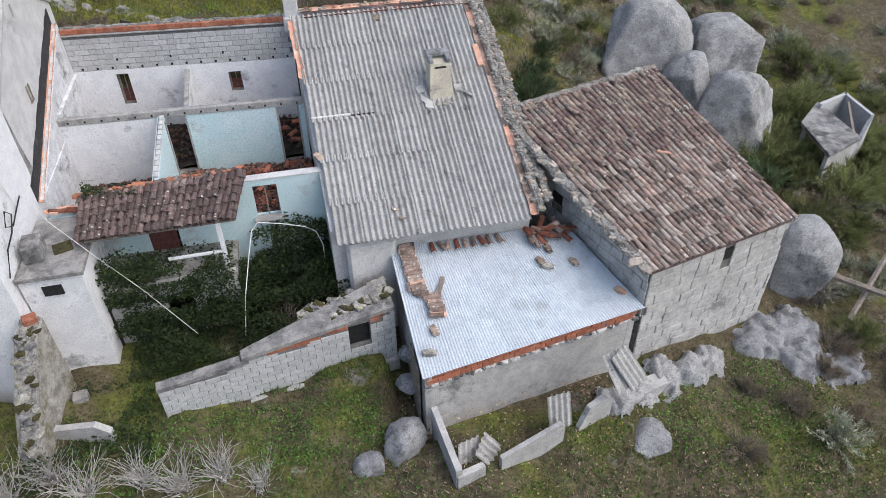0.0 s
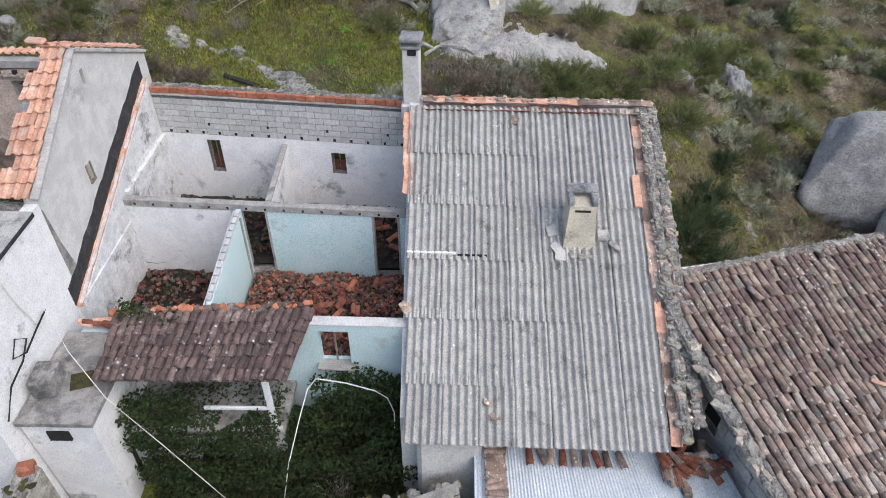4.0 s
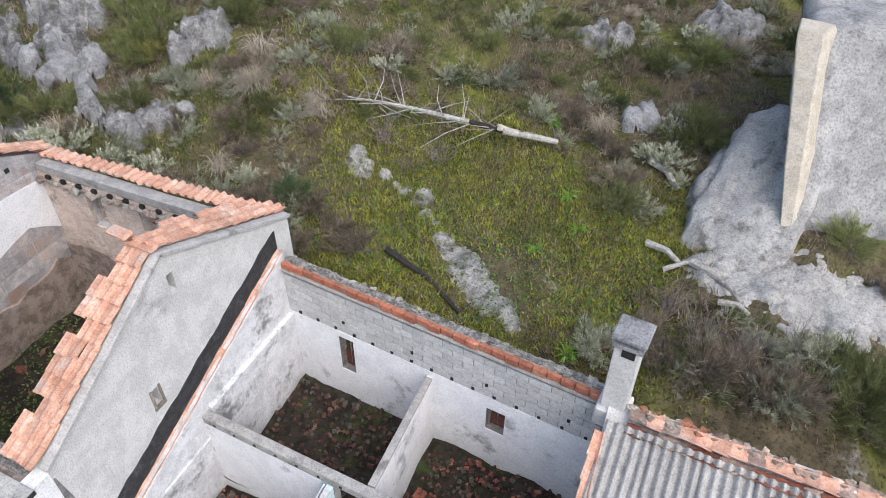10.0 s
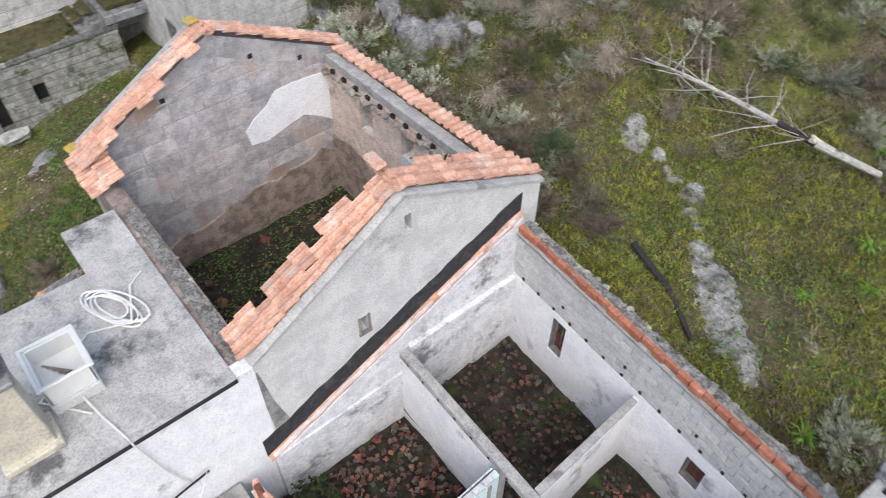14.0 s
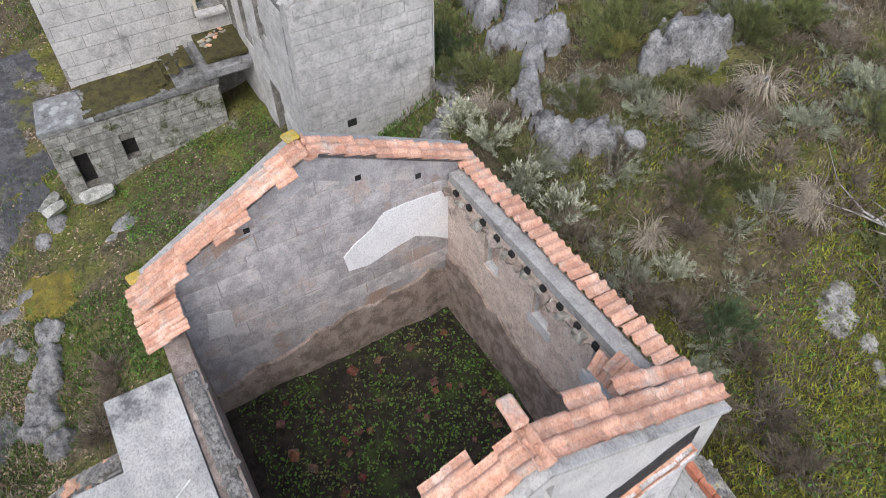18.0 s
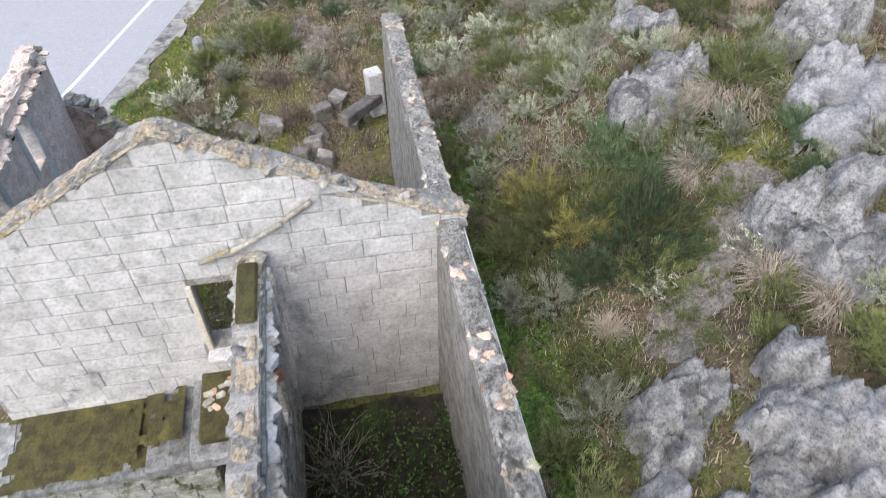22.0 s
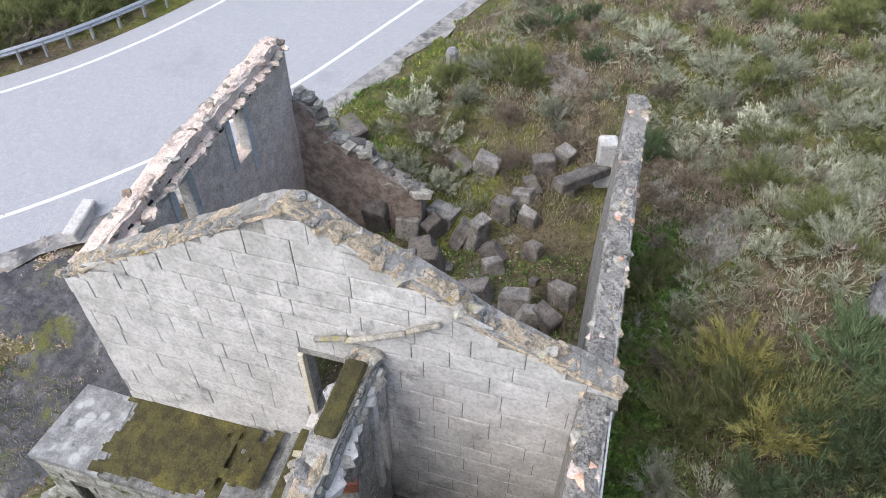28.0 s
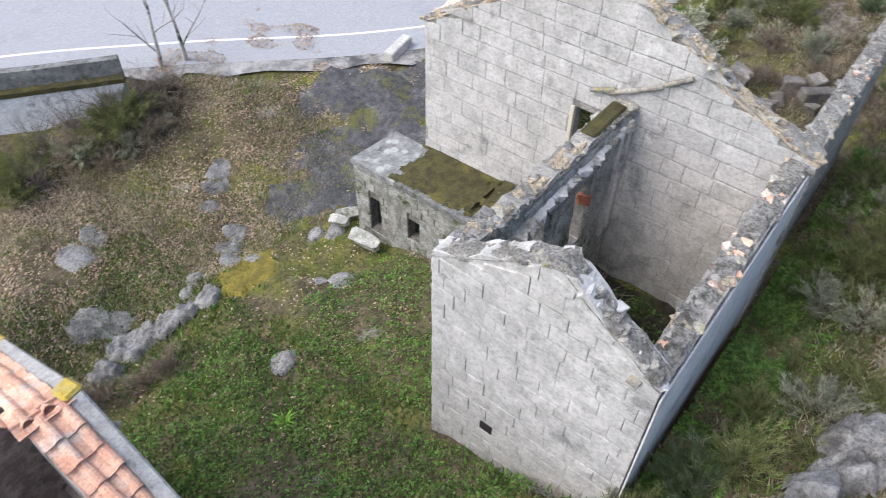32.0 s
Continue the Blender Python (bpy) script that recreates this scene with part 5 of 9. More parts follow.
part("cap", add_box(add_box(bmesh.new(), (-0.97, -3.05, 6.5), (0.8, 1.0, 0.12), bevel=0.03), (-0.97, -3.05, 6.9), (0.78, 0.96, 0.18), 0, 5, bevel=0.05), M["rock"], flue, "lichened grey cap slabs")
part("neck", add_box(bmesh.new(), (-0.97, -3.05, 6.68), (0.55, 0.75, 0.3)), M["concrete"], flue)
# smoke holes are near-black boxes on a solid neck, painted as shade
for k in (-1, 1):
    part("smoke_hole", add_box(bmesh.new(), (-0.69, -3.05 + 0.17 * k, 6.66), (0.04, 0.2, 0.13)), M["dark"], flue)
rubble_top(flue, (-1.3, -3.45), (-0.6, -3.45), 6.99, 0.8, 8, ("lichen", "rubble", "rubble"), 0.24, 61, "cap_stone", crust=None)
crate = thing("plastic_tub", (-1.7, -2.0, 4.62), "white plastic tub with dry sticks in it", "tub")
bm = bmesh.new()
for sx, sy, w, d in ((0.44, 0, 0.05, 0.8), (-0.44, 0, 0.05, 0.8), (0, 0.38, 0.93, 0.05), (0, -0.38, 0.93, 0.05)):
    add_box(bm, (-1.7 + sx, -2.05 + sy, 5.1), (w, d, 0.5), bevel=0.012)
add_box(bm, (-1.7, -2.05, 4.95), (0.9, 0.78, 0.05))
part("shell", bm, M["plastic"], crate)
bm = bmesh.new()
for sx, sy, w, d in ((0.48, 0, 0.07, 0.92), (-0.48, 0, 0.07, 0.92), (0, 0.43, 0.95, 0.07), (0, -0.43, 0.95, 0.07)):
    add_box(bm, (-1.7 + sx, -2.05 + sy, 5.36), (w, d, 0.06), bevel=0.012)
part("rim", bm, M["plastic"], crate)
part("stand", add_box(bmesh.new(), (-1.68, -2.05, 4.74), (0.98, 0.84, 0.26), bevel=0.02), M["render_pale"], crate, "pale block under the tub")
for k in range(5):
    part("stick", add_tube(bmesh.new(), [(-2.0 + 0.1 * k, -2.3 + 0.06 * k, 5.0), (-1.5 + 0.05 * k, -1.9 + 0.05 * k, 5.06)], 0.02, 5), M["wood"], crate)


def coil_points(cx, cy, z, turns, r0, r1, seed):
    rnd = random.Random(seed)
    pts = []
    for i in range(turns * 26):
        a = math.tau * i / 26
        r = r0 + (r1 - r0) * (0.5 + 0.5 * math.sin(a * 0.29 + 1))
        u, w = 1.5 * r * math.cos(a) + 0.14 * math.sin(a * 0.41), 0.62 * r * math.sin(a) + 0.07 * math.cos(a * 0.33)
        pts.append((cx + 0.9 * u - 0.42 * w, cy + 0.42 * u + 0.9 * w, z + 0.012 * (i // 26) + rnd.uniform(0, 0.004)))
    return pts


rope = [(-0.85, -2.0, 4.66), (-1.6, -2.6, 4.66), (-2.2, -1.9, 4.66), (-2.5, -1.45, 4.66)] + coil_points(-2.75, -0.85, 4.66, 5, 0.3, 0.48, 71) + [(-3.1, -0.4, 4.66), (-3.3, -0.1, 4.66)]
tagged(part("coiled_hose", add_tube(bmesh.new(), rope, 0.022, 5), M["plastic"]), "coiled white plastic hose lying on the terrace", "hose")
tagged(part("drain_hose", add_tube(bmesh.new(), [(-1.2, -2.0, 4.75), (-0.7, -1.9, 4.67), (-0.1, -1.75, 4.66), (0.06, -1.72, 4.6), (0.06, -1.5, 3.3), (0.06, -1.25, 2.4)], 0.018, 5), M["plastic"]), "thin white hose hanging down the white wall", "hose")
wire = [(0.06, -3.3, 1.6), (0.08, -2.8, 2.15), (0.1, -2.2, 2.3), (0.1, -1.8, 2.6), (0.1, -2.1, 2.9), (0.1, -2.4, 2.6), (0.1, -2.0, 2.35), (0.1, -1.4, 2.5), (0.1, -0.9, 2.6)]
tagged(part("power_cable", add_tube(bmesh.new(), wire, 0.022, 5), M["cable"]), "black power cable looped on the white wall", "cable")
tagged(part("overhead_wire", add_tube(bmesh.new(), [(0.12, -0.95, 2.65), (0.9, -1.8, 2.2), (1.9, -2.6, 1.6), (3.0, -2.9, 0.2), (4.1, -3.1, -1.6)], 0.009, 5), M["plastic"]), "slack pale wire hanging from the white wall", "cable")
stump = thing("wall_stump", (-4.5, -2.2, -2.9), "stump of a ruined stone and brick wall", "wall")
stump_wall = wall("wall", (-4.55, -1.0), (-4.75, -3.3), -3.2, [(0, 4.3), (0.8, 4.1), (1.6, 3.6), (2.3, 2.9)], 0.35, M["mortar"], stump)
rubble_top(stump_wall, (-4.55, -1.0), (-4.75, -3.3), [(0, 4.3), (0.8, 4.1), (1.6, 3.6), (2.3, 2.9)], 0.35, 16, ("rubble", "tile_new"), 0.26, 73)

# ---- the house with the fibre-cement roof ----
house_b = thing("fibre_roof_house", (11.5, 1.5, -2.8), "stone house under a grey corrugated fibre-cement roof", "house")


def roof_b(y):
    return 4.4 - 0.4 * (5.5 - y)


bm = add_prism(bmesh.new(), [(8.42, -2.45), (14.6, -2.4), (14.95, 6.15), (8.1, 6.15)], -3.3, [roof_b(-2.45) - 0.16, roof_b(-2.4) - 0.16, roof_b(6.0) - 0.16, roof_b(6.0) - 0.16])
part("wall", bm, M["render_pale"], house_b, "pale rendered stone wall")
SLOPE = math.degrees(math.atan(0.4))
rows_b = [5.62, 4.35, 2.87, 1.37, -0.1, -1.6]
ends_b = [4.2, 2.72, 1.22, -0.25, -1.75, -3.0]
rnd = random.Random(80)
for r, (y0, y1) in enumerate(zip(rows_b, ends_b)):
    length = (y0 - y1) / math.cos(radians(SLOPE)) + 0.1
    for c in range(7):
        w = 0.9
        x0 = 8.12 + 0.088 * (5.62 - (y0 + y1) / 2) * (1 - c / 7) * 0.62
        me = shared("sheet%d" % r, "fibre", lambda: corrugated(0.91, length, 5, 0.044, 0.012, 8))
        m = pose(x0 + (c + 0.5) * 0.885, y0, roof_b(y0) + 0.03 - 0.012 * r * 0 + rnd.uniform(0, 0.012), SLOPE - 0.6 + rnd.gauss(0, 0.15), 0, rnd.gauss(0, 0.25) + 0.6)
        piece("roof_sheet", me, m, house_b)
part("roof_deck", slab_between(bmesh.new(), [(8.2, 5.6, roof_b(5.6) - 0.1), (8.65, -2.9, roof_b(-2.9) - 0.1), (14.5, -2.8, roof_b(-2.8) - 0.1), (14.4, 5.6, roof_b(5.6) - 0.1)], 0.06), M["wood"], house_b)
for k in range(7):
    piece("foam_strip", shared("foam", "plastic", lambda: rough_stone(3)), pose(8.42 + 0.178 * k, 1.28, roof_b(1.3) + 0.075) @ Matrix.Diagonal((0.17, 0.09, 0.07, 1)), house_b, "white foam under the sheet edge")
# near-black bar painted as the shaded gap below the sheet edge
part("gap", add_box(bmesh.new(), (9.98, 1.25, roof_b(1.27) + 0.05), (0.75, 0.05, 0.05), 0, SLOPE), M["dark"], house_b)
# rear ridge of old tiles, verge of stones on the far side, orange tiles on the near side
ridge_row(house_b, (8.5, 5.85, 4.57), (14.9, 5.8, 4.62), 22, "tile_old", 0.36, 81, alt=("tile_new", 0.4))
ridge_row(house_b, (8.5, 5.6, 4.47), (14.5, 5.55, 4.5), 22, "tile_old", 0.32, 82, alt=("tile_red", 0.4))
rubble_top(house_b, (8.4, 5.9), (15.0, 5.85), 4.56, 0.25, 46, ("tile_old", "tile_red", "rubble", "tile_old"), 0.15, 83, "verge_stone", crust=None)
for k, (a, b, w) in enumerate((((14.52, 5.6), (14.66, -2.9), 0.25), ((14.75, 5.7), (14.95, -2.6), 0.3))):
    rubble_top(house_b, a, b, [(0, roof_b(5.6) + 0.1), (8.4, roof_b(-2.8) + 0.12)], w, 100, ("rubble", "rubble", "tile_old", "mortar", "tile_pale"), 0.19, 84 + k, "verge_stone", amp=0.08)
ridge_row(house_b, (14.4, 5.5, roof_b(5.5) + 0.08), (14.55, -2.95, roof_b(-2.95) + 0.08), 24, "tile_old", 0.3, 86, alt=("tile_new", 0.25))
part("loose_tile", add_box(bmesh.new(), (14.25, 3.1, roof_b(3.1) + 0.1), (0.2, 1.0, 0.05), 1, SLOPE, bevel=0.015), M["tile_new"], house_b, "orange tile patch")
ridge_row(house_b, (8.1, 5.35, roof_b(5.35) + 0.12), (8.24, 2.9, roof_b(2.9) + 0.12), 6, "tile_new", 0.24, 87)
for k, (x, y, s) in enumerate(((11.1, 5.2, 0.28), (8.4, -0.1, 0.3), (10.4, -2.2, 0.2), (10.55, -2.5, 0.22))):
    piece("stone", shared("stone0", "tile_old", lambda: rough_stone(5)), pose(x, y, roof_b(y) + 0.06, 20, 0, 40 * k) @ Matrix.Diagonal((s, s * 1.3, s * 0.4, 1)), house_b)
chimney_b = thing("roof_chimney", (12.65, 1.95, 2.9), "squat rendered chimney with stone slabs round its foot", "chimney")
bm = bmesh.new()
base_z = roof_b(1.6)
vs = [bm.verts.new(p) for p in ((12.25, 1.5, base_z - 0.1), (13.05, 1.5, base_z - 0.1), (13.05, 2.4, base_z), (12.25, 2.4, base_z), (12.33, 1.75, 3.98), (12.97, 1.75, 3.98), (12.97, 2.4, 3.98), (12.33, 2.4, 3.98))]
for f in ((0, 1, 5, 4), (1, 2, 6, 5), (2, 3, 7, 6), (3, 0, 4, 7), (4, 5, 6, 7), (3, 2, 1, 0)):
    bm.faces.new([vs[k] for k in f])
bmesh.ops.recalc_face_normals(bm, faces=bm.faces)
part("shaft", bm, M["cream"], chimney_b)
# near-black box for the shaded flue mouth; the shaft is solid
part("smoke_hole", add_box(bmesh.new(), (12.65, 1.76, 3.83), (0.38, 0.08, 0.13)), M["dark"], chimney_b)
part("cap", add_box(add_box(add_box(bmesh.new(), (12.36, 2.1, 4.06), (0.16, 0.7, 0.16), bevel=0.03), (12.94, 2.1, 4.06), (0.16, 0.7, 0.16), bevel=0.03), (12.65, 2.3, 4.16), (0.8, 0.34, 0.1), 2, 0, 2, bevel=0.03), M["rock"], chimney_b, "lichened stone cap")
for k, (x, y, rz) in enumerate(((12.02, 1.95, 20), (12.1, 1.5, 50), (13.3, 1.85, 10), (13.55, 1.6, 70), (12.2, 1.3, 5))):
    piece("slate", shared("stone1", "render_grey", lambda: rough_stone(7)), pose(x, y, roof_b(y) + 0.09, SLOPE, 4 * k, rz) @ Matrix.Diagonal((0.4, 0.36, 0.06, 1)), chimney_b, "grey stone slab")
rubble_top(chimney_b, (12.25, 1.25), (13.1, 1.25), roof_b(1.35) + 0.06, 0.25, 8, ("rubble",), 0.18, 89, crust=None)
stack = thing("tall_chimney", (8.2, 6.25, 4.0), "tall narrow rendered chimney with a lichened cap", "chimney")
part("shaft", add_box(add_box(bmesh.new(), (8.18, 6.22, 4.9), (0.46, 0.46, 2.1), -4, bevel=0.015), (8.18, 6.2, 4.05), (0.6, 0.6, 0.5), -4, bevel=0.03), M["render_pale"], stack)
part("cap", add_box(add_box(bmesh.new(), (8.18, 6.22, 6.24), (0.62, 0.6, 0.1), -4, bevel=0.02), (8.18, 6.22, 6.02), (0.56, 0.54, 0.08), -4, bevel=0.02), M["rock"], stack, "lichened cement cap")
# flue mouth shade painted as a near-black box on the shaft
part("smoke_hole", add_box(bmesh.new(), (8.2, 5.99, 5.88), (0.24, 0.05, 0.15), -4), M["dark"], stack)

# ---- granite house under the old tile roof ----
house_c = thing("granite_house", (18.5, -1.5, -4.2), "granite house under an old brown clay tile roof", "house")
C_L, C_T, C_R, C_F = Vector((14.64, 0.95, 2.5)), Vector((20.78, 2.87, 2.5)), Vector((22.46, -4.47, 0.7)), Vector((17.09, -5.84, 0.7))
cen = (C_L + C_T + C_R + C_F) / 4


def inset(p, k=0.97):
    return (cen.x + (p.x - cen.x) * k, cen.y + (p.y - cen.y) * k)


FF, FR, FT, FL = inset(C_F), inset(C_R), inset(C_T), inset(C_L)
wall_c = part("wall", add_prism(bmesh.new(), [FF, FR, FT, FL], -4.8, [0.62, 0.62, 2.42, 2.42]), M["joint_stone"], house_c, "mortared granite wall")
len_front = math.dist(FF, FR)
win_c = (len_front * 0.52, len_front * 0.52 + 0.35, -0.05, 0.4)
courses(wall_c, FF, FR, -4.6, 0.6, "granite", 0.34, 0.62, 0.05, [win_c], 0.022, 91)
len_side = math.dist(FL, FF)
courses(wall_c, FL, FF, -1.2, [(0, 2.35), (len_side, 0.6)], "granite", 0.34, 0.6, 0.05, [(2.6, 3.1, 0.5, 0.85)], 0.022, 92)
a = Vector(FF).lerp(Vector(FR), (win_c[0] + 0.17) / len_front)
# near-black panel on the solid wall, coloured as the shaded window depth
part("window", add_box(bmesh.new(), (a.x, a.y, 0.17), (0.36, 0.06, 0.44), math.degrees(math.atan2(FR[1] - FF[1], FR[0] - FF[0]))), M["dark"], house_c, "near-black panel painted as the shade in a small window")
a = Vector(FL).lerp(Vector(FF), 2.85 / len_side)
# same on the side wall: window shade given by a near-black panel
part("window", add_box(bmesh.new(), (a.x, a.y, 0.67), (0.5, 0.06, 0.34), math.degrees(math.atan2(FF[1] - FL[1], FF[0] - FL[0]))), M["dark"], house_c, "near-black panel painted as the shade in a small window")
deck = part("roof_deck", slab_between(bmesh.new(), [tuple(C_F), tuple(C_R), tuple(C_T), tuple(C_L)], 0.1), M["tile_porch"], house_c)
tile_field(deck, C_L, C_T, C_R, C_F, 30, 19, "canal", "tile_old", 1.14, 3.6, 93, 300, alt=("tile_pale", 0.3), lift=0.01)
side_dir = (C_F - C_L)
rubble_top(deck, (C_L.x, C_L.y), (C_F.x, C_F.y), [(0, 2.52), (side_dir.length, 0.78)], -0.35, 44, ("rubble", "mortar", "tile_pale", "rubble"), 0.24, 94, "verge_stone")
rubble_top(deck, (C_L.x, C_L.y), (C_T.x, C_T.y), 2.6, -0.2, 40, ("rubble", "tile_old"), 0.18, 95, "verge_stone")
for k, (u, v) in enumerate(((0.22, 0.22), (0.3, 0.12), (0.55, 0.5), (0.45, 0.75), (0.5, 0.62))):
    q = C_L.lerp(C_T, u).lerp(C_F.lerp(C_R, u), v)
    piece("broken_tile", shared("canal_tile", "tile_new" if k == 2 else "tile_old", canal_tile), pose(q.x, q.y, q.z + 0.16, 10, 20 * (k % 3), 40 * k), deck)
part("lichen", add_box(bmesh.new(), (C_F.x - 0.05, C_F.y + 0.05, 0.78), (0.24, 0.2, 0.1), 20, bevel=0.03), M["lichen"], deck, "yellow lichen crust")

# ---- the lean-to with the white sheet roof ----
house_d = thing("lean_to", (13.5, -5, -3.2), "lean-to with a white sheet metal roof on grey walls", "lean-to")
D_BL, D_BR, D_TR, D_TL = Vector((10.25, -7.07, -0.7)), Vector((17.13, -5.83, -0.7)), Vector((15.75, -2.5, 0.12)), Vector((10.12, -2.4, 0.12))


def d_roof(u, v):
    """u across, v from the top edge down."""
    return D_TL.lerp(D_TR, u).lerp(D_BL.lerp(D_BR, u), v)


NS = 8
for c in range(NS):
    for k, (v0, v1) in enumerate(((0.0, 0.53 + 0.04 * (c % 3 - 1)), (0.5 + 0.04 * (c % 3 - 1), 1.0))):
        n = 49
        top, verts, faces = [], [], []
        for z_off in (0.0, -0.006):
            for v in (v0, v1):
                for i in range(n):
                    u = (c + i / (n - 1)) / NS
                    p = d_roof(u, v)
                    verts.append((p.x, p.y, p.z + 0.011 * math.sin(math.tau * i / 4.8) + z_off + (0.012 if k == 0 else 0.0) + 0.006 * (c % 2)))
        for i in range(n - 1):
            faces += [(i, n + i, n + i + 1, i + 1), (2 * n + i, 2 * n + i + 1, 3 * n + i + 1, 3 * n + i), (n + i, 3 * n + i, 3 * n + i + 1, n + i + 1)]
        place("roof_sheet", mesh_from("roof_sheet", verts, faces), M["sheet_white"], house_d)
DF, DR = Vector((10.36, -6.92)), Vector((16.95, -5.72))
front_d = wall("wall", DF, DR, -3.6, -1.12, 0.22, M["render_grey"], house_d, (), "patched grey rendered wall")
courses(front_d, DF, DR, -1.12, -0.74, "brick", 0.185, 0.33, 0.06, (), 0.014, 101, "brick")
wall("backing", DF + Vector((0, 0.02)), DR + Vector((0, 0.02)), -1.12, -0.76, 0.16, M["mortar"], front_d)
rubble_top(front_d, DF + Vector((0.02, -0.06)), DR + Vector((0, -0.06)), -1.16, 0.08, 34, ("render_pale", "rock_pale"), 0.16, 102, "mortar_lump", crust=None)
wall("wall", (10.2, -2.5), (10.33, -6.95), -3.6, [(0, 0.0), (4.45, -0.8)], 0.2, M["render_grey"], house_d, (), "grey side wall")
part("door_leaf", add_box(bmesh.new(), (10.22, -6.0, -2.1), (0.05, 1.1, 2.3), 1.5, bevel=0.01), M["wood"], house_d, "dark weathered plank door")
wall("wall", (16.9, -5.7), (15.8, -2.6), -3.6, [(0, -0.8), (3.3, 0.0)], 0.2, M["mortar"], house_d)
# things lying on the white roof
ballast = thing("tile_row", (10.4, -4, -0.3), "row of stacked old roof tiles weighing down the roof edge", "tiles")
rnd = random.Random(103)
for k in range(46):
    v = 0.02 + 0.6 * k / 46
    q = d_roof(0.015 + 0.06 * smooth(0.38, 0.5, v) + rnd.uniform(-0.01, 0.01), v)
    piece("old_tile", shared("canal_tile", "tile_new" if rnd.random() < 0.06 else "tile_old", canal_tile), pose(q.x + 0.18, q.y, q.z + 0.06 + 0.03 * (k % 2), rnd.gauss(0, 5), rnd.gauss(0, 8), 88 + rnd.gauss(0, 6)), ballast)
heap = thing("tile_heap", (15, -3, 0), "heap of broken red tiles on the white roof", "tiles")
for k in range(30):
    q = d_roof(0.74 + rnd.uniform(0, 0.22), rnd.uniform(0.02, 0.14))
    piece("old_tile", shared("canal_tile", "tile_red" if k % 3 else "tile_old", canal_tile), pose(q.x, q.y, q.z + 0.07 + rnd.uniform(0, 0.16), rnd.gauss(0, 18), rnd.gauss(0, 18), rnd.uniform(0, 180)), heap)
for k in range(9):
    q = d_roof(0.22 + 0.045 * k + rnd.uniform(0, 0.01), 0.03)
    piece("old_tile", shared("canal_tile", "tile_old" if k % 3 else "tile_red", canal_tile), pose(q.x, q.y, q.z + 0.06, 0, 0, rnd.uniform(-30, 30)), heap)
for k, (u, v, rz, key) in enumerate(((0.72, 0.36, 20, "tile_old"), (0.735, 0.42, 70, "rubble"), (0.8, 0.25, 10, "tile_old"), (0.87, 0.43, 25, "tile_old"), (0.96, 0.8, 35, "tile_new"), (0.1, 0.72, 10, "tile_old"), (0.055, 0.86, 80, "rubble"))):
    q = d_roof(u, v)
    loose = tagged(piece_top("weight_stone", shared("stone2", key, lambda: rough_stone(11)), pose(q.x, q.y, q.z + 0.08, 0, 0, rz) @ Matrix.Diagonal((0.22, 0.42, 0.16, 1))), "old tile or stone weighing down the white roof", "stone", "weights on the white roof")
q = d_roof(0.16, 0.45)
bundle = thing("board_bundle", (q.x, q.y, q.z), "weathered boards lying on the white roof", "boards")
for k in range(3):
    part("board", add_box(bmesh.new(), (q.x + 0.06 * k, q.y + 0.05 * k, q.z + 0.05 + 0.025 * k), (0.14, 1.0, 0.03), -35 + 6 * k, 8, bevel=0.006), M["wood"], bundle)
# ruined pens before the lean-to
pens = thing("ruined_pen", (13, -8, -3.4), "ruined pen of leaning concrete slabs", "pen")
for k, (a, b, z0, z1, th) in enumerate((((10.45, -7.1), (10.75, -8.9), -3.9, [(0, -1.9), (1.0, -2.2), (1.82, -2.4)], 0.18), ((10.8, -8.95), (11.6, -8.75), -3.9, -2.65, 0.18), ((12.1, -8.6), (14.05, -8.1), -3.9, [(0, -2.7), (1.9, -2.3), (2.0, -2.5)], 0.14), ((14.6, -7.9), (15.7, -7.5), -3.9, [(0, -3.0), (0.3, -2.3), (0.9, -2.2), (1.2, -2.5)], 0.16), ((15.9, -7.5), (18.0, -6.8), -4.1, [(0, -3.2), (1.5, -3.0), (2.2, -3.1)], 0.5))):
    wall("slab", a, b, z0, z1, th, M["render_grey"], pens)
for k, (x, y, z, rx, ry, rz) in enumerate(((11.3, -8.0, -2.9, 70, 10, 20), (11.6, -8.1, -3.0, 60, -20, 50), (14.0, -7.5, -2.3, 70, 0, 5), (15.6, -7.0, -1.5, 40, 8, 25), (15.8, -7.1, -1.4, 44, -6, 32))):
    piece("corrugated_scrap", shared("scrap", "fibre", lambda: corrugated(0.7, 1.1, 4, 0.03, 0.01, 8)), pose(x, y, z + 0.5, rx, ry, rz), pens, "broken corrugated sheet")

# ---- the yard wall ----
yard = thing("yard_wall", (6.5, -4.8, -2.8), "grey block yard wall with a small opening and a sloping top", "wall")
GP, GQ = Vector((3.15, -5.3)), Vector((9.95, -4.22))
GPROF = [(0, -1.35), (2.3, -1.2), (2.36, -1.05), (6.88, -0.62)]
GWIN = [(5.45, 6.1, -1.85, -0.98)]
gwall = wall("wall", GP, GQ, -3.4, GPROF, 0.2, M["joint"], yard, GWIN, "mortared block wall")
courses(gwall, GP, GQ, -2.9, [(s, z - 0.16) for s, z in GPROF], "block", 0.2, 0.42, 0.035, GWIN, 0.02, 111, "block", stop=lambda a, b, z, t: (z + t) / 2 > -1.55 + 0.09 * a and 3.0 < a < 6.3)
courses(gwall, GP, GQ, -1.35, [(s, z - 0.1) for s, z in GPROF], "brick", 0.16, 0.32, 0.04, GWIN, 0.02, 112, "brick", stop=lambda a, b, z, t: not ((z + t) / 2 > -1.5 + 0.09 * a and 2.9 < a < 6.4))
gd = (GQ - GP).normalized()
gn = Vector((-gd.y, gd.x))
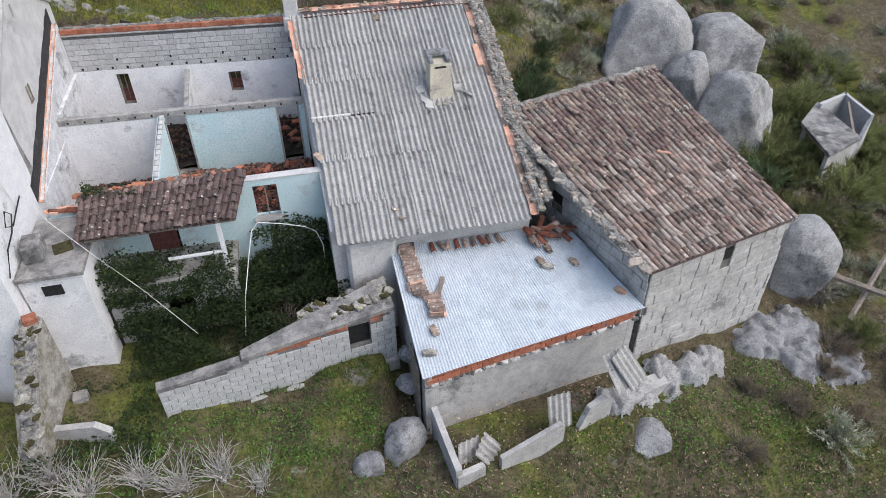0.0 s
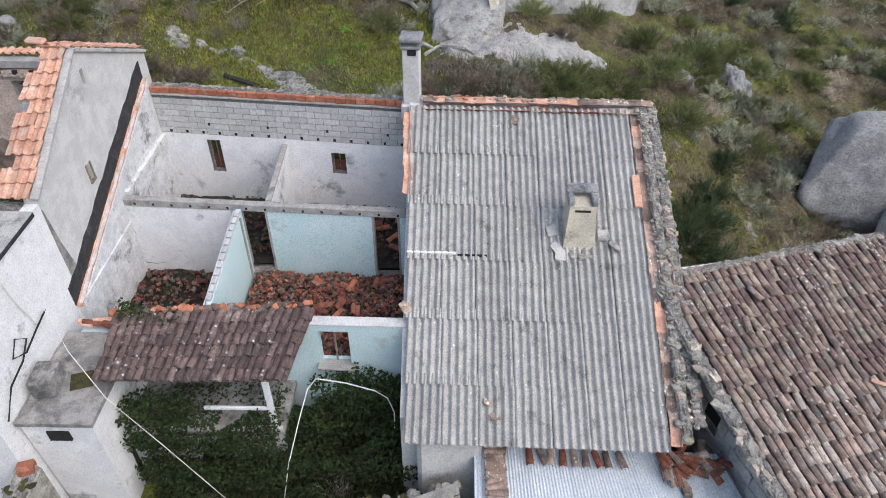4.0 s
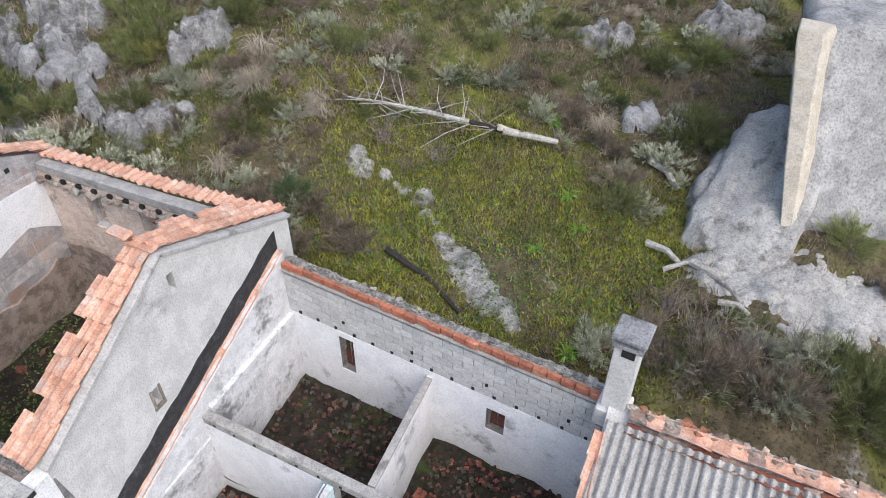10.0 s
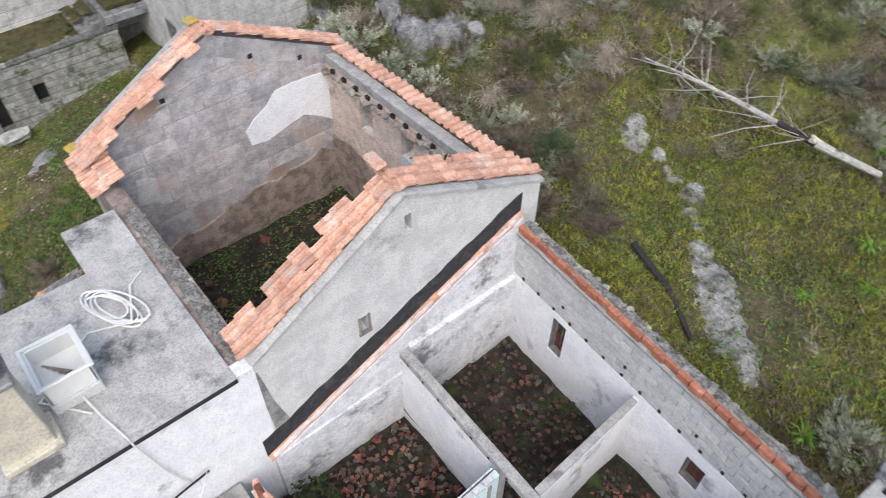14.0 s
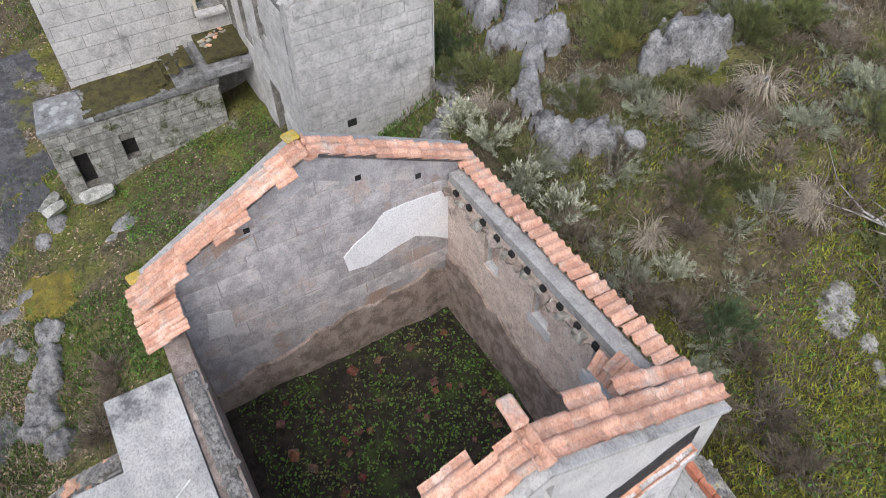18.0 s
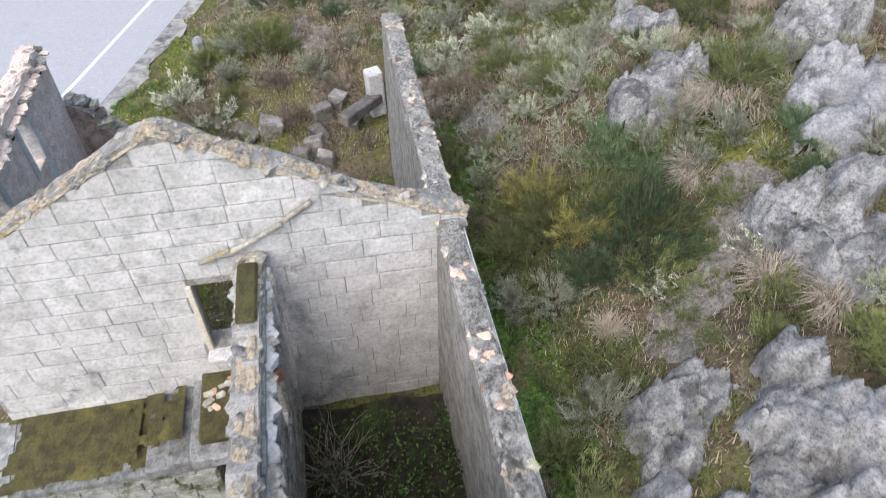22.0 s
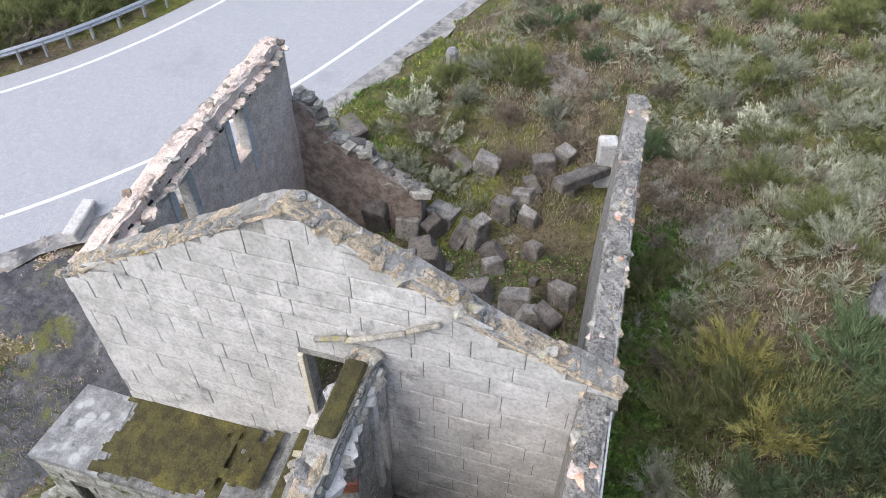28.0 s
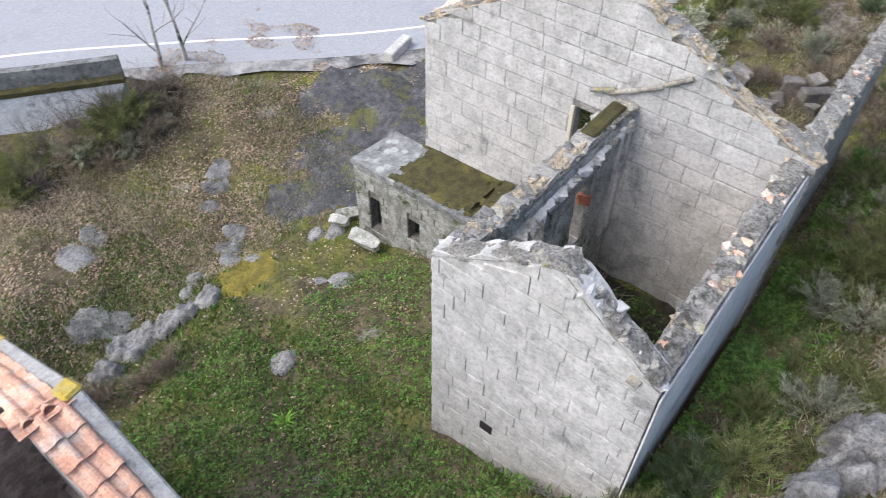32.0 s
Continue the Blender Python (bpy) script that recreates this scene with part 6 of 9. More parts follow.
for s0, s1, z0, z1 in ((0, 2.36, -1.35, -1.2), (2.36, 6.88, -1.05, -0.62)):
    a, b = GP + gd * s0 - gn * 0.06, GP + gd * s1 - gn * 0.06
    c, d = b + gn * (0.32 if s0 == 0 else 1.1), a + gn * (0.3 if s0 == 0 else 0.35)
    part("coping", slab_between(bmesh.new(), [(a.x, a.y, z0 + 0.03), (b.x, b.y, z1 + 0.03), (c.x, c.y, z1 + (0.03 if s0 == 0 else 0.3)), (d.x, d.y, z0 + 0.03)], 0.12), M["concrete"], yard, "sloping mossy concrete coping")
# near-black plate behind the hole, its colour replacing the shade beyond
part("opening", add_box(bmesh.new(), ((GP + gd * 5.78 + gn * 0.17).x, (GP + gd * 5.78 + gn * 0.17).y, -1.42), (0.68, 0.04, 0.9), math.degrees(math.atan2(gd.y, gd.x))), M["dark"], yard)
part("plinth", add_box(bmesh.new(), ((GP + gd * 4.6 - gn * 0.12).x, (GP + gd * 4.6 - gn * 0.12).y, -2.95), (4.6, 0.16, 0.5), math.degrees(math.atan2(gd.y, gd.x)), bevel=0.02), M["render_grey"], yard)
pa, pb = GP + gd * 4.2 + gn * 0.2, GP + gd * 6.9 + gn * 0.2
rubble_top(yard, pa, pb, [(0, -0.82), (2.7, -0.4)], 0.95, 60, ("rubble", "rubble", "rock_pale", "moss"), 0.26, 113, "loose_stone", crust=None)
part("rendered_pier", add_box(bmesh.new(), (9.5, -2.0, -1.2), (1.5, 1.6, 3.8), 5, bevel=0.1), M["render_pale"], house_b, "pale rendered pier")

# ruined walls at the yard's near corner
corner = thing("ruined_corner_wall", (0, -5.2, -3), "ruined mortared stone wall with a mossy top", "wall")
cw = wall("wall", (0.5, -3.65), (0.15, -6.2), -3.6, [(0, 0.4), (0.6, 0.2), (1.4, -0.6), (2.0, -1.3), (2.5, -2.0)], -0.6, M["rough_render"], corner, (), "pale rendered stone wall")
rubble_top(cw, (0.5, -3.65), (0.15, -6.2), [(0, 0.42), (0.6, 0.22), (1.4, -0.58), (2.0, -1.28), (2.5, -1.98)], -0.55, 34, ("rubble", "rock_pale", "rubble", "moss"), 0.28, 114)
wall("low_wall", (0.0, -5.4), (1.75, -5.75), -3.6, [(0, -2.2), (1.4, -2.0), (1.8, -2.3)], 0.2, M["render_grey"], corner)
part("pillar", add_box(bmesh.new(), (0.75, -4.3, -2.55), (0.4, 0.35, 0.9), 8, bevel=0.03), M["concrete"], corner)
part("brick_stub", add_box(bmesh.new(), (0.2, -3.7, 0.45), (0.35, 0.3, 0.2), 20, bevel=0.02), M["brick"], corner)

# ---- the roofless granite house by the road ----
house_f = thing("granite_ruin", (-18.6, 4.8, 1.2), "roofless granite house with ragged wall tops", "ruin")
F_PROF = [(0, 6.12), (1.2, 6.85), (2.5, 7.6), (4.5, 8.78), (5.5, 8.2), (7.0, 7.42), (7.15, 7.2), (9.2, 6.42)]
F_DOOR = [(4.2, 4.98, 3.72, 5.5)]
gable_f = wall("wall", (-18.6, 0.2), (-18.6, 9.4), -0.6, ragged(F_PROF, 9.2, 0.05, 0.35, 121), 0.42, M["bed"], house_f, F_DOOR, "weathered granite gable wall")
courses(gable_f, (-18.6, 0.2), (-18.6, 9.38), 1.2, [(s, z - 0.06) for s, z in F_PROF], "granite", 0.43, 0.8, 0.026, F_DOOR, 0.015, 122)
rubble_top(gable_f, (-18.58, 0.2), (-18.58, 9.4), [(s, z - 0.02) for s, z in F_PROF], 0.4, 180, ("crust_cream", "crust_cream", "crust", "crust_cream", "rubble"), 0.2, 123, crust="crust_cream", amp=0.09)
for k, (y, z) in enumerate(((5.05, 6.2), (5.5, 6.35), (6.0, 6.62), (6.55, 7.0))):
    part("ledge", add_box(bmesh.new(), (-18.52, y, z), (0.1, 0.62, 0.1), 0, 22 + 4 * k, 0, bevel=0.03), M["rubble"], gable_f)
part("door_jamb", add_box(bmesh.new(), (-18.6, 4.42, 4.6), (0.12, 0.1, 1.8), bevel=0.01), M["cream"], gable_f, "pale door jamb")
T_PROF = [(0, 6.42), (0.7, 6.8), (1.9, 7.55), (2.2, 7.6), (2.9, 7.1), (3.9, 6.4)]
gable_t = wall("wall", (-12.5, 5.4), (-12.5, 9.35), 0, ragged(T_PROF, 3.95, 0.07, 0.3, 124), 0.42, M["granite"], house_f, (), "weathered granite end wall")
courses(gable_t, (-12.5, 5.4), (-12.5, 9.35), 0.9, [(s, z - 0.1) for s, z in T_PROF], "granite", 0.36, 0.62, 0.03, [(1.2, 1.45, 2.4, 2.65)], 0.014, 125)
# near-black box coloured as the shaded vent hole
part("vent", add_box(bmesh.new(), (-12.5, 6.72, 2.55), (0.06, 0.28, 0.22), bevel=0.01), M["dark"], gable_t)
rubble_top(gable_t, (-12.5, 5.4), (-12.5, 9.35), T_PROF, 0.42, 46, ("crust", "rubble", "granite"), 0.22, 126, amp=0.08)
L_OPEN = [(1.55, 2.45, 0.5, 2.75), (2.0, 2.5, 4.2, 5.6), (3.6, 4.2, 3.4, 5.1), (5.0, 5.6, 3.2, 5.6)]
wall_l = wall("wall", (-12.9, 5.4), (-18.6, 5.4), 0, ragged([(0, 6.42), (2, 6.2), (5.7, 6.15)], 5.7, 0.07, 0.3, 127), -0.4, M["bed"], house_f, L_OPEN, "eroded mortared stone wall with openings")
courses(wall_l, (-18.6, 5.4), (-12.9, 5.4), 0.9, 6.1, "granite", 0.4, 0.7, 0.03, [(5.7 - b, 5.7 - a, c, d) for a, b, c, d in L_OPEN], 0.016, 128)
courses(wall_l, (-12.9, 5.8), (-18.5, 5.8), 1.5, 6.05, "granite_mossy", 0.36, 0.58, 0.05, L_OPEN, 0.03, 228)
rubble_top(wall_l, (-18.5, 5.42), (-12.8, 5.42), [(0, 6.15), (3.7, 6.2), (5.7, 6.42)], 0.38, 80, ("crust_cream", "crust", "rubble", "rock_pale"), 0.22, 129, crust="crust_cream")
rubble_top(wall_l, (-12.9, 5.86), (-18.4, 5.86), 5.8, 0.06, 26, ("rubble", "granite"), 0.3, 130, crust=None)
part("moss", add_box(bmesh.new(), (-17.6, 5.6, 6.22), (1.3, 0.34, 0.1), 0, 0, 0, bevel=0.04), M["moss"], wall_l, "moss on the wall top")
for x in (-18.0, -18.35):
    part("door_jamb", add_box(bmesh.new(), (x, 5.85, 4.4), (0.16, 0.14, 3.0), bevel=0.01), M["granite"], wall_l)
piece("brick", shared("brick_b", "brick", block_piece), pose(-17.2, 5.7, 4.55, 0, 0, 20) @ Matrix.Diagonal((0.35, 0.3, 0.25, 1)), wall_l, "stray orange brick")
W_PROF = [(0, 6.38), (6, 6.3), (13.8, 6.3)]
wall_w = wall("wall", (-12.5, 9.35), (-26.3, 9.18), 0, ragged(W_PROF, 13.8, 0.05, 0.35, 131), 0.42, M["mortar"], house_f, (), "long mortared stone wall with tile bits along its top")
courses(wall_w, (-18.15, 9.28), (-12.9, 9.345), 1.5, 6.2, "granite", 0.3, 0.6, 0.045, (), 0.03, 231)
courses(wall_w, (-26.2, 9.18), (-18.7, 9.275), 2.6, 6.2, "rubble", 0.3, 0.58, 0.045, (), 0.03, 232)
part("outer_render", wall_mesh((-12.48, 9.37), (-18.8, 9.3), 0.5, 6.2, -0.03), M["render_pale"], wall_w, "smooth pale render")
rubble_top(wall_w, (-12.5, 9.36), (-26.3, 9.2), W_PROF, 0.44, 190, ("rubble", "crust", "crust", "pink", "crust_cream", "crust", "rubble", "tile_old", "crust", "tile_new"), 0.19, 132)
P_PROF = [(0, 6.15), (3.5, 6.35), (7.4, 6.3), (7.6, 5.6)]
P_OPEN = [(2.2, 2.95, 2.9, 5.95), (4.45, 5.35, 4.65, 5.92)]
wall_p = wall("wall", (-18.9, 0.2), (-26.4, 0.2), 0, ragged(P_PROF, 7.5, 0.07, 0.3, 133), -0.38, M["pink"], house_f, P_OPEN, "pinkish earth-mortared wall with two windows")
rubble_top(wall_p, (-18.9, 0.2), (-26.4, 0.2), P_PROF, -0.36, 110, ("pink", "pink", "rubble", "tile_old"), 0.2, 134, crust="pink")
part("inner_plaster", wall_mesh((-19.05, 0.583), (-26.3, 0.583), 2.4, ragged([(0, 5.72), (3.5, 5.85), (7.3, 5.85)], 7.25, 0.03, 0.25, 138), -0.022, [(a - 0.15, b - 0.15, c, d) for a, b, c, d in P_OPEN]), M["pink"], wall_p, "rough pinkish lime plaster")
rubble_top(wall_p, (-19.0, 0.62), (-26.3, 0.62), [(0, 5.98), (7.4, 6.12)], -0.08, 30, ("pink", "pink", "rubble"), 0.24, 135, "wall_stone", crust=None)
for x, z0, z1 in ((-21.16, 2.8, 5.95), (-21.79, 2.8, 5.95), (-23.41, 4.6, 5.95), (-24.19, 4.0, 5.95)):
    part("jamb", add_box(bmesh.new(), (x, 0.49, (z0 + z1) / 2), (0.2, 0.3, z1 - z0), bevel=0.015), M["granite"], wall_p, "dressed granite jamb")
# joist sockets are near-black boxes, shade put into the colour
for k in range(11):
    part("joist_socket", add_box(bmesh.new(), (-19.3 - 0.65 * k, 0.59, 5.93 + 0.02 * (k % 3)), (0.13, 0.05, 0.22), 0, 0, 5), M["dark"], wall_p)
wall_end = wall("wall", (-26.3, 0.6), (-26.3, 4.0), 0, ragged([(0, 4.6), (0.5, 4.4), (0.9, 3.5), (1.9, 3.3), (2.4, 2.5), (3.4, 2.2)], 3.4, 0.08, 0.3, 136), 0.5, M["earth_wall"], house_f, (), "broken dark stone end wall")
rubble_top(wall_end, (-26.3, 0.6), (-26.3, 4.0), [(0, 4.6), (0.5, 4.4), (0.9, 3.5), (1.9, 3.3), (2.4, 2.5), (3.4, 2.2)], 0.5, 30, ("dark_stone", "rubble"), 0.4, 137)
floor_patch("floor", (-18.2, -12.9, 5.8, 8.95), 1.6, 0.25, "soil", 12, "dark overgrown floor of the roofless room")

# the low annex with its mossy steps
def broken_block_s():
    return rough_stone(77, 2)


annex = thing("stone_annex", (-17.8, 1.6, -0.6), "low granite annex with a mossy stepped roof", "annex")
A_OPEN = [(0.52, 0.92, -0.1, 1.12), (1.95, 2.35, 0.4, 1.12)]
aw = wall("wall", (-17.0, -1.05), (-17.0, 4.2), -1.2, 2.12, 0.35, M["joint_stone"], annex, A_OPEN, "mossy granite front wall")
courses(aw, (-17.0, -1.05), (-17.0, 4.2), -0.9, 2.05, "granite_mossy", 0.25, 0.56, 0.05, A_OPEN, 0.02, 141)
aw2 = wall("wall", (-18.6, -0.85), (-17.0, -1.05), -1.2, 2.12, 0.3, M["joint_stone"], annex)
courses(aw2, (-18.6, -0.85), (-17.0, -1.05), -0.9, 2.05, "granite_mossy", 0.25, 0.56, 0.05, (), 0.02, 142)
# near-black plugs inside the cut openings paint the dark of the unlit interior
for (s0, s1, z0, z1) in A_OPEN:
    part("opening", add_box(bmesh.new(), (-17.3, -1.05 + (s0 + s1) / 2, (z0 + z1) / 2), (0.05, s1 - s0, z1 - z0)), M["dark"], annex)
part("roof_slab", slab_between(bmesh.new(), [(-16.93, -1.12, 2.2), (-16.93, 0.45, 2.22), (-18.6, 0.25, 2.25), (-18.65, -0.95, 2.22)], 0.14), M["lichen_pale"], annex, "slab covered in pale lichen rings")
part("roof_slab", slab_between(bmesh.new(), [(-16.92, 0.47, 2.22), (-16.92, 4.25, 2.3), (-18.6, 4.25, 2.4), (-18.6, 0.27, 2.26)], 0.14), M["lichened"], annex, "grey slab")


def moss_sheet(x0, x1, y0, y1, level, seed):
    """A thin cushion of moss with a ragged edge that lies on a roof."""
    st = 0.05
    verts, index, faces = [], {}, []
    for j in range(int((y1 - y0) / st) + 1):
        for i in range(int((x1 - x0) / st) + 1):
            x, y = x0 + st * i, y0 + st * j
            edge = min((x1 - x) * 1.1, (y - y0) * 0.8, 0.5)
            k = edge + 0.24 * noise.noise((x * 1.7, y * 1.7, seed)) + 0.16 * noise.noise((x * 5, y * 5, seed)) + 0.1 * noise.noise((x * 13, y * 13, seed))
            if k > 0.08:
                index[i, j] = len(verts)
                verts.append((x, y, level(x, y) + 0.008 + min(0.035, 0.12 * (k - 0.08)) + 0.012 * noise.noise((x * 9, y * 9, seed))))
    for (i, j), a in index.items():
        if (i + 1, j) in index and (i, j + 1) in index and (i + 1, j + 1) in index:
            faces.append((a, index[i + 1, j], index[i + 1, j + 1], index[i, j + 1]))
    return mesh_from("moss", verts, faces)


place("moss", moss_sheet(-18.58, -16.95, 0.15, 3.1, lambda x, y: 2.22 + 0.105 * (-16.92 - x) / 1.68 + 0.021 * (y - 0.45) + 0.004, 5), M["moss"], annex, "dark olive moss cushion", shade=True)
for k in range(3):
    step = part("step", add_box(bmesh.new(), (-17.75, 2.95 + 0.45 * k + 0.6, 2.33 + 0.15 * k), (1.65, 1.2, 0.2), 0, 0, 3, bevel=0.025), M["lichened"], annex, "worn granite step")
    place("moss", moss_sheet(-18.5, -17.05 - 0.12 * k, 2.3 + 0.45 * k, 2.82 + 0.45 * k, lambda x, y: 2.432 + 0.15 * k, 8 + k), M["moss"], step, shade=True)
part("landing", add_box(bmesh.new(), (-17.85, 4.75, 2.83), (1.5, 1.4, 0.18), 0, 0, 3, bevel=0.03), M["moss"], annex, "mossy landing slab")
part("lintel", add_box(bmesh.new(), (-17.0, 4.65, 2.5), (0.35, 1.6, 0.3), 0, 0, 0, bevel=0.03), M["rock"], annex, "lichened stone lintel")
part("door_sill", add_box(bmesh.new(), (-18.55, 4.8, 3.6), (0.5, 0.9, 0.14), bevel=0.02), M["granite"], annex)
rubble_top(annex, (-17.6, 4.3), (-18.3, 5.2), 2.95, 0.5, 12, ("rubble", "tile_new"), 0.14, 143, "loose_stone", crust=None)
for k, (x, y, z, s, rz) in enumerate(((-16.5, -0.35, -0.1, 0.85, 5), (-17.25, -1.75, -0.45, 0.7, 50), (-16.75, -1.65, -0.3, 0.6, 15))):
    tagged(piece_top("fallen_slab", shared("block_s", "granite_mossy", broken_block_s), pose(x, y, z, 8 * k, 25, rz) @ Matrix.Diagonal((s * 0.5, s * 1.2, s * 0.35, 1))), "fallen pale granite slab beside the annex", "stone")

# fallen blocks inside the ruin
def broken_block():
    bm = bmesh.new()
    bmesh.ops.create_cube(bm, size=1.0)
    r = random.Random(len(BLOCKS))
    for p in bm.verts:
        p.co += Vector((r.uniform(-0.13, 0.08), r.uniform(-0.13, 0.08), r.uniform(-0.12, 0.08)))
    bmesh.ops.bevel(bm, geom=bm.edges[:], offset=0.07, segments=1, affect="EDGES")
    me = bpy.data.meshes.new("block")
    bm.to_mesh(me)
    bm.free()
    return me


STONES = [  # x, y, length, height
    (-30.12, 0.51, 0.88, 0.91), (-27.38, 2.47, 0.71, 0.71), (-26.27, 2.72, 0.68, 1.28), (-26.19, 3.68, 0.73, 0.67), (-26.38, 4.4, 0.61, 0.84), (-26.87, 4.48, 0.93, 0.51), (-26.31, 5.13, 0.6, 0.83), (-26.34, 5.6, 0.66, 0.99),
    (-25.78, 6.15, 0.59, 0.65), (-25.24, 6.32, 0.52, 0.63), (-25.64, 4.22, 0.71, 0.57), (-25.05, 3.97, 0.64, 0.72), (-25.03, 4.7, 0.58, 0.96), (-24.35, 4.98, 0.62, 0.62), (-24.14, 6.1, 0.83, 0.61), (-23.82, 7.18, 0.76, 0.74),
    (-28.82, 4.42, 0.67, 0.73), (-28.86, 5.28, 0.8, 0.55), (-29.22, 6.9, 0.67, 0.73), (-29.65, 7.45, 0.61, 0.56), (-28.34, 6.72, 0.64, 0.53), (-27.9, 6.54, 0.63, 0.38), (-27.29, 6.11, 0.68, 0.77), (-27.15, 6.88, 0.55, 0.68),
    (-25.85, 7.23, 0.47, 0.64), (-24.29, 8.26, 0.6, 0.68), (-23.52, 7.99, 0.64, 0.66), (-23.28, 6.27, 0.48, 0.44), (-23.22, 6.88, 0.48, 0.51), (-23.49, 7.57, 0.53, 0.66), (-28.35, 7.79, 0.45, 0.35), (-27.2, 3.5, 0.64, 0.44),
]
heap_rnd = random.Random(321)
for k, (x, y, w, h) in enumerate(STONES):
    key = ("dark_stone", "fallen", "dark_stone", "fallen")[k % 4]
    z = ground_at(x, y)
    tagged(piece_top("fallen_block", shared("block_f%d" % (k % 7), key, broken_block), pose(x, y, z + h * 0.32, heap_rnd.gauss(0, 12), heap_rnd.gauss(0, 14), 80 + heap_rnd.gauss(0, 28)) @ Matrix.Diagonal((w, 0.62 * w, h, 1))), "fallen dressed granite block lying in the overgrown ruin", "stone block", "fallen blocks in the ruin")
for k in range(26):
    x, y, sz = heap_rnd.uniform(-26.0, -22.8), heap_rnd.uniform(3.0, 8.2), heap_rnd.uniform(0.18, 0.36)
    tagged(piece_top("fallen_stone", shared("block_f%d" % (k % 7), "dark_stone", broken_block), pose(x, y, ground_at(x, y) + sz * 0.2, heap_rnd.gauss(0, 15), heap_rnd.gauss(0, 15), heap_rnd.uniform(0, 360)) @ Matrix.Diagonal((sz * 1.3, sz * 0.9, sz * 0.7, 1))), "small fallen stone among the blocks", "stone", "small stones in the ruin")
tagged(part("stone_lintel", add_box(bmesh.new(), (-27.9, 8.1, 2.55), (0.4, 1.9, 0.35), 50, -6, 0, bevel=0.04), M["dark_stone"]), "long stone lintel leaning on the wall end", "stone beam")
tagged(part("standing_stone", add_box(bmesh.new(), (-28.6, 8.6, 2.6), (0.45, 0.5, 1.6), 12, 3, 2, bevel=0.05), M["granite"]), "upright granite post by the wall end", "stone post")

small_roof = thing("white_outhouse", (16, 2.6, -1), "low white outhouse roof between two houses", "outhouse")
part("roof", slab_between(bmesh.new(), [(15.25, 1.3, 1.5), (17.3, 1.9, 1.5), (17.2, 2.8, 1.5), (15.1, 2.3, 1.5)], 0.1), M["white"], small_roof)
part("wall", add_prism(bmesh.new(), [(15.3, 1.4), (17.2, 1.95), (17.1, 2.7), (15.2, 2.2)], -1.5, 1.4), M["render_grey"], small_roof)

# ---- rocks ----
def crag(q, seed):
    """Broken relief for rock: blocks of uneven height, cracks between them, and grain."""
    o = Vector((seed * 2.3, seed * 0.7, seed * 1.1))
    d, c = noise.voronoi(q + o + 0.35 * noise.noise_vector(q * 1.3 + o))
    h = 0.7 * noise.noise(c[0] * 3.1) + min(0.1, d[1] - d[0]) * 4.0
    ridge = 1 - 2 * abs(noise.noise(q * 1.7 + o))
    return h + 0.2 * ridge + 0.3 * noise.noise(q * 2.6 + o) + 0.26 * noise.noise(q * 6.1 + o) + 0.15 * noise.noise(q * 14 + o)


def boulder(name, c, size, seed, mat_key, rz=0.0, sub=4, rough=0.14, cuts=5, label="", tilt=0.0, group=""):
    bm = bmesh.new()
    bmesh.ops.create_icosphere(bm, subdivisions=sub, radius=1.0)
    rnd = random.Random(seed)
    planes = [(Vector((rnd.gauss(0, 1), rnd.gauss(0, 1), rnd.gauss(0, 0.7))).normalized(), rnd.uniform(0.62, 0.9)) for _ in range(cuts)]
    for p in bm.verts:
        d = p.co.normalized()
        r = 1.0
        for n, k in planes:
            t = d.dot(n)
            if t > 0.05:
                r = min(r, k / t)
        p.co = d * r * (1 + rough * crag(d * 1.5, seed))
    me = bpy.data.meshes.new("boulder")
    bm.to_mesh(me)
    bm.free()
    ob = place(name, me, M[mat_key], shade=True)
    ob.matrix_basis = pose(*c, tilt, 0, rz) @ Matrix.Diagonal((size[0] / 2, size[1] / 2, size[2] / 2, 1))
    return tagged(ob, label, "rock", group)


def rock_bed(name, blobs, seed, mat_key, label, group="", rise=0.35, step=0.09, blocks=1.2, lift=0.0):
    """Bare rock standing out of the slope where round patches (x, y, radius) overlap, with a ragged edge that dips into the soil."""
    x0, x1 = min(x - r for x, y, r in blobs) - 0.4, max(x + r for x, y, r in blobs) + 0.4
    y0, y1 = min(y - r for x, y, r in blobs) - 0.4, max(y + r for x, y, r in blobs) + 0.4
    nx_, ny_ = int((x1 - x0) / step) + 2, int((y1 - y0) / step) + 2
    gx_, gy_ = np.meshgrid(x0 + step * np.arange(nx_), y0 + step * np.arange(ny_))
    e = np.max([1 - np.hypot(gx_ - x, gy_ - y) / r for x, y, r in blobs], axis=0)
    base = (height(gx_.ravel(), gy_.ravel()) + bumpy(gx_.ravel(), gy_.ravel())).reshape(gx_.shape)
    verts, index, faces = [], {}, []
    for j in range(ny_):
        for i in range(nx_):
            x, y = gx_[j, i], gy_[j, i]
            k = e[j, i] + 0.42 * noise.noise((x * 1.3, y * 1.3, seed)) + 0.3 * noise.noise((x * 3.4, y * 3.4, seed)) + 0.16 * noise.noise((x * 8.0, y * 8.0, seed))
            if k < -0.12:
                continue
            h = crag(Vector((x * blocks, y * blocks, seed * 0.37)), seed)
            z = base[j, i] + lift + rise * (min(1.0, k * 3.0) * 0.55 + 0.55 * h * min(1, max(0.25, k * 3))) - 0.03
            index[i, j] = len(verts)
            verts.append((x, y, z))
    for (i, j), a in index.items():
        if (i + 1, j) in index and (i, j + 1) in index and (i + 1, j + 1) in index:
            faces.append((a, index[i + 1, j], index[i + 1, j + 1], index[i, j + 1]))
    return tagged(place(name, mesh_from(name, verts, faces), M[mat_key], shade=True), label, "rock", group)


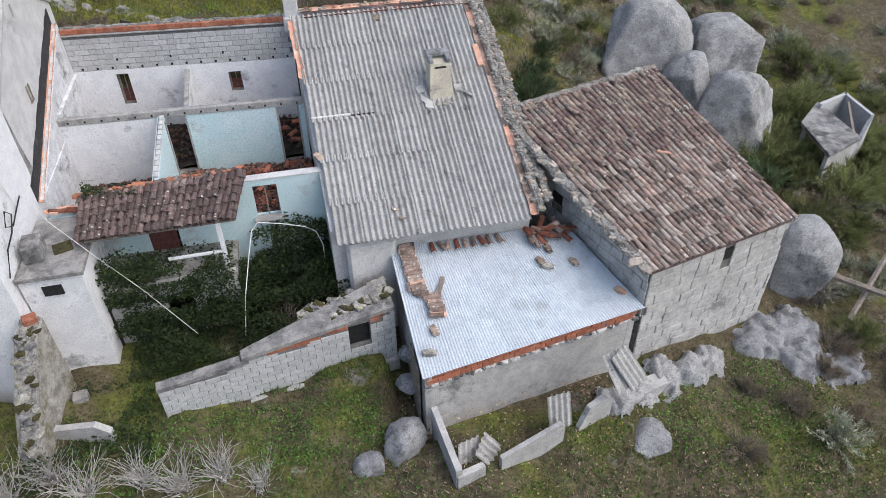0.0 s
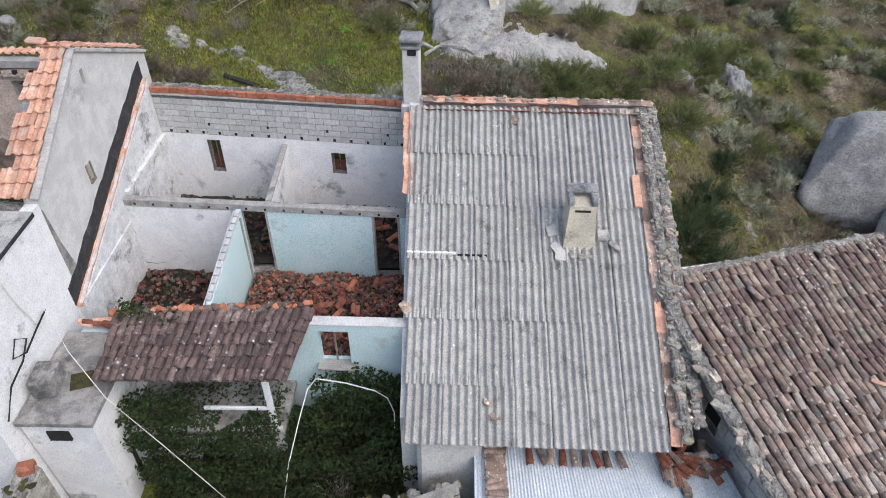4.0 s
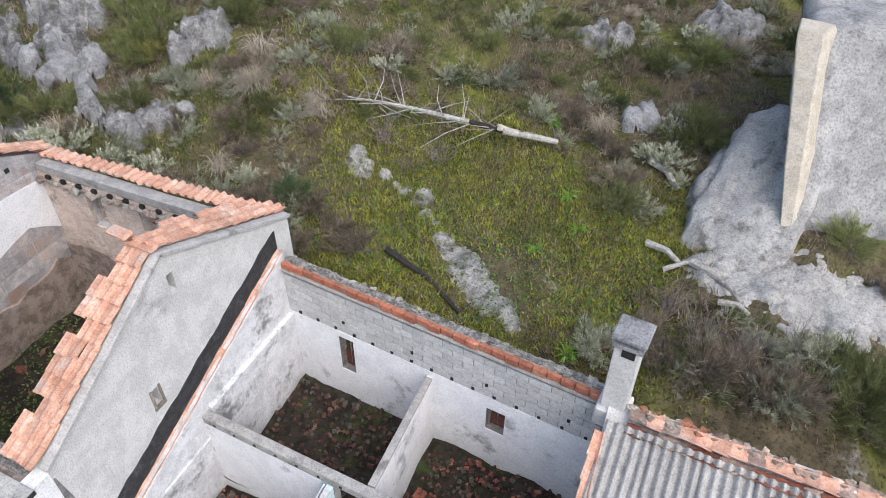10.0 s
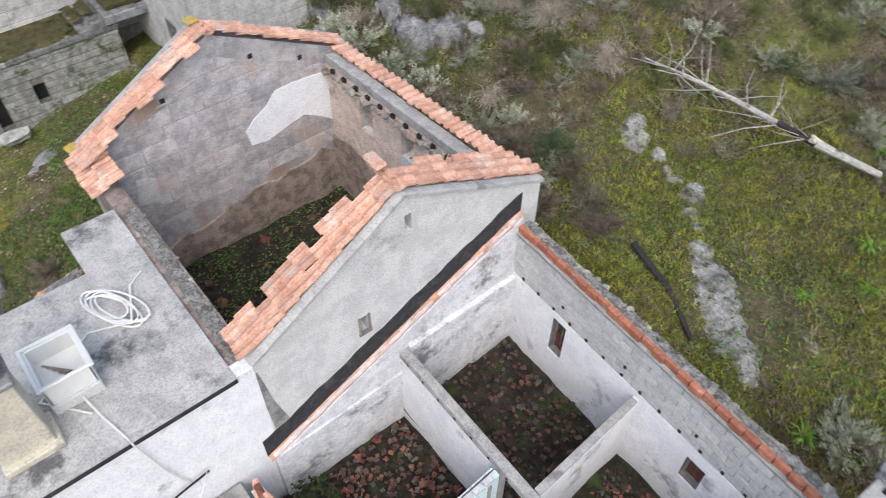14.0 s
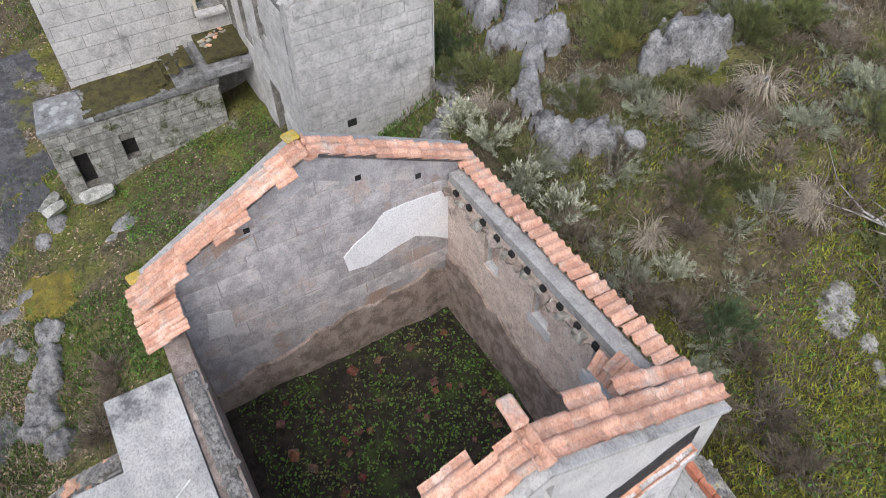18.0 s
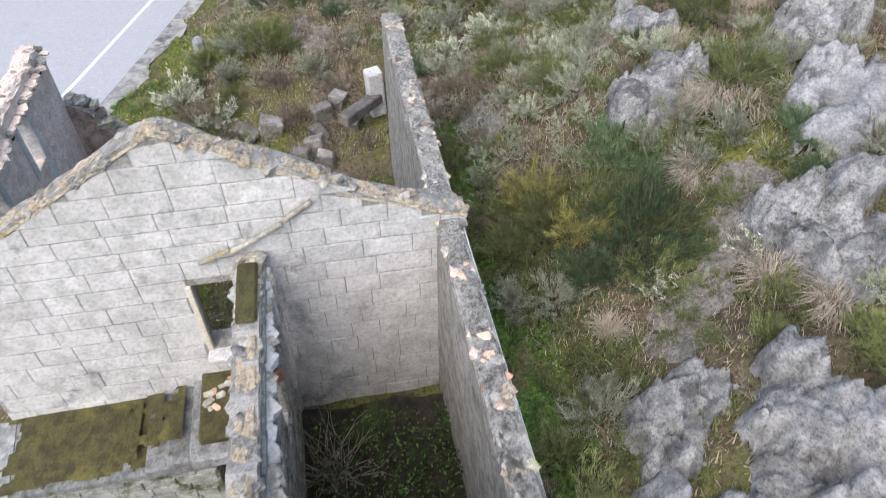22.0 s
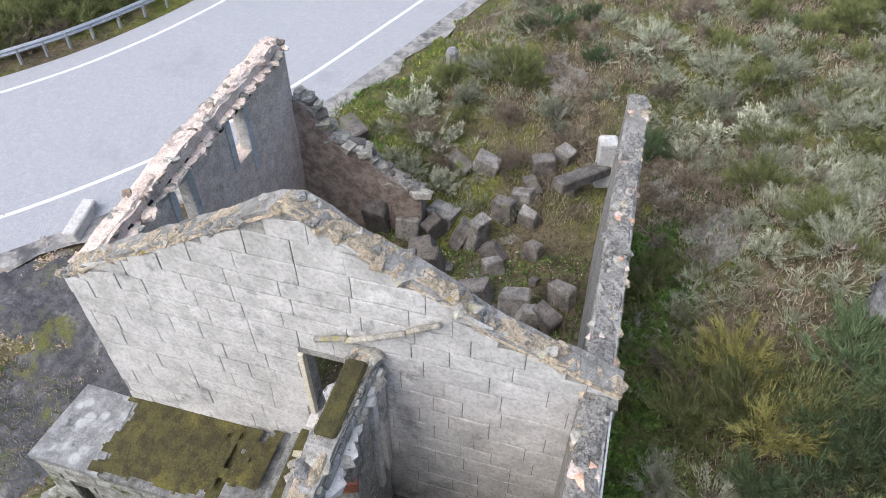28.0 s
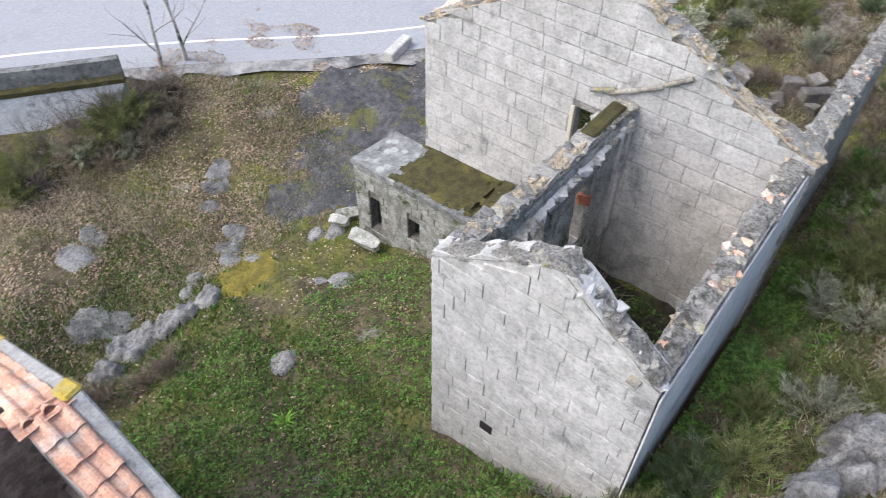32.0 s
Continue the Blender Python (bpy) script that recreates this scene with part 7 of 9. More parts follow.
def block_rock(name, corners, seed, mat_key, label, rough=0.25, category="rock"):
    """An angular rock between eight corners: the lower four, then the upper four."""
    n = 30
    cs = [Vector(c) for c in corners]
    bm = bmesh.new()
    got = {}

    def vert(a, b, c):
        key = (a, b, c)
        if key not in got:
            a, b, c = (x / n for x in key)
            lo = cs[0].lerp(cs[1], a).lerp(cs[3].lerp(cs[2], a), b)
            hi = cs[4].lerp(cs[5], a).lerp(cs[7].lerp(cs[6], a), b)
            q = lo.lerp(hi, c)
            mid = sum(cs, Vector()) / 8
            edge = sorted((abs(2 * a - 1), abs(2 * b - 1), abs(2 * c - 1)))[1]
            q = q.lerp(mid, 0.05 * max(0.0, edge - 0.85) / 0.15)
            d = (q - mid).normalized()
            got[key] = bm.verts.new(q + d * rough * (1.3 * crag(q * 0.32, seed) + 0.28 * crag(q * 1.3, seed + 5)))
        return got[key]

    for i in range(n):
        for j in range(n):
            for k in (0, n):
                bm.faces.new([vert(*v) for v in ((i, j, k), (i + 1, j, k), (i + 1, j + 1, k), (i, j + 1, k))])
                bm.faces.new([vert(*v) for v in ((i, k, j), (i + 1, k, j), (i + 1, k, j + 1), (i, k, j + 1))])
                bm.faces.new([vert(*v) for v in ((k, i, j), (k, i + 1, j), (k, i + 1, j + 1), (k, i, j + 1))])
    bmesh.ops.recalc_face_normals(bm, faces=bm.faces)
    return tagged(part(name, bm, M[mat_key], None, "", "", True), label, category)


for k, (c, s, rz) in enumerate((((23.6, 9.2, 0.0), (5.0, 4.2, 5.2), 20), ((24.8, 6.5, -0.9), (3.2, 2.8, 3.8), 50), ((27.6, 9.2, -0.6), (4.9, 3.8, 3.9), -10), ((26.2, 4.9, -1.6), (3.9, 3.4, 5.0), 35), ((24.95, -2.8, -2.9), (2.9, 2.7, 3.6), 10))):
    boulder("boulder", c, s, 11 + k, "cliff", rz, 5, 0.05, 9, "huge rounded grey granite boulder", 0, "boulders beside the granite house")
cliff = block_rock("cliff_rock", [(10.95, 12.95, 3.0), (16.5, 16.6, 2.0), (18.0, 20.5, 2.3), (10.8, 19.5, 3.0), (9.85, 15.7, 8.05), (16.6, 19.2, 7.6), (17.5, 22.0, 7.6), (9.6, 21.0, 8.0)], 3, "cliff", "great angular grey granite block with a pale split edge", 0.26)
block_rock("split_edge", [(10.78, 12.68, 3.2), (10.98, 12.7, 3.2), (11.2, 13.4, 3.2), (10.8, 13.5, 3.2), (9.5, 15.45, 8.15), (10.1, 15.3, 8.15), (10.4, 16.2, 8.15), (9.5, 16.3, 8.15)], 8, "cream_rock", "", 0.05, "")
bpy.data.objects["split_edge"].parent = cliff
tagged(bpy.data.objects["split_edge"], "pale freshly split rock edge")
block_rock("slab_rock", [(8.0, 12.6, 2.2), (10.95, 12.3, 2.4), (11.3, 18.0, 2.6), (8.5, 17.6, 2.6), (8.6, 13.3, 3.35), (10.9, 12.9, 4.0), (11.2, 16.9, 6.3), (9.1, 16.6, 5.2)], 31, "sandstone", "sloping pale grey granite slab", 0.3)
rock_bed("sandy_slab", [(9.7, 11.8, 0.8), (10.6, 11.9, 1.1), (11.6, 11.7, 1.2), (12.5, 12.1, 1.0), (13.3, 12.2, 0.8), (14.2, 12.2, 0.6), (12.3, 11.2, 0.7), (9.3, 12.3, 0.7), (10.3, 12.7, 0.8)], 41, "sandstone", "pale sandy granite slab lying in the slope", "", 0.2, 0.06, 1.3)
# bare rock on the slope: patches (x, y, radius) that run together, and how far each rises
LEDGES = [
    ([(-23.3, 14.75, 0.95), (-23.8, 15.6, 0.85), (-22.9, 14.3, 0.5)], 0.75), ([(-23.8, 19.2, 1.1), (-23.1, 18.5, 0.75), (-24.9, 20.1, 1.1)], 0.8),
    ([(-21.5, 18.4, 0.95), (-20.2, 17.7, 0.8), (-21.2, 17.6, 0.5), (-20.4, 18.6, 0.8)], 0.7), ([(-18.5, 16.0, 0.85), (-17.8, 16.4, 1.1), (-18.9, 15.7, 0.5), (-18.6, 16.8, 0.9), (-17.0, 16.2, 0.8)], 0.75),
    ([(-15.25, 12.2, 0.75), (-15.6, 13.0, 0.55), (-14.6, 12.0, 0.45)], 0.6), ([(-14.4, 14.0, 1.05), (-13.9, 14.6, 0.9), (-15.5, 14.2, 0.5), (-12.8, 13.9, 0.9), (-13.2, 14.8, 0.8)], 0.75),
    ([(-14.1, 11.7, 0.42), (-13.2, 11.7, 0.48), (-12.5, 12.25, 0.62), (-11.7, 11.9, 0.62), (-11.0, 12.3, 0.5), (-10.8, 11.5, 0.38), (-12.1, 11.2, 0.36), (-10.2, 11.0, 0.34)], 0.55),
    ([(-13.65, 13.3, 0.5), (-13.4, 12.6, 0.45), (-12.7, 13.2, 0.5), (-12.1, 13.9, 0.42), (-12.2, 12.8, 0.45)], 0.5), ([(-9.85, 10.65, 0.4), (-9.2, 10.5, 0.36), (-8.6, 10.35, 0.4), (-8.0, 10.3, 0.52), (-7.4, 10.1, 0.42), (-7.5, 10.95, 0.55), (-7.0, 11.3, 0.35)], 0.5),
    ([(-8.3, 14.55, 0.75), (-7.85, 14.9, 0.6), (-8.35, 13.5, 0.42)], 0.6), ([(-8.3, 16.9, 0.6), (-7.9, 17.6, 0.75), (-9.1, 17.1, 0.6)], 0.5), ([(-6.1, 14.8, 0.35)], 0.35), ([(-10.6, 8.3, 0.4), (-10.9, 8.9, 0.35)], 0.6),
    ([(3.8, 20.4, 0.7), (4.6, 20.9, 0.5)], 0.4), ([(6.45, 17.2, 0.5), (6.0, 16.8, 0.35)], 0.35), ([(7.4, 23.0, 0.9), (8.4, 23.6, 0.8)], 0.5), ([(-3.6, 16.0, 0.4)], 0.3), ([(17.5, 13.2, 0.5), (18.1, 13.0, 0.4)], 0.4), ([(20.4, 14.2, 0.7)], 0.5),
    ([(-26.9, 15.8, 0.7), (-26.2, 16.2, 0.6)], 0.4), ([(-28.4, 16.4, 0.6)], 0.4), ([(-16.6, 17.6, 0.9), (-15.6, 17.2, 0.8)], 0.6), ([(-12.2, 17.0, 0.9), (-11.4, 16.6, 0.6)], 0.5),
]
OUTCROP = [(x, y, 1.7 * r) for blobs, _ in LEDGES for x, y, r in blobs]
for k, (blobs, rise) in enumerate(LEDGES):
    rock_bed("outcrop", [(x, y, 0.95 * r) for x, y, r in blobs], 60 + k, "rock_pale" if k % 4 != 2 else "rock", "weathered pale granite outcrop among shrubs", "granite outcrops", 1.15 * rise, 0.06 if rise < 0.7 else 0.07, 0.95)
boulder("boulder", (-6.55, 11.5, 4.05), (0.6, 0.5, 0.6), 91, "rock_pale", 20, 3, 0.1, 7, "small pale boulder at the end of a ledge", 0, "granite outcrops")
GRAVEL = [([(-20.0, 15.8, 0.7), (-19.3, 15.3, 0.7), (-18.6, 14.7, 0.6), (-18.0, 14.2, 0.6), (-17.6, 13.6, 0.6), (-16.9, 13.1, 0.6)], 0), ([(-26.4, 11.3, 0.7), (-25.6, 11.5, 0.6)], 1), ([(-28.4, 10.4, 0.6), (-29.2, 10.3, 0.5)], 2), ([(-27.9, 14.1, 0.6), (-26.9, 14.9, 0.5)], 3), ([(-32.6, 6.9, 0.7), (-33.4, 6.4, 0.6)], 4), ([(-9.3, 12.1, 0.5), (-9.0, 11.4, 0.5)], 5)]
for blobs, k in GRAVEL:
    tagged(rock_bed("gravel_patch", blobs, 190 + k, "gravel", "", "", 0.07, 0.1, 2.5, 0.02), "bare patch of pale granite gravel between shrubs", "gravel", "", "stuff")
rock_bed("stream_bed", [(-1.1, 12.45, 0.34), (-0.75, 12.15, 0.36), (-0.1, 12.35, 0.2), (0.3, 12.25, 0.18), (0.65, 12.1, 0.22), (1.4, 11.95, 0.36), (1.75, 11.4, 0.26), (2.2, 10.9, 0.2), (2.7, 10.4, 0.34), (3.15, 10.0, 0.42), (3.55, 9.7, 0.48), (3.95, 9.4, 0.5), (4.35, 9.1, 0.5), (4.85, 8.75, 0.42), (5.35, 8.4, 0.26)], 111, "wet_rock", "flat wet pale rock bed of a trickle", "", 0.11, 0.05, 2.2, 0.02)
for k, (x, y, s, h) in enumerate(((8.6, -7.9, 0.95, 0.8), (9.65, -7.35, 1.5, 1.4), (16.6, -8.3, 1.5, 0.5), (10.2, -4.7, 0.7, 0.5), (10.1, -5.6, 0.8, 0.5))):
    boulder("garden_rock", (x, y, ground_at(x, y) + 0.05 * h), (s, s * 0.8, h), 140 + k, "rock", 40 * k, 4, 0.16, 7, "grey granite rock bedded in the grass", 0, "rocks before the houses")
rock_bed("foot_ledge", [(16.1, -7.0, 0.5), (17.0, -6.75, 0.6), (18.0, -6.45, 0.65), (18.9, -6.3, 0.6), (19.8, -6.1, 0.55)], 151, "cliff", "low granite ledge at the foot of the house wall", "", 0.5, 0.07, 0.9)
rock_bed("rock_ledge", [(21.6, -5.6, 0.6), (22.4, -5.3, 1.0), (23.3, -6.0, 1.1), (24.3, -6.6, 0.9), (23.6, -5.0, 0.9)], 150, "rock", "sloping grey granite ledge below the house", "", 0.4, 0.08, 0.7)
YARD_ROCK = [
    ([(-9.5, -3.3, 0.5), (-10.2, -3.65, 0.55), (-10.8, -3.6, 0.5), (-11.35, -3.2, 0.48), (-11.9, -2.95, 0.42), (-12.5, -2.75, 0.4)], 0.4), ([(-14.4, -4.3, 0.42), (-14.0, -3.7, 0.36), (-14.6, -3.2, 0.34), (-15.0, -4.7, 0.4)], 0.14),
    ([(-12.1, 0.95, 0.32)], 0.14), ([(-15.1, 0.0, 0.42), (-14.7, -0.4, 0.25)], 0.14), ([(-16.6, -1.75, 0.38), (-16.3, -2.3, 0.3)], 0.2), ([(-12.9, -3.9, 0.3), (-12.4, -3.6, 0.3)], 0.16), ([(-10.4, -4.6, 0.6), (-9.8, -4.9, 0.5)], 0.16),
    ([(-15.8, -6.6, 0.5), (-16.4, -7.2, 0.45), (-15.1, -6.1, 0.35)], 0.1), ([(-11.1, -7.2, 0.6), (-11.9, -7.5, 0.5)], 0.1), ([(-12.1, 9.7, 0.5)], 0.3), ([(-8.4, -1.2, 0.4)], 0.2),
]
for k, (blobs, rise) in enumerate(YARD_ROCK):
    rock_bed("flat_outcrop", blobs, 160 + k, "rock_pale", "flat grey rock showing through the grass", "flat rocks in the yard", rise, 0.06, 1.0)
tagged(rock_bed("moss_patch", [(-13.9, -2.6, 0.8), (-14.4, -3.0, 0.7), (-13.3, -2.3, 0.5)], 175, "moss_gold", "", "", 0.08, 0.09, 1.4, 0.02), "golden brown moss cushion on thin soil", "moss", "", "stuff")


# ---- vegetation ----
def blades(seed, n, radius, height_, width, spread, droop=0.25, base=0.35, twig=0.26, lumps=17):
    """A bush of short twigs standing out from many uneven rounded lumps."""
    g = np.random.default_rng(seed)
    c = g.normal(0, 0.42 * radius, (lumps, 2))
    r = np.hypot(c[:, 0], c[:, 1]) / radius
    top = height_ * np.clip(1.0 - 0.45 * r ** 2, 0.2, 1) * g.uniform(0.45, 0.85, lumps)
    size = radius * g.uniform(0.16, 0.36, lumps)
    k = g.integers(0, lumps, n)
    d = g.normal(0, 1, (n, 3))
    d[:, 2] = np.where(d[:, 2] < -0.4, -d[:, 2], d[:, 2])
    d /= np.linalg.norm(d, axis=1)[:, None]
    b = np.stack([c[k, 0], c[k, 1], top[k]], 1) + d * size[k][:, None] * (0.55 + 0.45 * np.sqrt(g.uniform(0, 1, n)))[:, None]
    b[:, 2] = np.maximum(b[:, 2], 0.0)
    d = d * 0.75 + g.normal(0, 0.4, (n, 3)) + np.array([0, 0, 0.45 - droop])
    d /= np.linalg.norm(d, axis=1)[:, None]
    ln = twig * g.uniform(0.4, 1.2, n)[:, None]
    w = np.cross(d, g.normal(0, 1, (n, 3)))
    w /= np.linalg.norm(w, axis=1)[:, None]
    w *= width * g.uniform(0.6, 1.4, n)[:, None]
    v = np.stack([b - w, b + w, b + d * ln * spread], 1).reshape(-1, 3)
    return v.tolist(), ((np.arange(n) * 3)[:, None] + np.array([[0, 1, 2]])).tolist()


def brush(seed, stems, twigs, tall, lean, twig, width, low=0.3, fan=0.28, bundles=8):
    """A bush of stems fanning from one root in uneven bundles, each clothed in fine upward twigs."""
    g = np.random.default_rng(seed)
    ba, bt, bl = g.uniform(0, math.tau, bundles), lean * np.sqrt(g.uniform(0.02, 1, bundles)), g.uniform(0.68, 1.08, bundles)
    which = g.integers(0, bundles, stems)
    a, t = ba[which] + g.normal(0, 0.42, stems), np.abs(bt[which] + g.normal(0, 0.2, stems))
    d = np.stack([np.sin(t) * np.cos(a), np.sin(t) * np.sin(a), np.cos(t)], 1)
    ln = tall * bl[which] * g.uniform(0.75, 1.1, stems)
    root = np.concatenate([g.normal(0, 0.1 * tall, (stems, 2)), np.zeros((stems, 1))], 1)
    k = np.repeat(np.arange(stems), twigs)
    n = len(k)
    s = low + (1 - low) * np.sqrt(g.uniform(0, 1, n))
    p = root[k] + d[k] * (ln[k] * s)[:, None]
    p[:, :2] += d[k][:, :2] * (0.18 * tall * s * s)[:, None]
    p += g.normal(0, 0.035 * tall, (n, 3))
    p[:, 2] = np.maximum(p[:, 2], 0.01)
    e = d[k] + np.array([0, 0, 0.15]) + g.normal(0, fan, (n, 3))
    e /= np.linalg.norm(e, axis=1)[:, None]
    w = np.cross(e, g.normal(0, 1, (n, 3)))
    w *= (width * g.uniform(0.6, 1.4, n) / np.linalg.norm(w, axis=1))[:, None]
    tip = p + e * (twig * g.uniform(0.5, 1.25, n))[:, None]
    return np.stack([p - w, p + w, tip], 1).reshape(-1, 3).tolist(), ((np.arange(n) * 3)[:, None] + np.array([[0, 1, 2]])).tolist()


def tussock(seed, n, tall, width):
    """Long drooping blades from one root."""
    g = np.random.default_rng(seed)
    a, ln, up = g.normal(0.6, 1.3, n), tall * g.uniform(0.6, 1.3, n), g.uniform(0.5, 1.5, n)
    d = np.stack([np.cos(a), np.sin(a), 0 * a], 1)
    side = np.stack([-np.sin(a), np.cos(a), 0 * a], 1) * width
    z = np.array([0, 0, 1.0])
    root = np.concatenate([g.normal(0, 0.09, (n, 2)), np.zeros((n, 1))], 1)
    mid = root + d * (0.45 * ln)[:, None] + z * (0.5 * up * ln)[:, None]
    tip = root + d * (0.95 * ln)[:, None] + z * (0.38 * up * ln)[:, None] + g.normal(0, 0.05, (n, 3))
    v = np.stack([root - side, root + side, mid + side, mid - side, tip], 1).reshape(-1, 3)
    o = (np.arange(n) * 5)[:, None]
    return v.tolist(), (o + np.array([[0, 1, 2, 3]])).tolist() + (o + np.array([[3, 2, 4]])).tolist()


def shrub_set(name, makers, label, category, group, stem_key="twig"):
    """Shrubs to copy: foliage with its stems as a part."""
    out = []
    for k, (data, mat_key, bloom) in enumerate(makers):
        me = mesh_from(name, *data)
        me.materials.append(M[mat_key])
        stems = mesh_from("stem", *blades(900 + k, 60, 0.35, 0.3, 0.012, 1.0, 0.1, 0.2, 0.4))
        stems.materials.append(M[stem_key])
        flower = None
        if bloom:
            flower = mesh_from("blossom", *bloom)
            flower.materials.append(M["bloom"])
        out.append((me, stems, flower))

    def put(x, y, z, s, rz, k, sz=1.0):
        me, stems, flower = out[k % len(out)]
        ob = new(name, me)
        ob.matrix_basis = pose(x, y, z, 0, 0, rz) @ Matrix.Diagonal((s, s, s * sz, 1))
        tagged(ob, label, category, group)
        for part_name, pm in (("stem", stems), ("blossom", flower)):
            if pm:
                c = new(part_name, pm)
                c.parent = ob
        return ob
    return put


put_broom = shrub_set("broom_shrub", [(brush(201 + k, 62, 54, 0.92, 1.05, 0.2, 0.008, 0.25, 0.4, 17), "broom", None) for k in range(5)], "olive-green broom shrub of fine upright twigs", "shrub", "broom shrubs on the slope")
put_dark = shrub_set("dark_broom_shrub", [(brush(206 + k, 62, 58, 0.92, 1.05, 0.18, 0.009, 0.25, 0.4, 17), "broom_dark", None) for k in range(3)], "dark green broom shrub of dense fine twigs", "shrub", "dark broom shrubs on the slope")
put_gold = shrub_set("golden_broom_shrub", [(brush(211 + k, 60, 54, 0.92, 1.05, 0.2, 0.008, 0.25, 0.4, 17), "broom_gold", None) for k in range(3)], "yellowish broom shrub of fine upright twigs", "shrub", "golden broom shrubs on the slope")
put_heath = shrub_set("heather_shrub", [(brush(221 + k, 50, 46, 0.7, 1.15, 0.22, 0.006, 0.2, 0.4, 10), "heather", None) for k in range(5)], "brown heather shrub with dry twigs", "shrub", "heather shrubs on the slope")
put_sage = shrub_set("grey_shrub", [(brush(241 + k, 50, 54, 0.78, 1.1, 0.15, 0.0095, 0.25, 0.45, 11), "sage", None) for k in range(5)], "grey-green shrub with fine twigs", "shrub", "grey shrubs on the slope")
put_bloom = shrub_set("flowering_shrub", [(brush(261 + k, 44, 44, 0.85, 0.95, 0.16, 0.012, 0.2, 0.5, 9), "sage", brush(261 + k, 44, 13, 0.92, 0.95, 0.13, 0.02, 0.72, 0.5, 9)) for k in range(3)], "pale flowering shrub with whitish blossom spikes", "shrub", "flowering shrubs on the slope")
put_straw = shrub_set("grass_tussock", [(tussock(271 + k, 300, 0.7, 0.007), "straw", None) for k in range(3)], "drooping tussock of bleached dry grass", "grass tussock", "dry tussocks on the slope", "straw")

KEEP_OUT = [(-8.0, 17.8, -8.2, 7.9), (-19.2, -11.9, -1.8, 9.9), (-27.0, -18.0, -0.4, 9.8), (14, 23.4, -7.5, 4.2)]


def free_spot(x, y, margin=0.4):
    if any(x0 - margin < x < x1 + margin and y0 - margin < y < y1 + margin for x0, x1, y0, y1 in KEEP_OUT):
        return False
    return float(np.hypot(ROAD_XY[:, 0] - x, ROAD_XY[:, 1] - y).min()) > ROAD_HALF + 1.4


def clearing(x, y):
    """Open mossy ground: behind the house, beside the road and before the houses."""
    if (x - 3.0) ** 2 / 27 + (y - 11.5) ** 2 / 12 < 1:
        return True
    if -8 < x < 24 and y < -5:
        return True
    if -20 < x < -7 and y < 9:
        return True
    if 15.8 < x < 18.4 and 5.4 < y < 8.6:
        return True
    if 8.2 < x < 15.0 and 10.6 < y < 13.6 or 8.0 < x < 18.2 and 12.5 < y < 21:
        return True
    return float(np.hypot(ROAD_XY[:, 0] - x, ROAD_XY[:, 1] - y).min()) < ROAD_HALF + 3.4


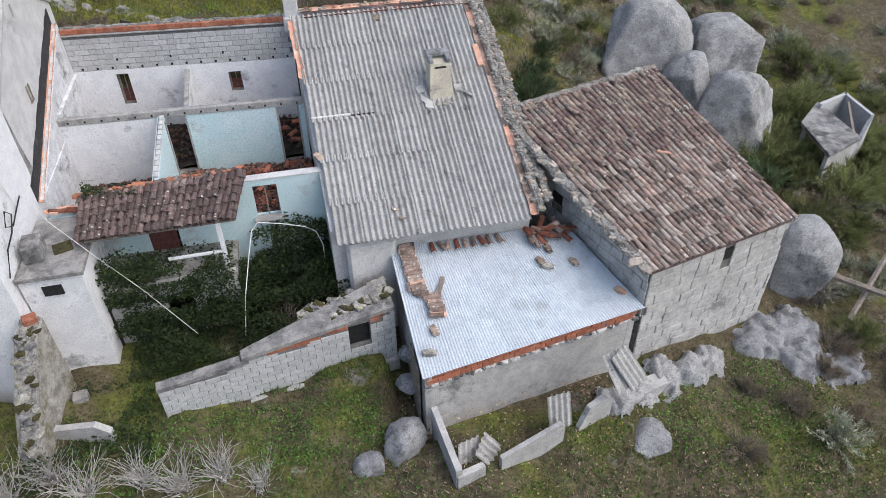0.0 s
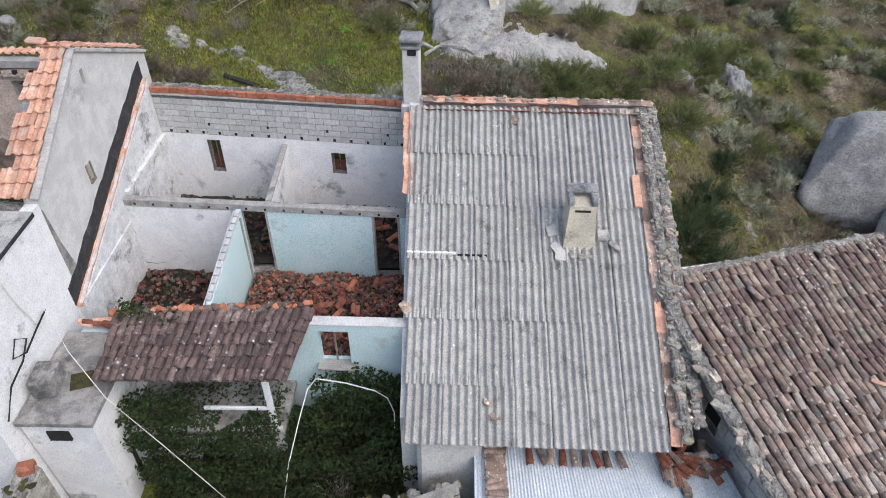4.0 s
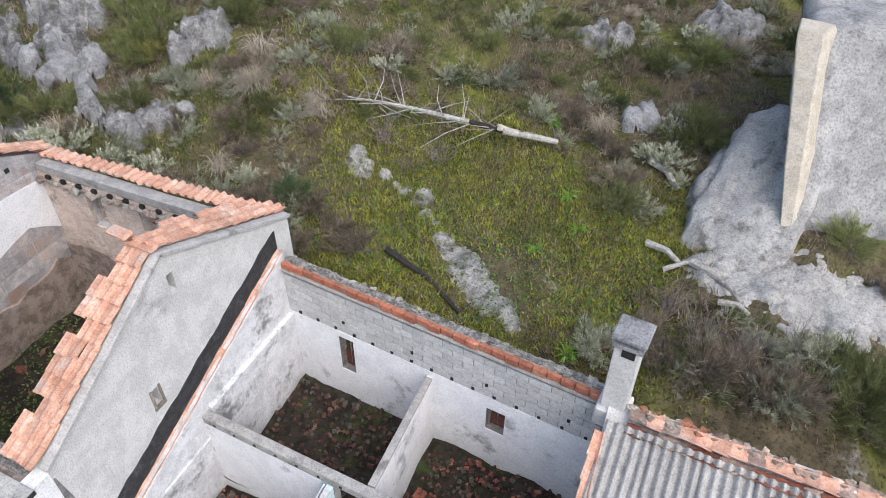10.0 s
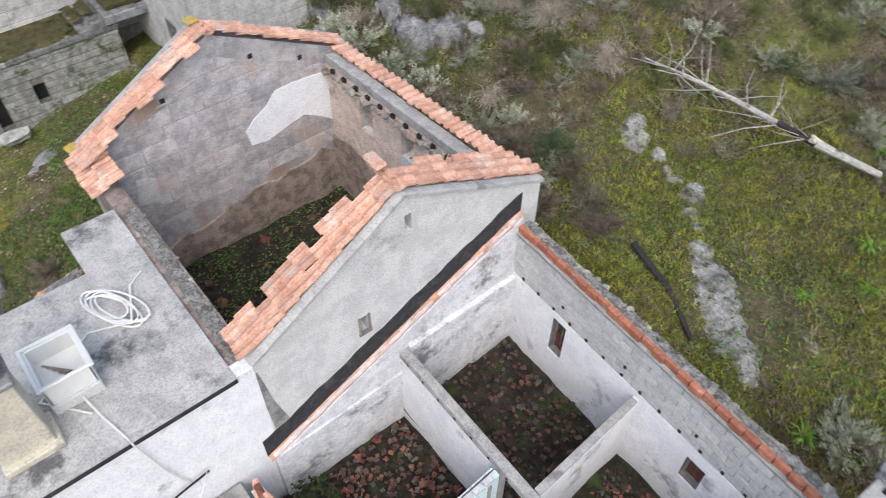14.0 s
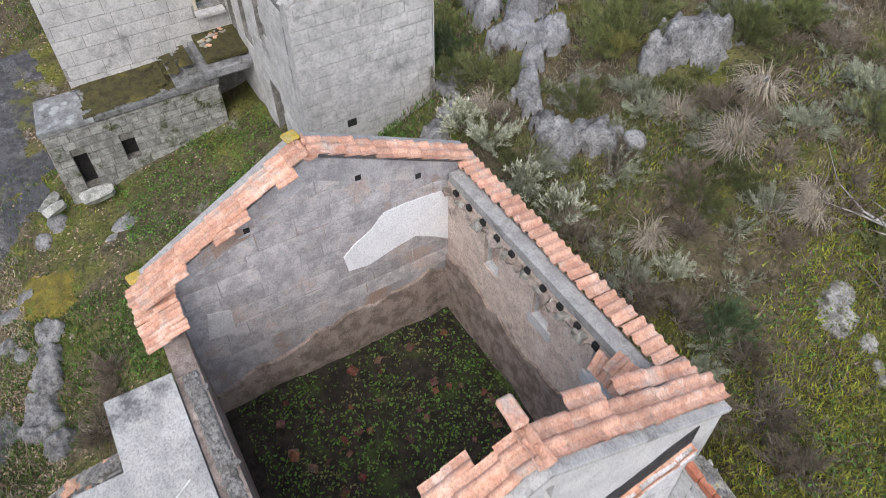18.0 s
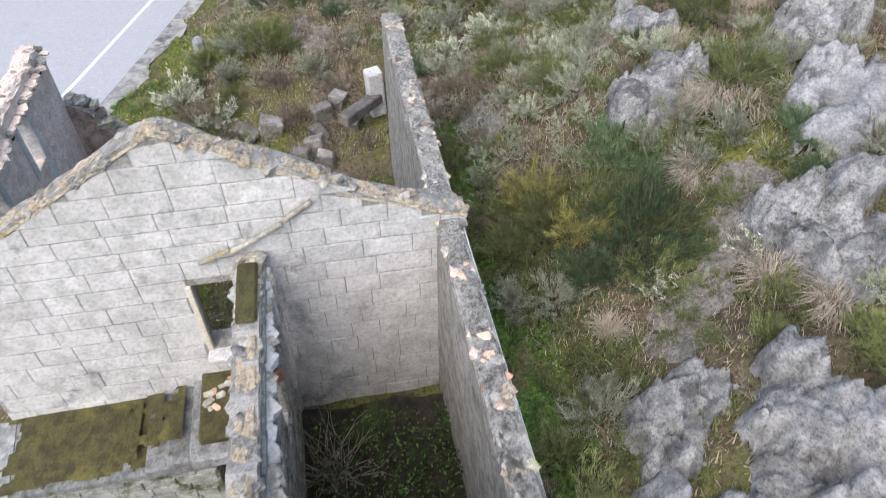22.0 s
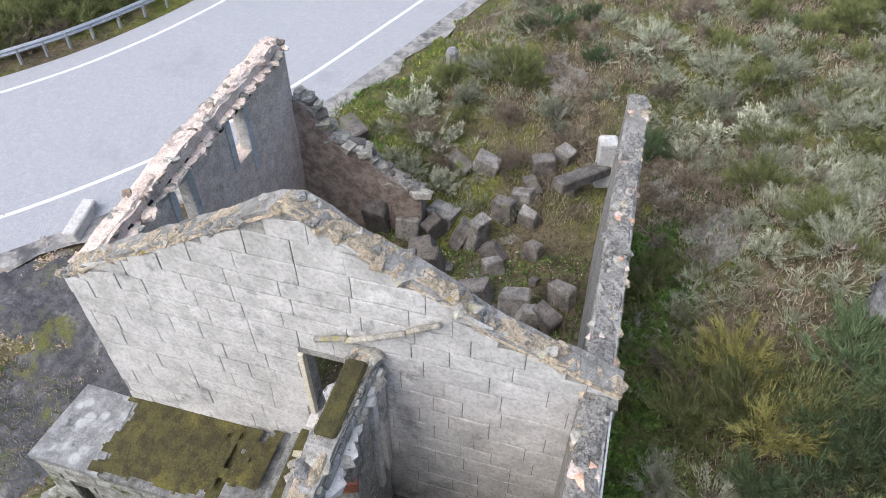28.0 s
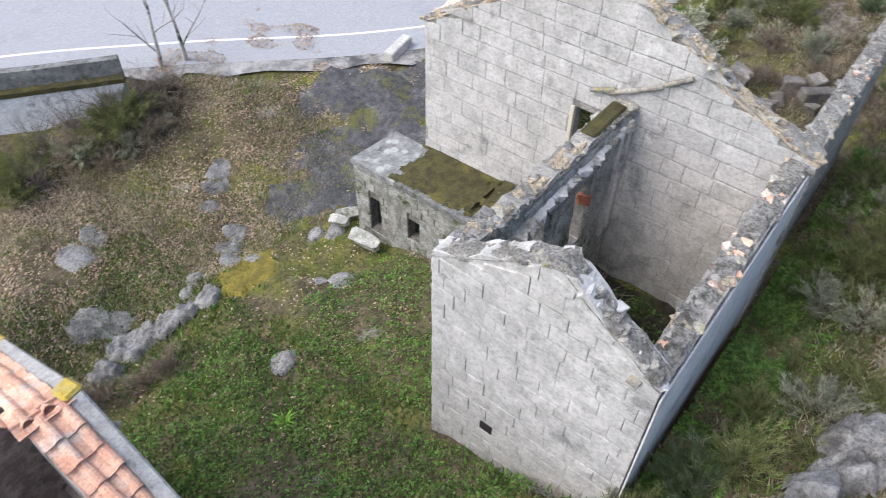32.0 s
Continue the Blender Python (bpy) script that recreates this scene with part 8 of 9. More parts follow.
# shrubs that stand out: x, y, size
PLANTED = [
    (put_gold, [(-21.95, 11.9, 1.15), (-20.4, 12.45, 1.1), (-9.3, 13.4, 0.9)]),
    (put_broom, [(-20.7, 11.05, 1.1), (-20.8, 13.0, 1.2), (-21.9, 11.2, 0.9), (-21.1, 12.0, 1.1), (-25.9, 17.3, 1.1), (-27.7, 17.1, 1.1), (-26.3, 19.4, 1.4), (-27.1, 18.5, 1.2), (-22.7, 16.7, 1.1), (-32.8, 5.25, 1.2), (-9.8, 13.6, 1.15), (-9.9, 12.9, 1.0), (-9.7, 14.3, 1.1), (-11.1, 14.4, 1.1), (-10.4, 15.7, 1.1),
        (-7.4, 15.6, 1.2), (-14.3, 10.7, 1.0), (-12.1, 9.9, 0.9), (-11.7, 10.3, 0.8), (-8.7, 11.4, 0.8), (-6.9, 16.8, 1.1), (-4.4, 12.3, 0.8), (-4.3, 11.5, 0.7), (-10.2, 13.4, 1.0), (6.5, 13.4, 0.9), (6.0, 19.7, 0.9), (7.4, 20.7, 0.9), (12.6, 9.6, 1.0), (10.5, 14.6, 0.6), (14.4, 14.7, 1.0), (16.5, 14.1, 1.1), (13.4, 9.9, 1.0), (15.0, 10.6, 1.2), (16.7, 11.8, 1.3), (18.6, 13.9, 1.3), (20.0, 22.4, 1.4), (7.98, 16.8, 1.25), (12.2, 13.7, 0.8), (12.8, 8.9, 1.1), (17.0, 9.4, 1.2), (14.0, 8.6, 1.0)]),
    (put_dark, [(-21.9, 13.65, 1.25), (-19.85, 13.7, 1.25), (-19.4, 13.15, 1.1), (-19.2, 14.0, 0.9), (-20.6, 13.9, 1.1), (-20.4, 17.2, 0.9), (-19.2, 16.9, 0.8), (-27.4, 17.9, 1.0), (16.95, 5.3, 1.2), (17.2, 3.9, 1.2), (16.4, 4.4, 1.2), (16.2, 2.8, 1.2), (17.4, 6.4, 1.0), (24.3, 1.4, 1.4), (24.6, 0.0, 1.2), (26.0, 1.6, 1.5), (-1.75, 9.9, 0.8), (-13.4, 10.4, 0.9)]),
    (put_sage, [(-22.4, 19.0, 0.9), (-22.7, 17.9, 1.0), (-20.9, 19.4, 1.0), (-19.4, 18.2, 1.0), (-22.0, 20.2, 1.1), (-19.5, 17.4, 0.7), (-16.2, 16.6, 0.9), (-19.0, 11.5, 1.0), (-32.9, 4.3, 1.1), (-31.5, 3.8, 1.0), (-34.0, 9.5, 1.2), (-31.8, 11.6, 1.1), (-31.4, 13.6, 1.0), (-33.2, 11.3, 1.1), (-33.1, 13.1, 1.1), (-24.6, 13.6, 1.0), (-29.6, 10.9, 0.9), (-30.2, 14.5, 1.0), (-25.0, 15.6, 1.0), (-23.2, 17.3, 1.0), (-26.9, 15.0, 0.8), (-31.0, 6.9, 1.1), (-8.4, 15.7, 0.9), (-7.2, 12.5, 0.9), (-7.2, 8.6, 0.9), (-3.2, 12.5, 0.8), (-4.2, 14.5, 0.8), (-3.8, 9.2, 1.0), (11.2, 8.4, 1.0), (-29.0, 12.6, 1.0), (-26.0, 12.6, 0.9), (-23.4, 10.9, 0.7)]),
    (put_heath, [(-30.8, 5.5, 1.0), (-30.1, 2.8, 1.0), (-9.4, 9.7, 0.9), (-11.9, 11.1, 0.6), (-4.9, 11.6, 0.9), (-6.0, 13.7, 1.0), (-3.4, 9.1, 1.0), (-2.4, 9.4, 1.0), (-5.3, 13.9, 0.9), (-1.1, 10.0, 0.9), (1.1, 8.75, 0.9), (-1.9, 16.4, 1.2), (5.6, 15.4, 1.1), (4.0, 16.5, 1.1), (10.9, 8.6, 1.1), (10.3, 9.0, 1.0), (11.5, 8.8, 1.0), (13.2, 12.6, 0.8), (0.0, 9.3, 0.9), (-0.6, 8.6, 0.9), (-5.2, 9.0, 1.0), (19.2, -9.2, 0.9), (20.5, -7.2, 0.8), (21.6, -7.9, 0.8), (26.4, -6.8, 1.2), (23.6, -8.6, 0.8), (24.5, -5.8, 1.3), (23.6, -6.8, 1.0), (-8.9, -2.2, 0.9), (-10.4, -1.5, 0.8), (-9.7, -1.8, 0.8), (-24.6, 8.2, 0.8), (8.3, 9.3, 1.0), (9.6, 8.6, 1.1), (6.5, 14.4, 1.1), (-13.6, -10.9, 1.4), (-15.9, -10.3, 1.2)]),
    (put_bloom, [(-31.0, 2.2, 1.2), (-30.7, 12.6, 0.9), (-27.8, 4.1, 0.8), (-24.9, 12.4, 0.7), (-27.9, 13.7, 0.8), (-18.4, 13.4, 0.6), (-25.8, 20.6, 1.0), (-18.3, 15.3, 0.7), (-10.2, 9.05, 1.0), (-9.0, 8.95, 0.9), (-5.9, 9.0, 0.9), (-7.4, 9.0, 0.8), (7.4, 15.6, 0.9), (17.8, 17.5, 1.1), (22.4, -9.2, 1.1), (-29.6, 3.4, 1.0)]),
    (put_straw, [(-20.7, 15.0, 1.1), (-22.4, 16.1, 1.2), (-22.8, 15.8, 1.0), (-21.95, 16.6, 1.2), (-17.35, 14.95, 1.1), (-4.8, 12.8, 1.2), (-5.8, 14.7, 1.2), (-4.3, 10.1, 0.9), (-5.1, 13.2, 1.0), (-17.8, 12.2, 0.8), (-2.6, 13.0, 0.9), (-16.4, 15.6, 1.0), (-13.6, 16.0, 1.0), (5.2, 16.2, 0.9), (-6.6, 12.8, 0.9)]),
    (put_dark, [(-20.6, 13.1, 0.95), (-19.2, 12.2, 0.95), (-21.2, 14.2, 0.95)]), (put_broom, [(-20.9, 11.8, 0.95), (-19.8, 13.9, 0.95), (-18.6, 13.5, 0.95)]),
    (put_broom, [(25.6, -5.8, 1.1), (25.8, -8.2, 1.0), (-15.4, -10.5, 1.3), (-14.6, -10.6, 1.1), (-12.0, -11.6, 1.3), (-11.3, -11.0, 1.0)]), (put_sage, [(-16.3, -10.1, 1.1), (-15.0, -9.7, 0.9), (-13.7, -10.7, 1.1)]), (put_heath, [(-15.8, -9.6, 1.1), (-16.8, -10.0, 1.2), (-14.2, -9.9, 1.0), (-17.3, -10.6, 1.1)]),
]
PLANTED_AT = [(x, y, s) for _, rows in PLANTED for x, y, s in rows]
for put, rows in PLANTED:
    for k, (x, y, s) in enumerate(rows):
        put(x, y, ground_at(x, y) - 0.05, s, 70 * k + 13 * len(rows), k)
rnd = random.Random(300)
spots = []
tries = 0
while len(spots) < 860 and tries < 40000:
    tries += 1
    x, y = rnd.uniform(-46, 40), rnd.uniform(7.6, 36)
    if x > 15:
        y = rnd.uniform(-4, 34)
    if x < -26:
        y = rnd.uniform(1.5, 36)
    if ((y > 22 or x > 31 or x < -36) and rnd.random() < 0.6) or not free_spot(x, y) or clearing(x, y):
        continue
    s = rnd.uniform(0.5, 1.05)
    if any((x - a) ** 2 + (y - b) ** 2 < (0.29 * (s + c)) ** 2 for a, b, c in spots + PLANTED_AT):
        continue
    if any((x - a) ** 2 + (y - b) ** 2 < (0.55 * c) ** 2 for a, b, c in OUTCROP) or any((x - a) ** 2 + (y - b) ** 2 < (r + 0.1) ** 2 for blobs, _ in GRAVEL for a, b, r in blobs):
        continue
    spots.append((x, y, s))
tally = [0] * 6
for k, (x, y, s) in enumerate(spots):
    z = ground_at(x, y) - 0.05
    n = noise.noise((x * 0.16, y * 0.16, 4.0)) + 0.35 * rnd.uniform(-1, 1) + (0.08 if x < -19 else 0.0)
    made = 0 if n > 0.2 else (1 if n > -0.14 else 2)
    c = rnd.random()
    made = 3 if c < 0.06 else (4 if c < 0.13 else (5 if c < 0.21 else made))
    while tally[made] >= (285, 290, 285, 75, 80, 90)[made]:
        made = (made + 1) % 3
    tally[made] += 1
    (put_broom, put_sage, put_heath, put_bloom, put_straw, put_dark)[made](x, y, z, s * (0.75 if made == 3 else 1.0), rnd.uniform(0, 360), k)


side = random.Random(380)
for k in range(40):
    x, y = side.uniform(24.5, 35), side.uniform(-5, 13)
    if 28.6 < x < 32 and 1.8 < y < 5.4 or (x < 29 and y > 3.6):
        continue
    (put_broom, put_sage, put_heath, put_broom)[k % 4](x, y, ground_at(x, y) - 0.1, side.uniform(0.9, 1.6), 50 * k, k)
for k, (x, y) in enumerate(((27.9, 1.7), (28.2, 3.0), (28.2, 4.3), (29.3, 0.8), (30.7, 1.3), (31.9, 2.3), (32.6, 3.6))):
    put_broom(x, y, ground_at(x, y) - 0.1, 1.5, 77 * k, k)


def tri_stuff(name, v, mat_key, label, category):
    """Loose triangles, three rows of v each, as one mesh."""
    n = len(v) // 3
    me = bpy.data.meshes.new(name)
    me.vertices.add(3 * n)
    me.loops.add(3 * n)
    me.polygons.add(n)
    me.vertices.foreach_set("co", np.asarray(v, np.float32).ravel())
    me.loops.foreach_set("vertex_index", np.arange(3 * n, dtype=np.int32))
    me.polygons.foreach_set("loop_start", np.arange(0, 3 * n, 3, dtype=np.int32))
    me.update(calc_edges=True)
    return tagged(place(name, me, M[mat_key]), label, category, "", "stuff")


def scrub(seed, count, regions):
    """Low scrub that covers the slope between the shrubs: small twiggy clumps in three kinds, in drifts."""
    g = np.random.default_rng(seed)
    forms = [np.array(brush(seed + k, 20, 13, 0.42, 1.2, 0.17, 0.0085, 0.15, 0.4, 6)[0]) for k in range(5)]
    lots = {"broom": [], "heather": [], "sage": []}
    area = sum((b - a) * (d - c) for a, b, c, d in regions)
    for a, b, c, d in regions:
        for _ in range(int(count * (b - a) * (d - c) / area)):
            x, y = g.uniform(a, b), g.uniform(c, d)
            if not free_spot(x, y, 0.1) or clearing(x, y) or any((x - p) ** 2 + (y - q) ** 2 < (0.5 * r) ** 2 for p, q, r in OUTCROP):
                continue
            n = noise.noise((x * 0.23, y * 0.23, 9.0)) + g.normal(0, 0.14) + (0.28 if -25 < x < -15.5 and 10 < y < 15.5 else 0)
            n = n * 0.5 if x < -18 else n
            key = "broom" if n > 0.06 else ("sage" if n > -0.09 else "heather")
            s, t = g.uniform(0.6, 1.3), g.uniform(0, math.tau)
            f = forms[g.integers(5)] * s
            cs, sn = math.cos(t), math.sin(t)
            lots[key].append(np.stack([x + f[:, 0] * cs - f[:, 1] * sn, y + f[:, 0] * sn + f[:, 1] * cs, ground_at(x, y) - 0.06 + f[:, 2]], 1))
    for key, name, label in (("broom", "green_scrub", "low green scrub over the slope"), ("heather", "brown_scrub", "low brown heath scrub over the slope"), ("sage", "grey_scrub", "low grey-green scrub over the slope")):
        tri_stuff(name, np.concatenate(lots[key]), key, label, "scrub")


scrub(350, 6000, [(-34, 34, 7.6, 22), (-34, -19, 9.6, 20), (-46, -27, 2, 20), (15, 36, -3, 8), (-40, 40, 22, 32)])


for k in range(46):
    i = 14 + k
    d = (ROAD_LINE[i + 1] - ROAD_LINE[i - 1]).normalized()
    q = ROAD_LINE[i] - Vector((-d.y, d.x)) * (ROAD_HALF + 1.6 + 2.4 * ((k * 7) % 5) / 5)
    (put_broom, put_broom, put_heath)[k % 3](q.x, q.y, ground_at(q.x, q.y) - 0.1, 1.1 + 0.12 * (k % 5), 61 * k, k)


def stuff(name, verts, faces, mat_key, label, category):
    return tagged(place(name, mesh_from(name, verts, faces), M[mat_key]), label, category, "", "stuff")


def turf(name, seed, boxes, mat_key, size, label, wide=0.022):
    """Grass blades over stretches of ground: (x0, x1, y0, y1, count)."""
    g = np.random.default_rng(seed)
    px, py = [], []
    for x0, x1, y0, y1, n in boxes:
        px.append(g.uniform(x0, x1, n)), py.append(g.uniform(y0, y1, n))
    x, y = np.concatenate(px), np.concatenate(py)
    patch = np.sin(x * 0.9 + 1.1 * np.sin(y * 0.7)) + np.sin(y * 1.1 + 0.8 * np.sin(x * 0.6)) + g.normal(0, 0.7, len(x))
    keep = patch > -0.7
    for x0, x1, y0, y1 in ((-0.2, 8.6, -0.5, 7.2), (8.2, 15.0, -2.6, 6.2), (-7.6, 0, 0.1, 7.4), (-5.4, 0.1, -3.7, 0.2), (-19.0, -12.4, 5.3, 9.5), (-18.7, -16.9, -1.1, 5.4), (10.2, 17.2, -7.2, -2.4), (15, 22.4, -5.5, 2.5), (0.0, 2.1, -3.6, -0.5)):
        keep &= ~((x > x0) & (x < x1) & (y > y0) & (y < y1))
    keep &= np.hypot(x[:, None] - ROAD_XY[:, 0], y[:, None] - ROAD_XY[:, 1]).min(1) > ROAD_HALF + 0.5
    x, y = x[keep], y[keep]
    n = len(x)
    z = height(x, y) + bumpy(x, y)
    for x0, x1, y0, y1, level in PITS:
        inside = (x > x0) & (x < x1) & (y > y0) & (y < y1)
        z = np.where(inside, np.minimum(z, level), z)
    z -= 0.02
    a = g.uniform(0, math.tau, n)
    h = size * g.uniform(0.5, 1.5, n)
    w = wide * g.uniform(0.6, 1.5, n)
    lean = g.normal(0, 0.45, (n, 2)) * h[:, None]
    b = np.stack([x, y, z], 1)
    side = np.stack([np.cos(a) * w, np.sin(a) * w, 0 * a], 1)
    tip = b + np.stack([lean[:, 0], lean[:, 1], h], 1)
    v = np.stack([b - side, b + side, tip], 1).reshape(-1, 3)
    return stuff(name, v.tolist(), ((np.arange(n) * 3)[:, None] + np.array([[0, 1, 2]])).tolist(), mat_key, label, "grass")


turf("moss_tufts", 401, [(-3, 8.6, 7.5, 15.5, 46000), (-7, 10, 7.5, 16.5, 22000), (-20, -7, -9, 0, 2500), (-40, -26, -3, 5, 5000), (15, 20, 4, 11, 4000), (-6, 26, -14, -4.8, 2000)], "grass", 0.12, "yellow-green moss and grass tufts")
turf("grass", 404, [(-6, 26, -14, -4.8, 34000), (-13, -7.6, -7, 9.5, 26000), (-20, -7, -9, 0, 9000), (-40, -26, -3, 5, 6000), (-26, -18.9, 0.6, 8.8, 7000), (-30, -12, 9.6, 12.5, 7000), (-26, -12, 9.5, 10.6, 9000), (-34, -26, -1, 4, 5000), (-7, 10, 7.5, 16.5, 7000), (2.1, 9.0, -5.0, -0.6, 9000)], "weed", 0.14, "fresh green grass")
turf("undergrowth", 403, [(-46, 14, 8, 34, 34000), (-15.5, 14, 8, 20, 30000), (-30, -15.5, 15, 20, 10000), (14, 40, -4, 30, 14000), (9, 26, -14, -6.3, 9000), (-40, -27, 3, 12, 6000)], "heather", 0.17, "low brown and olive undergrowth", 0.016)
turf("pale_grass", 406, [(-20, -8, -11, -3.2, 26000), (-38, -15, 10.4, 22, 60000), (-38, -27, 2.5, 11, 16000)], "straw", 0.15, "pale straw and grass litter between shrubs", 0.012)
turf("dry_grass", 402, [(-40, 30, 8, 30, 26000), (-20, -8, -12, -4, 7000), (-36, -27, 2, 10, 4000), (8, 26, -14, -6, 1500)], "drygrass", 0.16, "straw-coloured dry grass", 0.014)


def weeds(name, seed, boxes, mat_key, size, label, tall=0.25):
    """Small broad leaves over stretches of ground: (x0, x1, y0, y1, level or None, count)."""
    g = np.random.default_rng(seed)
    cs = []
    for x0, x1, y0, y1, level, n in boxes:
        x, y = g.uniform(x0, x1, n), g.uniform(y0, y1, n)
        lump = np.clip(0.5 + 0.5 * np.sin(2.1 * x + 1.3 * np.sin(1.7 * y)) * np.cos(1.9 * y), 0, 1)
        z = (height(x, y) + bumpy(x, y)) if level is None else np.full(n, float(level))
        cs.append(np.stack([x, y, z + tall * lump * g.uniform(0, 1, n)], 1)[lump + 0.3 * g.normal(0, 1, n) > 0.25])
    c = np.concatenate(cs)
    n = len(c)
    u = g.normal(0, 1, (n, 3)) * np.array([1, 1, 0.45])
    u /= np.linalg.norm(u, axis=1)[:, None]
    w = np.cross(u, g.normal(0, 0.4, (n, 3)) + np.array([0, 0, 1]))
    w /= np.linalg.norm(w, axis=1)[:, None]
    s = (size * g.uniform(0.6, 1.5, n))[:, None]
    v = np.stack([c - u * s, c + w * s * 0.55, c + u * s, c - w * s * 0.55], 1).reshape(-1, 3)
    return stuff(name, v.tolist(), ((np.arange(n) * 4)[:, None] + np.array([[0, 1, 2, 3]])).tolist(), mat_key, label, "weeds")


weeds("nettles", 411, [(-2, 8.4, 8, 14.6, None, 9000), (0.6, 9.2, -7.4, -5.4, None, 6000), (-12.3, -7.8, -1, 8, None, 16000), (-16.8, -12.6, 0, 5.3, None, 8000), (-27, -13, 9.5, 10.7, None, 34000), (-27, -15, 10.2, 11.2, None, 6000), (17, 23, -9, -6.2, None, 3000), (-6.8, -0.6, 0.9, 6.6, 0.5, 6500), (-17.9, -13.1, 6.0, 8.9, 1.7, 1800), (-5, 22, -12, -7, None, 8000), (-26, -19, 1, 8.6, None, 4000)], "weed", 0.038, "green weeds and nettles in the grass", 0.22)
weeds("leaf_litter", 415, [(-24, -8, -12.5, -3.2, None, 40000), (-18, -8, -3, 4, None, 2500), (-32, -18, -4, 1, None, 2500), (-26, -19, 1, 8.6, None, 2000), (8, 24, -12, -6, None, 3000)], "litter", 0.04, "brown fallen leaves on the grass", 0.04)
weeds("brambles", 412, [(0.4, 2.8, -6.6, -3.7, -2.75, 3000), (-3.0, 0.2, -7.2, -5.8, -2.8, 1500), (1.5, 5.6, -2.5, -1.8, -1.9, 2600), (1.5, 4.4, -2.4, -1.7, -0.9, 2600), (1.6, 4.0, -2.4, -1.6, 0.1, 1600), (2.4, 5.4, -2.3, -0.7, -0.4, 1500), (6.0, 8.6, -1.6, -0.55, -1.0, 2600), (6.0, 8.4, -1.2, -0.5, -0.1, 900), (0.4, 1.9, 0.3, 1.1, 0.2, 500), (-17.9, -13.1, 6.0, 8.9, 1.7, 2200), (1.5, 3.0, -0.7, -0.2, 1.9, 500)], "leaf", 0.05, "dark ivy and brambles", 0.8)
weeds("bramble_thicket", 413, [(2.0, 9.2, -4.0, -0.6, -2.4, 22000), (2.0, 5.6, -2.9, -1.9, -1.6, 5000), (5.4, 9.0, -2.6, -0.6, -1.5, 9000), (6.6, 9.0, -1.4, -0.5, -0.4, 2600), (1.7, 5.4, -2.6, -1.8, -0.6, 3000)], "leaf", 0.045, "tangle of dark brambles and ivy filling the yard", 1.3)


def rosette(x, y, s, k):
    """A tuft of long strap leaves."""
    r = random.Random(k)
    v, f = [], []
    for i in range(26):
        a, ln, up = r.uniform(0, math.tau), s * r.uniform(0.6, 1.1), r.uniform(0.4, 1.2)
        d = Vector((math.cos(a), math.sin(a), 0))
        n = Vector((-d.y, d.x, 0)) * 0.022
        p = [Vector((0, 0, 0)), d * ln * 0.4 + Vector((0, 0, up * ln * 0.5)), d * ln * 0.95 + Vector((0, 0, up * ln * 0.45))]
        o = len(v)
        v += [tuple(p[0] - n), tuple(p[0] + n), tuple(p[1] + n), tuple(p[1] - n), tuple(p[2])]
        f += [(o, o + 1, o + 2, o + 3), (o + 3, o + 2, o + 4)]
    ob = place("strap_leaf_plant", mesh_from("strap_leaf_plant", v, f), M["fresh"])
    ob.location = (x, y, ground_at(x, y) - 0.02)
    return tagged(ob, "bright green tuft of long strap leaves", "plant", "strap-leaved tufts")


for k, (x, y, s) in enumerate(((3.8, 15.9, 0.5), (5.2, 13.3, 0.45), (4.4, 15.2, 0.35), (5.8, 12.2, 0.35), (5.0, 11.0, 0.3), (-9.8, 5.6, 0.35), (-10.8, 2.6, 0.4), (6.8, 8.1, 0.4), (-0.4, 14.6, 0.3))):
    rosette(x, y, s, 640 + k)

# ---- dead wood ----
log = thing("fallen_tree", (1, 14.6, 4), "bleached fallen tree trunk with broken bare branches", "log")
pts = [Vector(p) for p in ((4.25, 15.03, 3.85), (3.4, 14.75, 4.0), (2.72, 14.48, 4.15), (1.7, 14.32, 4.25), (0.5, 14.1, 4.4), (-0.8, 13.87, 4.5), (-2.0, 13.62, 4.55))]
part("trunk", add_tube(bmesh.new(), pts[3:], [0.08, 0.068, 0.05, 0.024], 8), M["bark_pale"], log)
part("charred_trunk", add_tube(bmesh.new(), pts[2:4], [0.095, 0.081], 8), M["charred"], log, "blackened stretch of the trunk")
part("butt", add_tube(bmesh.new(), pts[:3], [0.085, 0.1, 0.12], 9), M["bark_pale"], log, "split pale butt end")
part("broken_wood", add_box(add_box(bmesh.new(), (2.7, 14.5, 4.24), (0.34, 0.12, 0.1), 25, 12, 25, bevel=0.03), (2.62, 14.42, 4.2), (0.24, 0.1, 0.12), -10, 30, -20, bevel=0.03), M["cream"], log, "raw yellow split wood")
rnd = random.Random(420)
for k in range(44):
    t = rnd.uniform(0.1, 1.0)
    i = min(int(2 + t * 4), 5)
    p = Vector(pts[i]).lerp(Vector(pts[i + 1]), rnd.random())
    d = Vector((rnd.gauss(-0.5, 0.6), rnd.gauss(0, 0.9), rnd.uniform(-0.1, 0.7))).normalized()
    ln = rnd.uniform(0.6, 2.0)
    q = p + d * ln * 0.5 + Vector((0, 0, -0.05 * ln))
    e = p + d * ln + Vector((rnd.gauss(0, 0.15), rnd.gauss(0, 0.15), -0.12 * ln))
    for w in (q, e):
        w.z = max(w.z, ground_at(w.x, w.y) + 0.05)
    part("branch", add_tube(bmesh.new(), [p, q, e], [0.02, 0.012, 0.005], 5), M["twig_white" if k % 3 else "twig"], log)
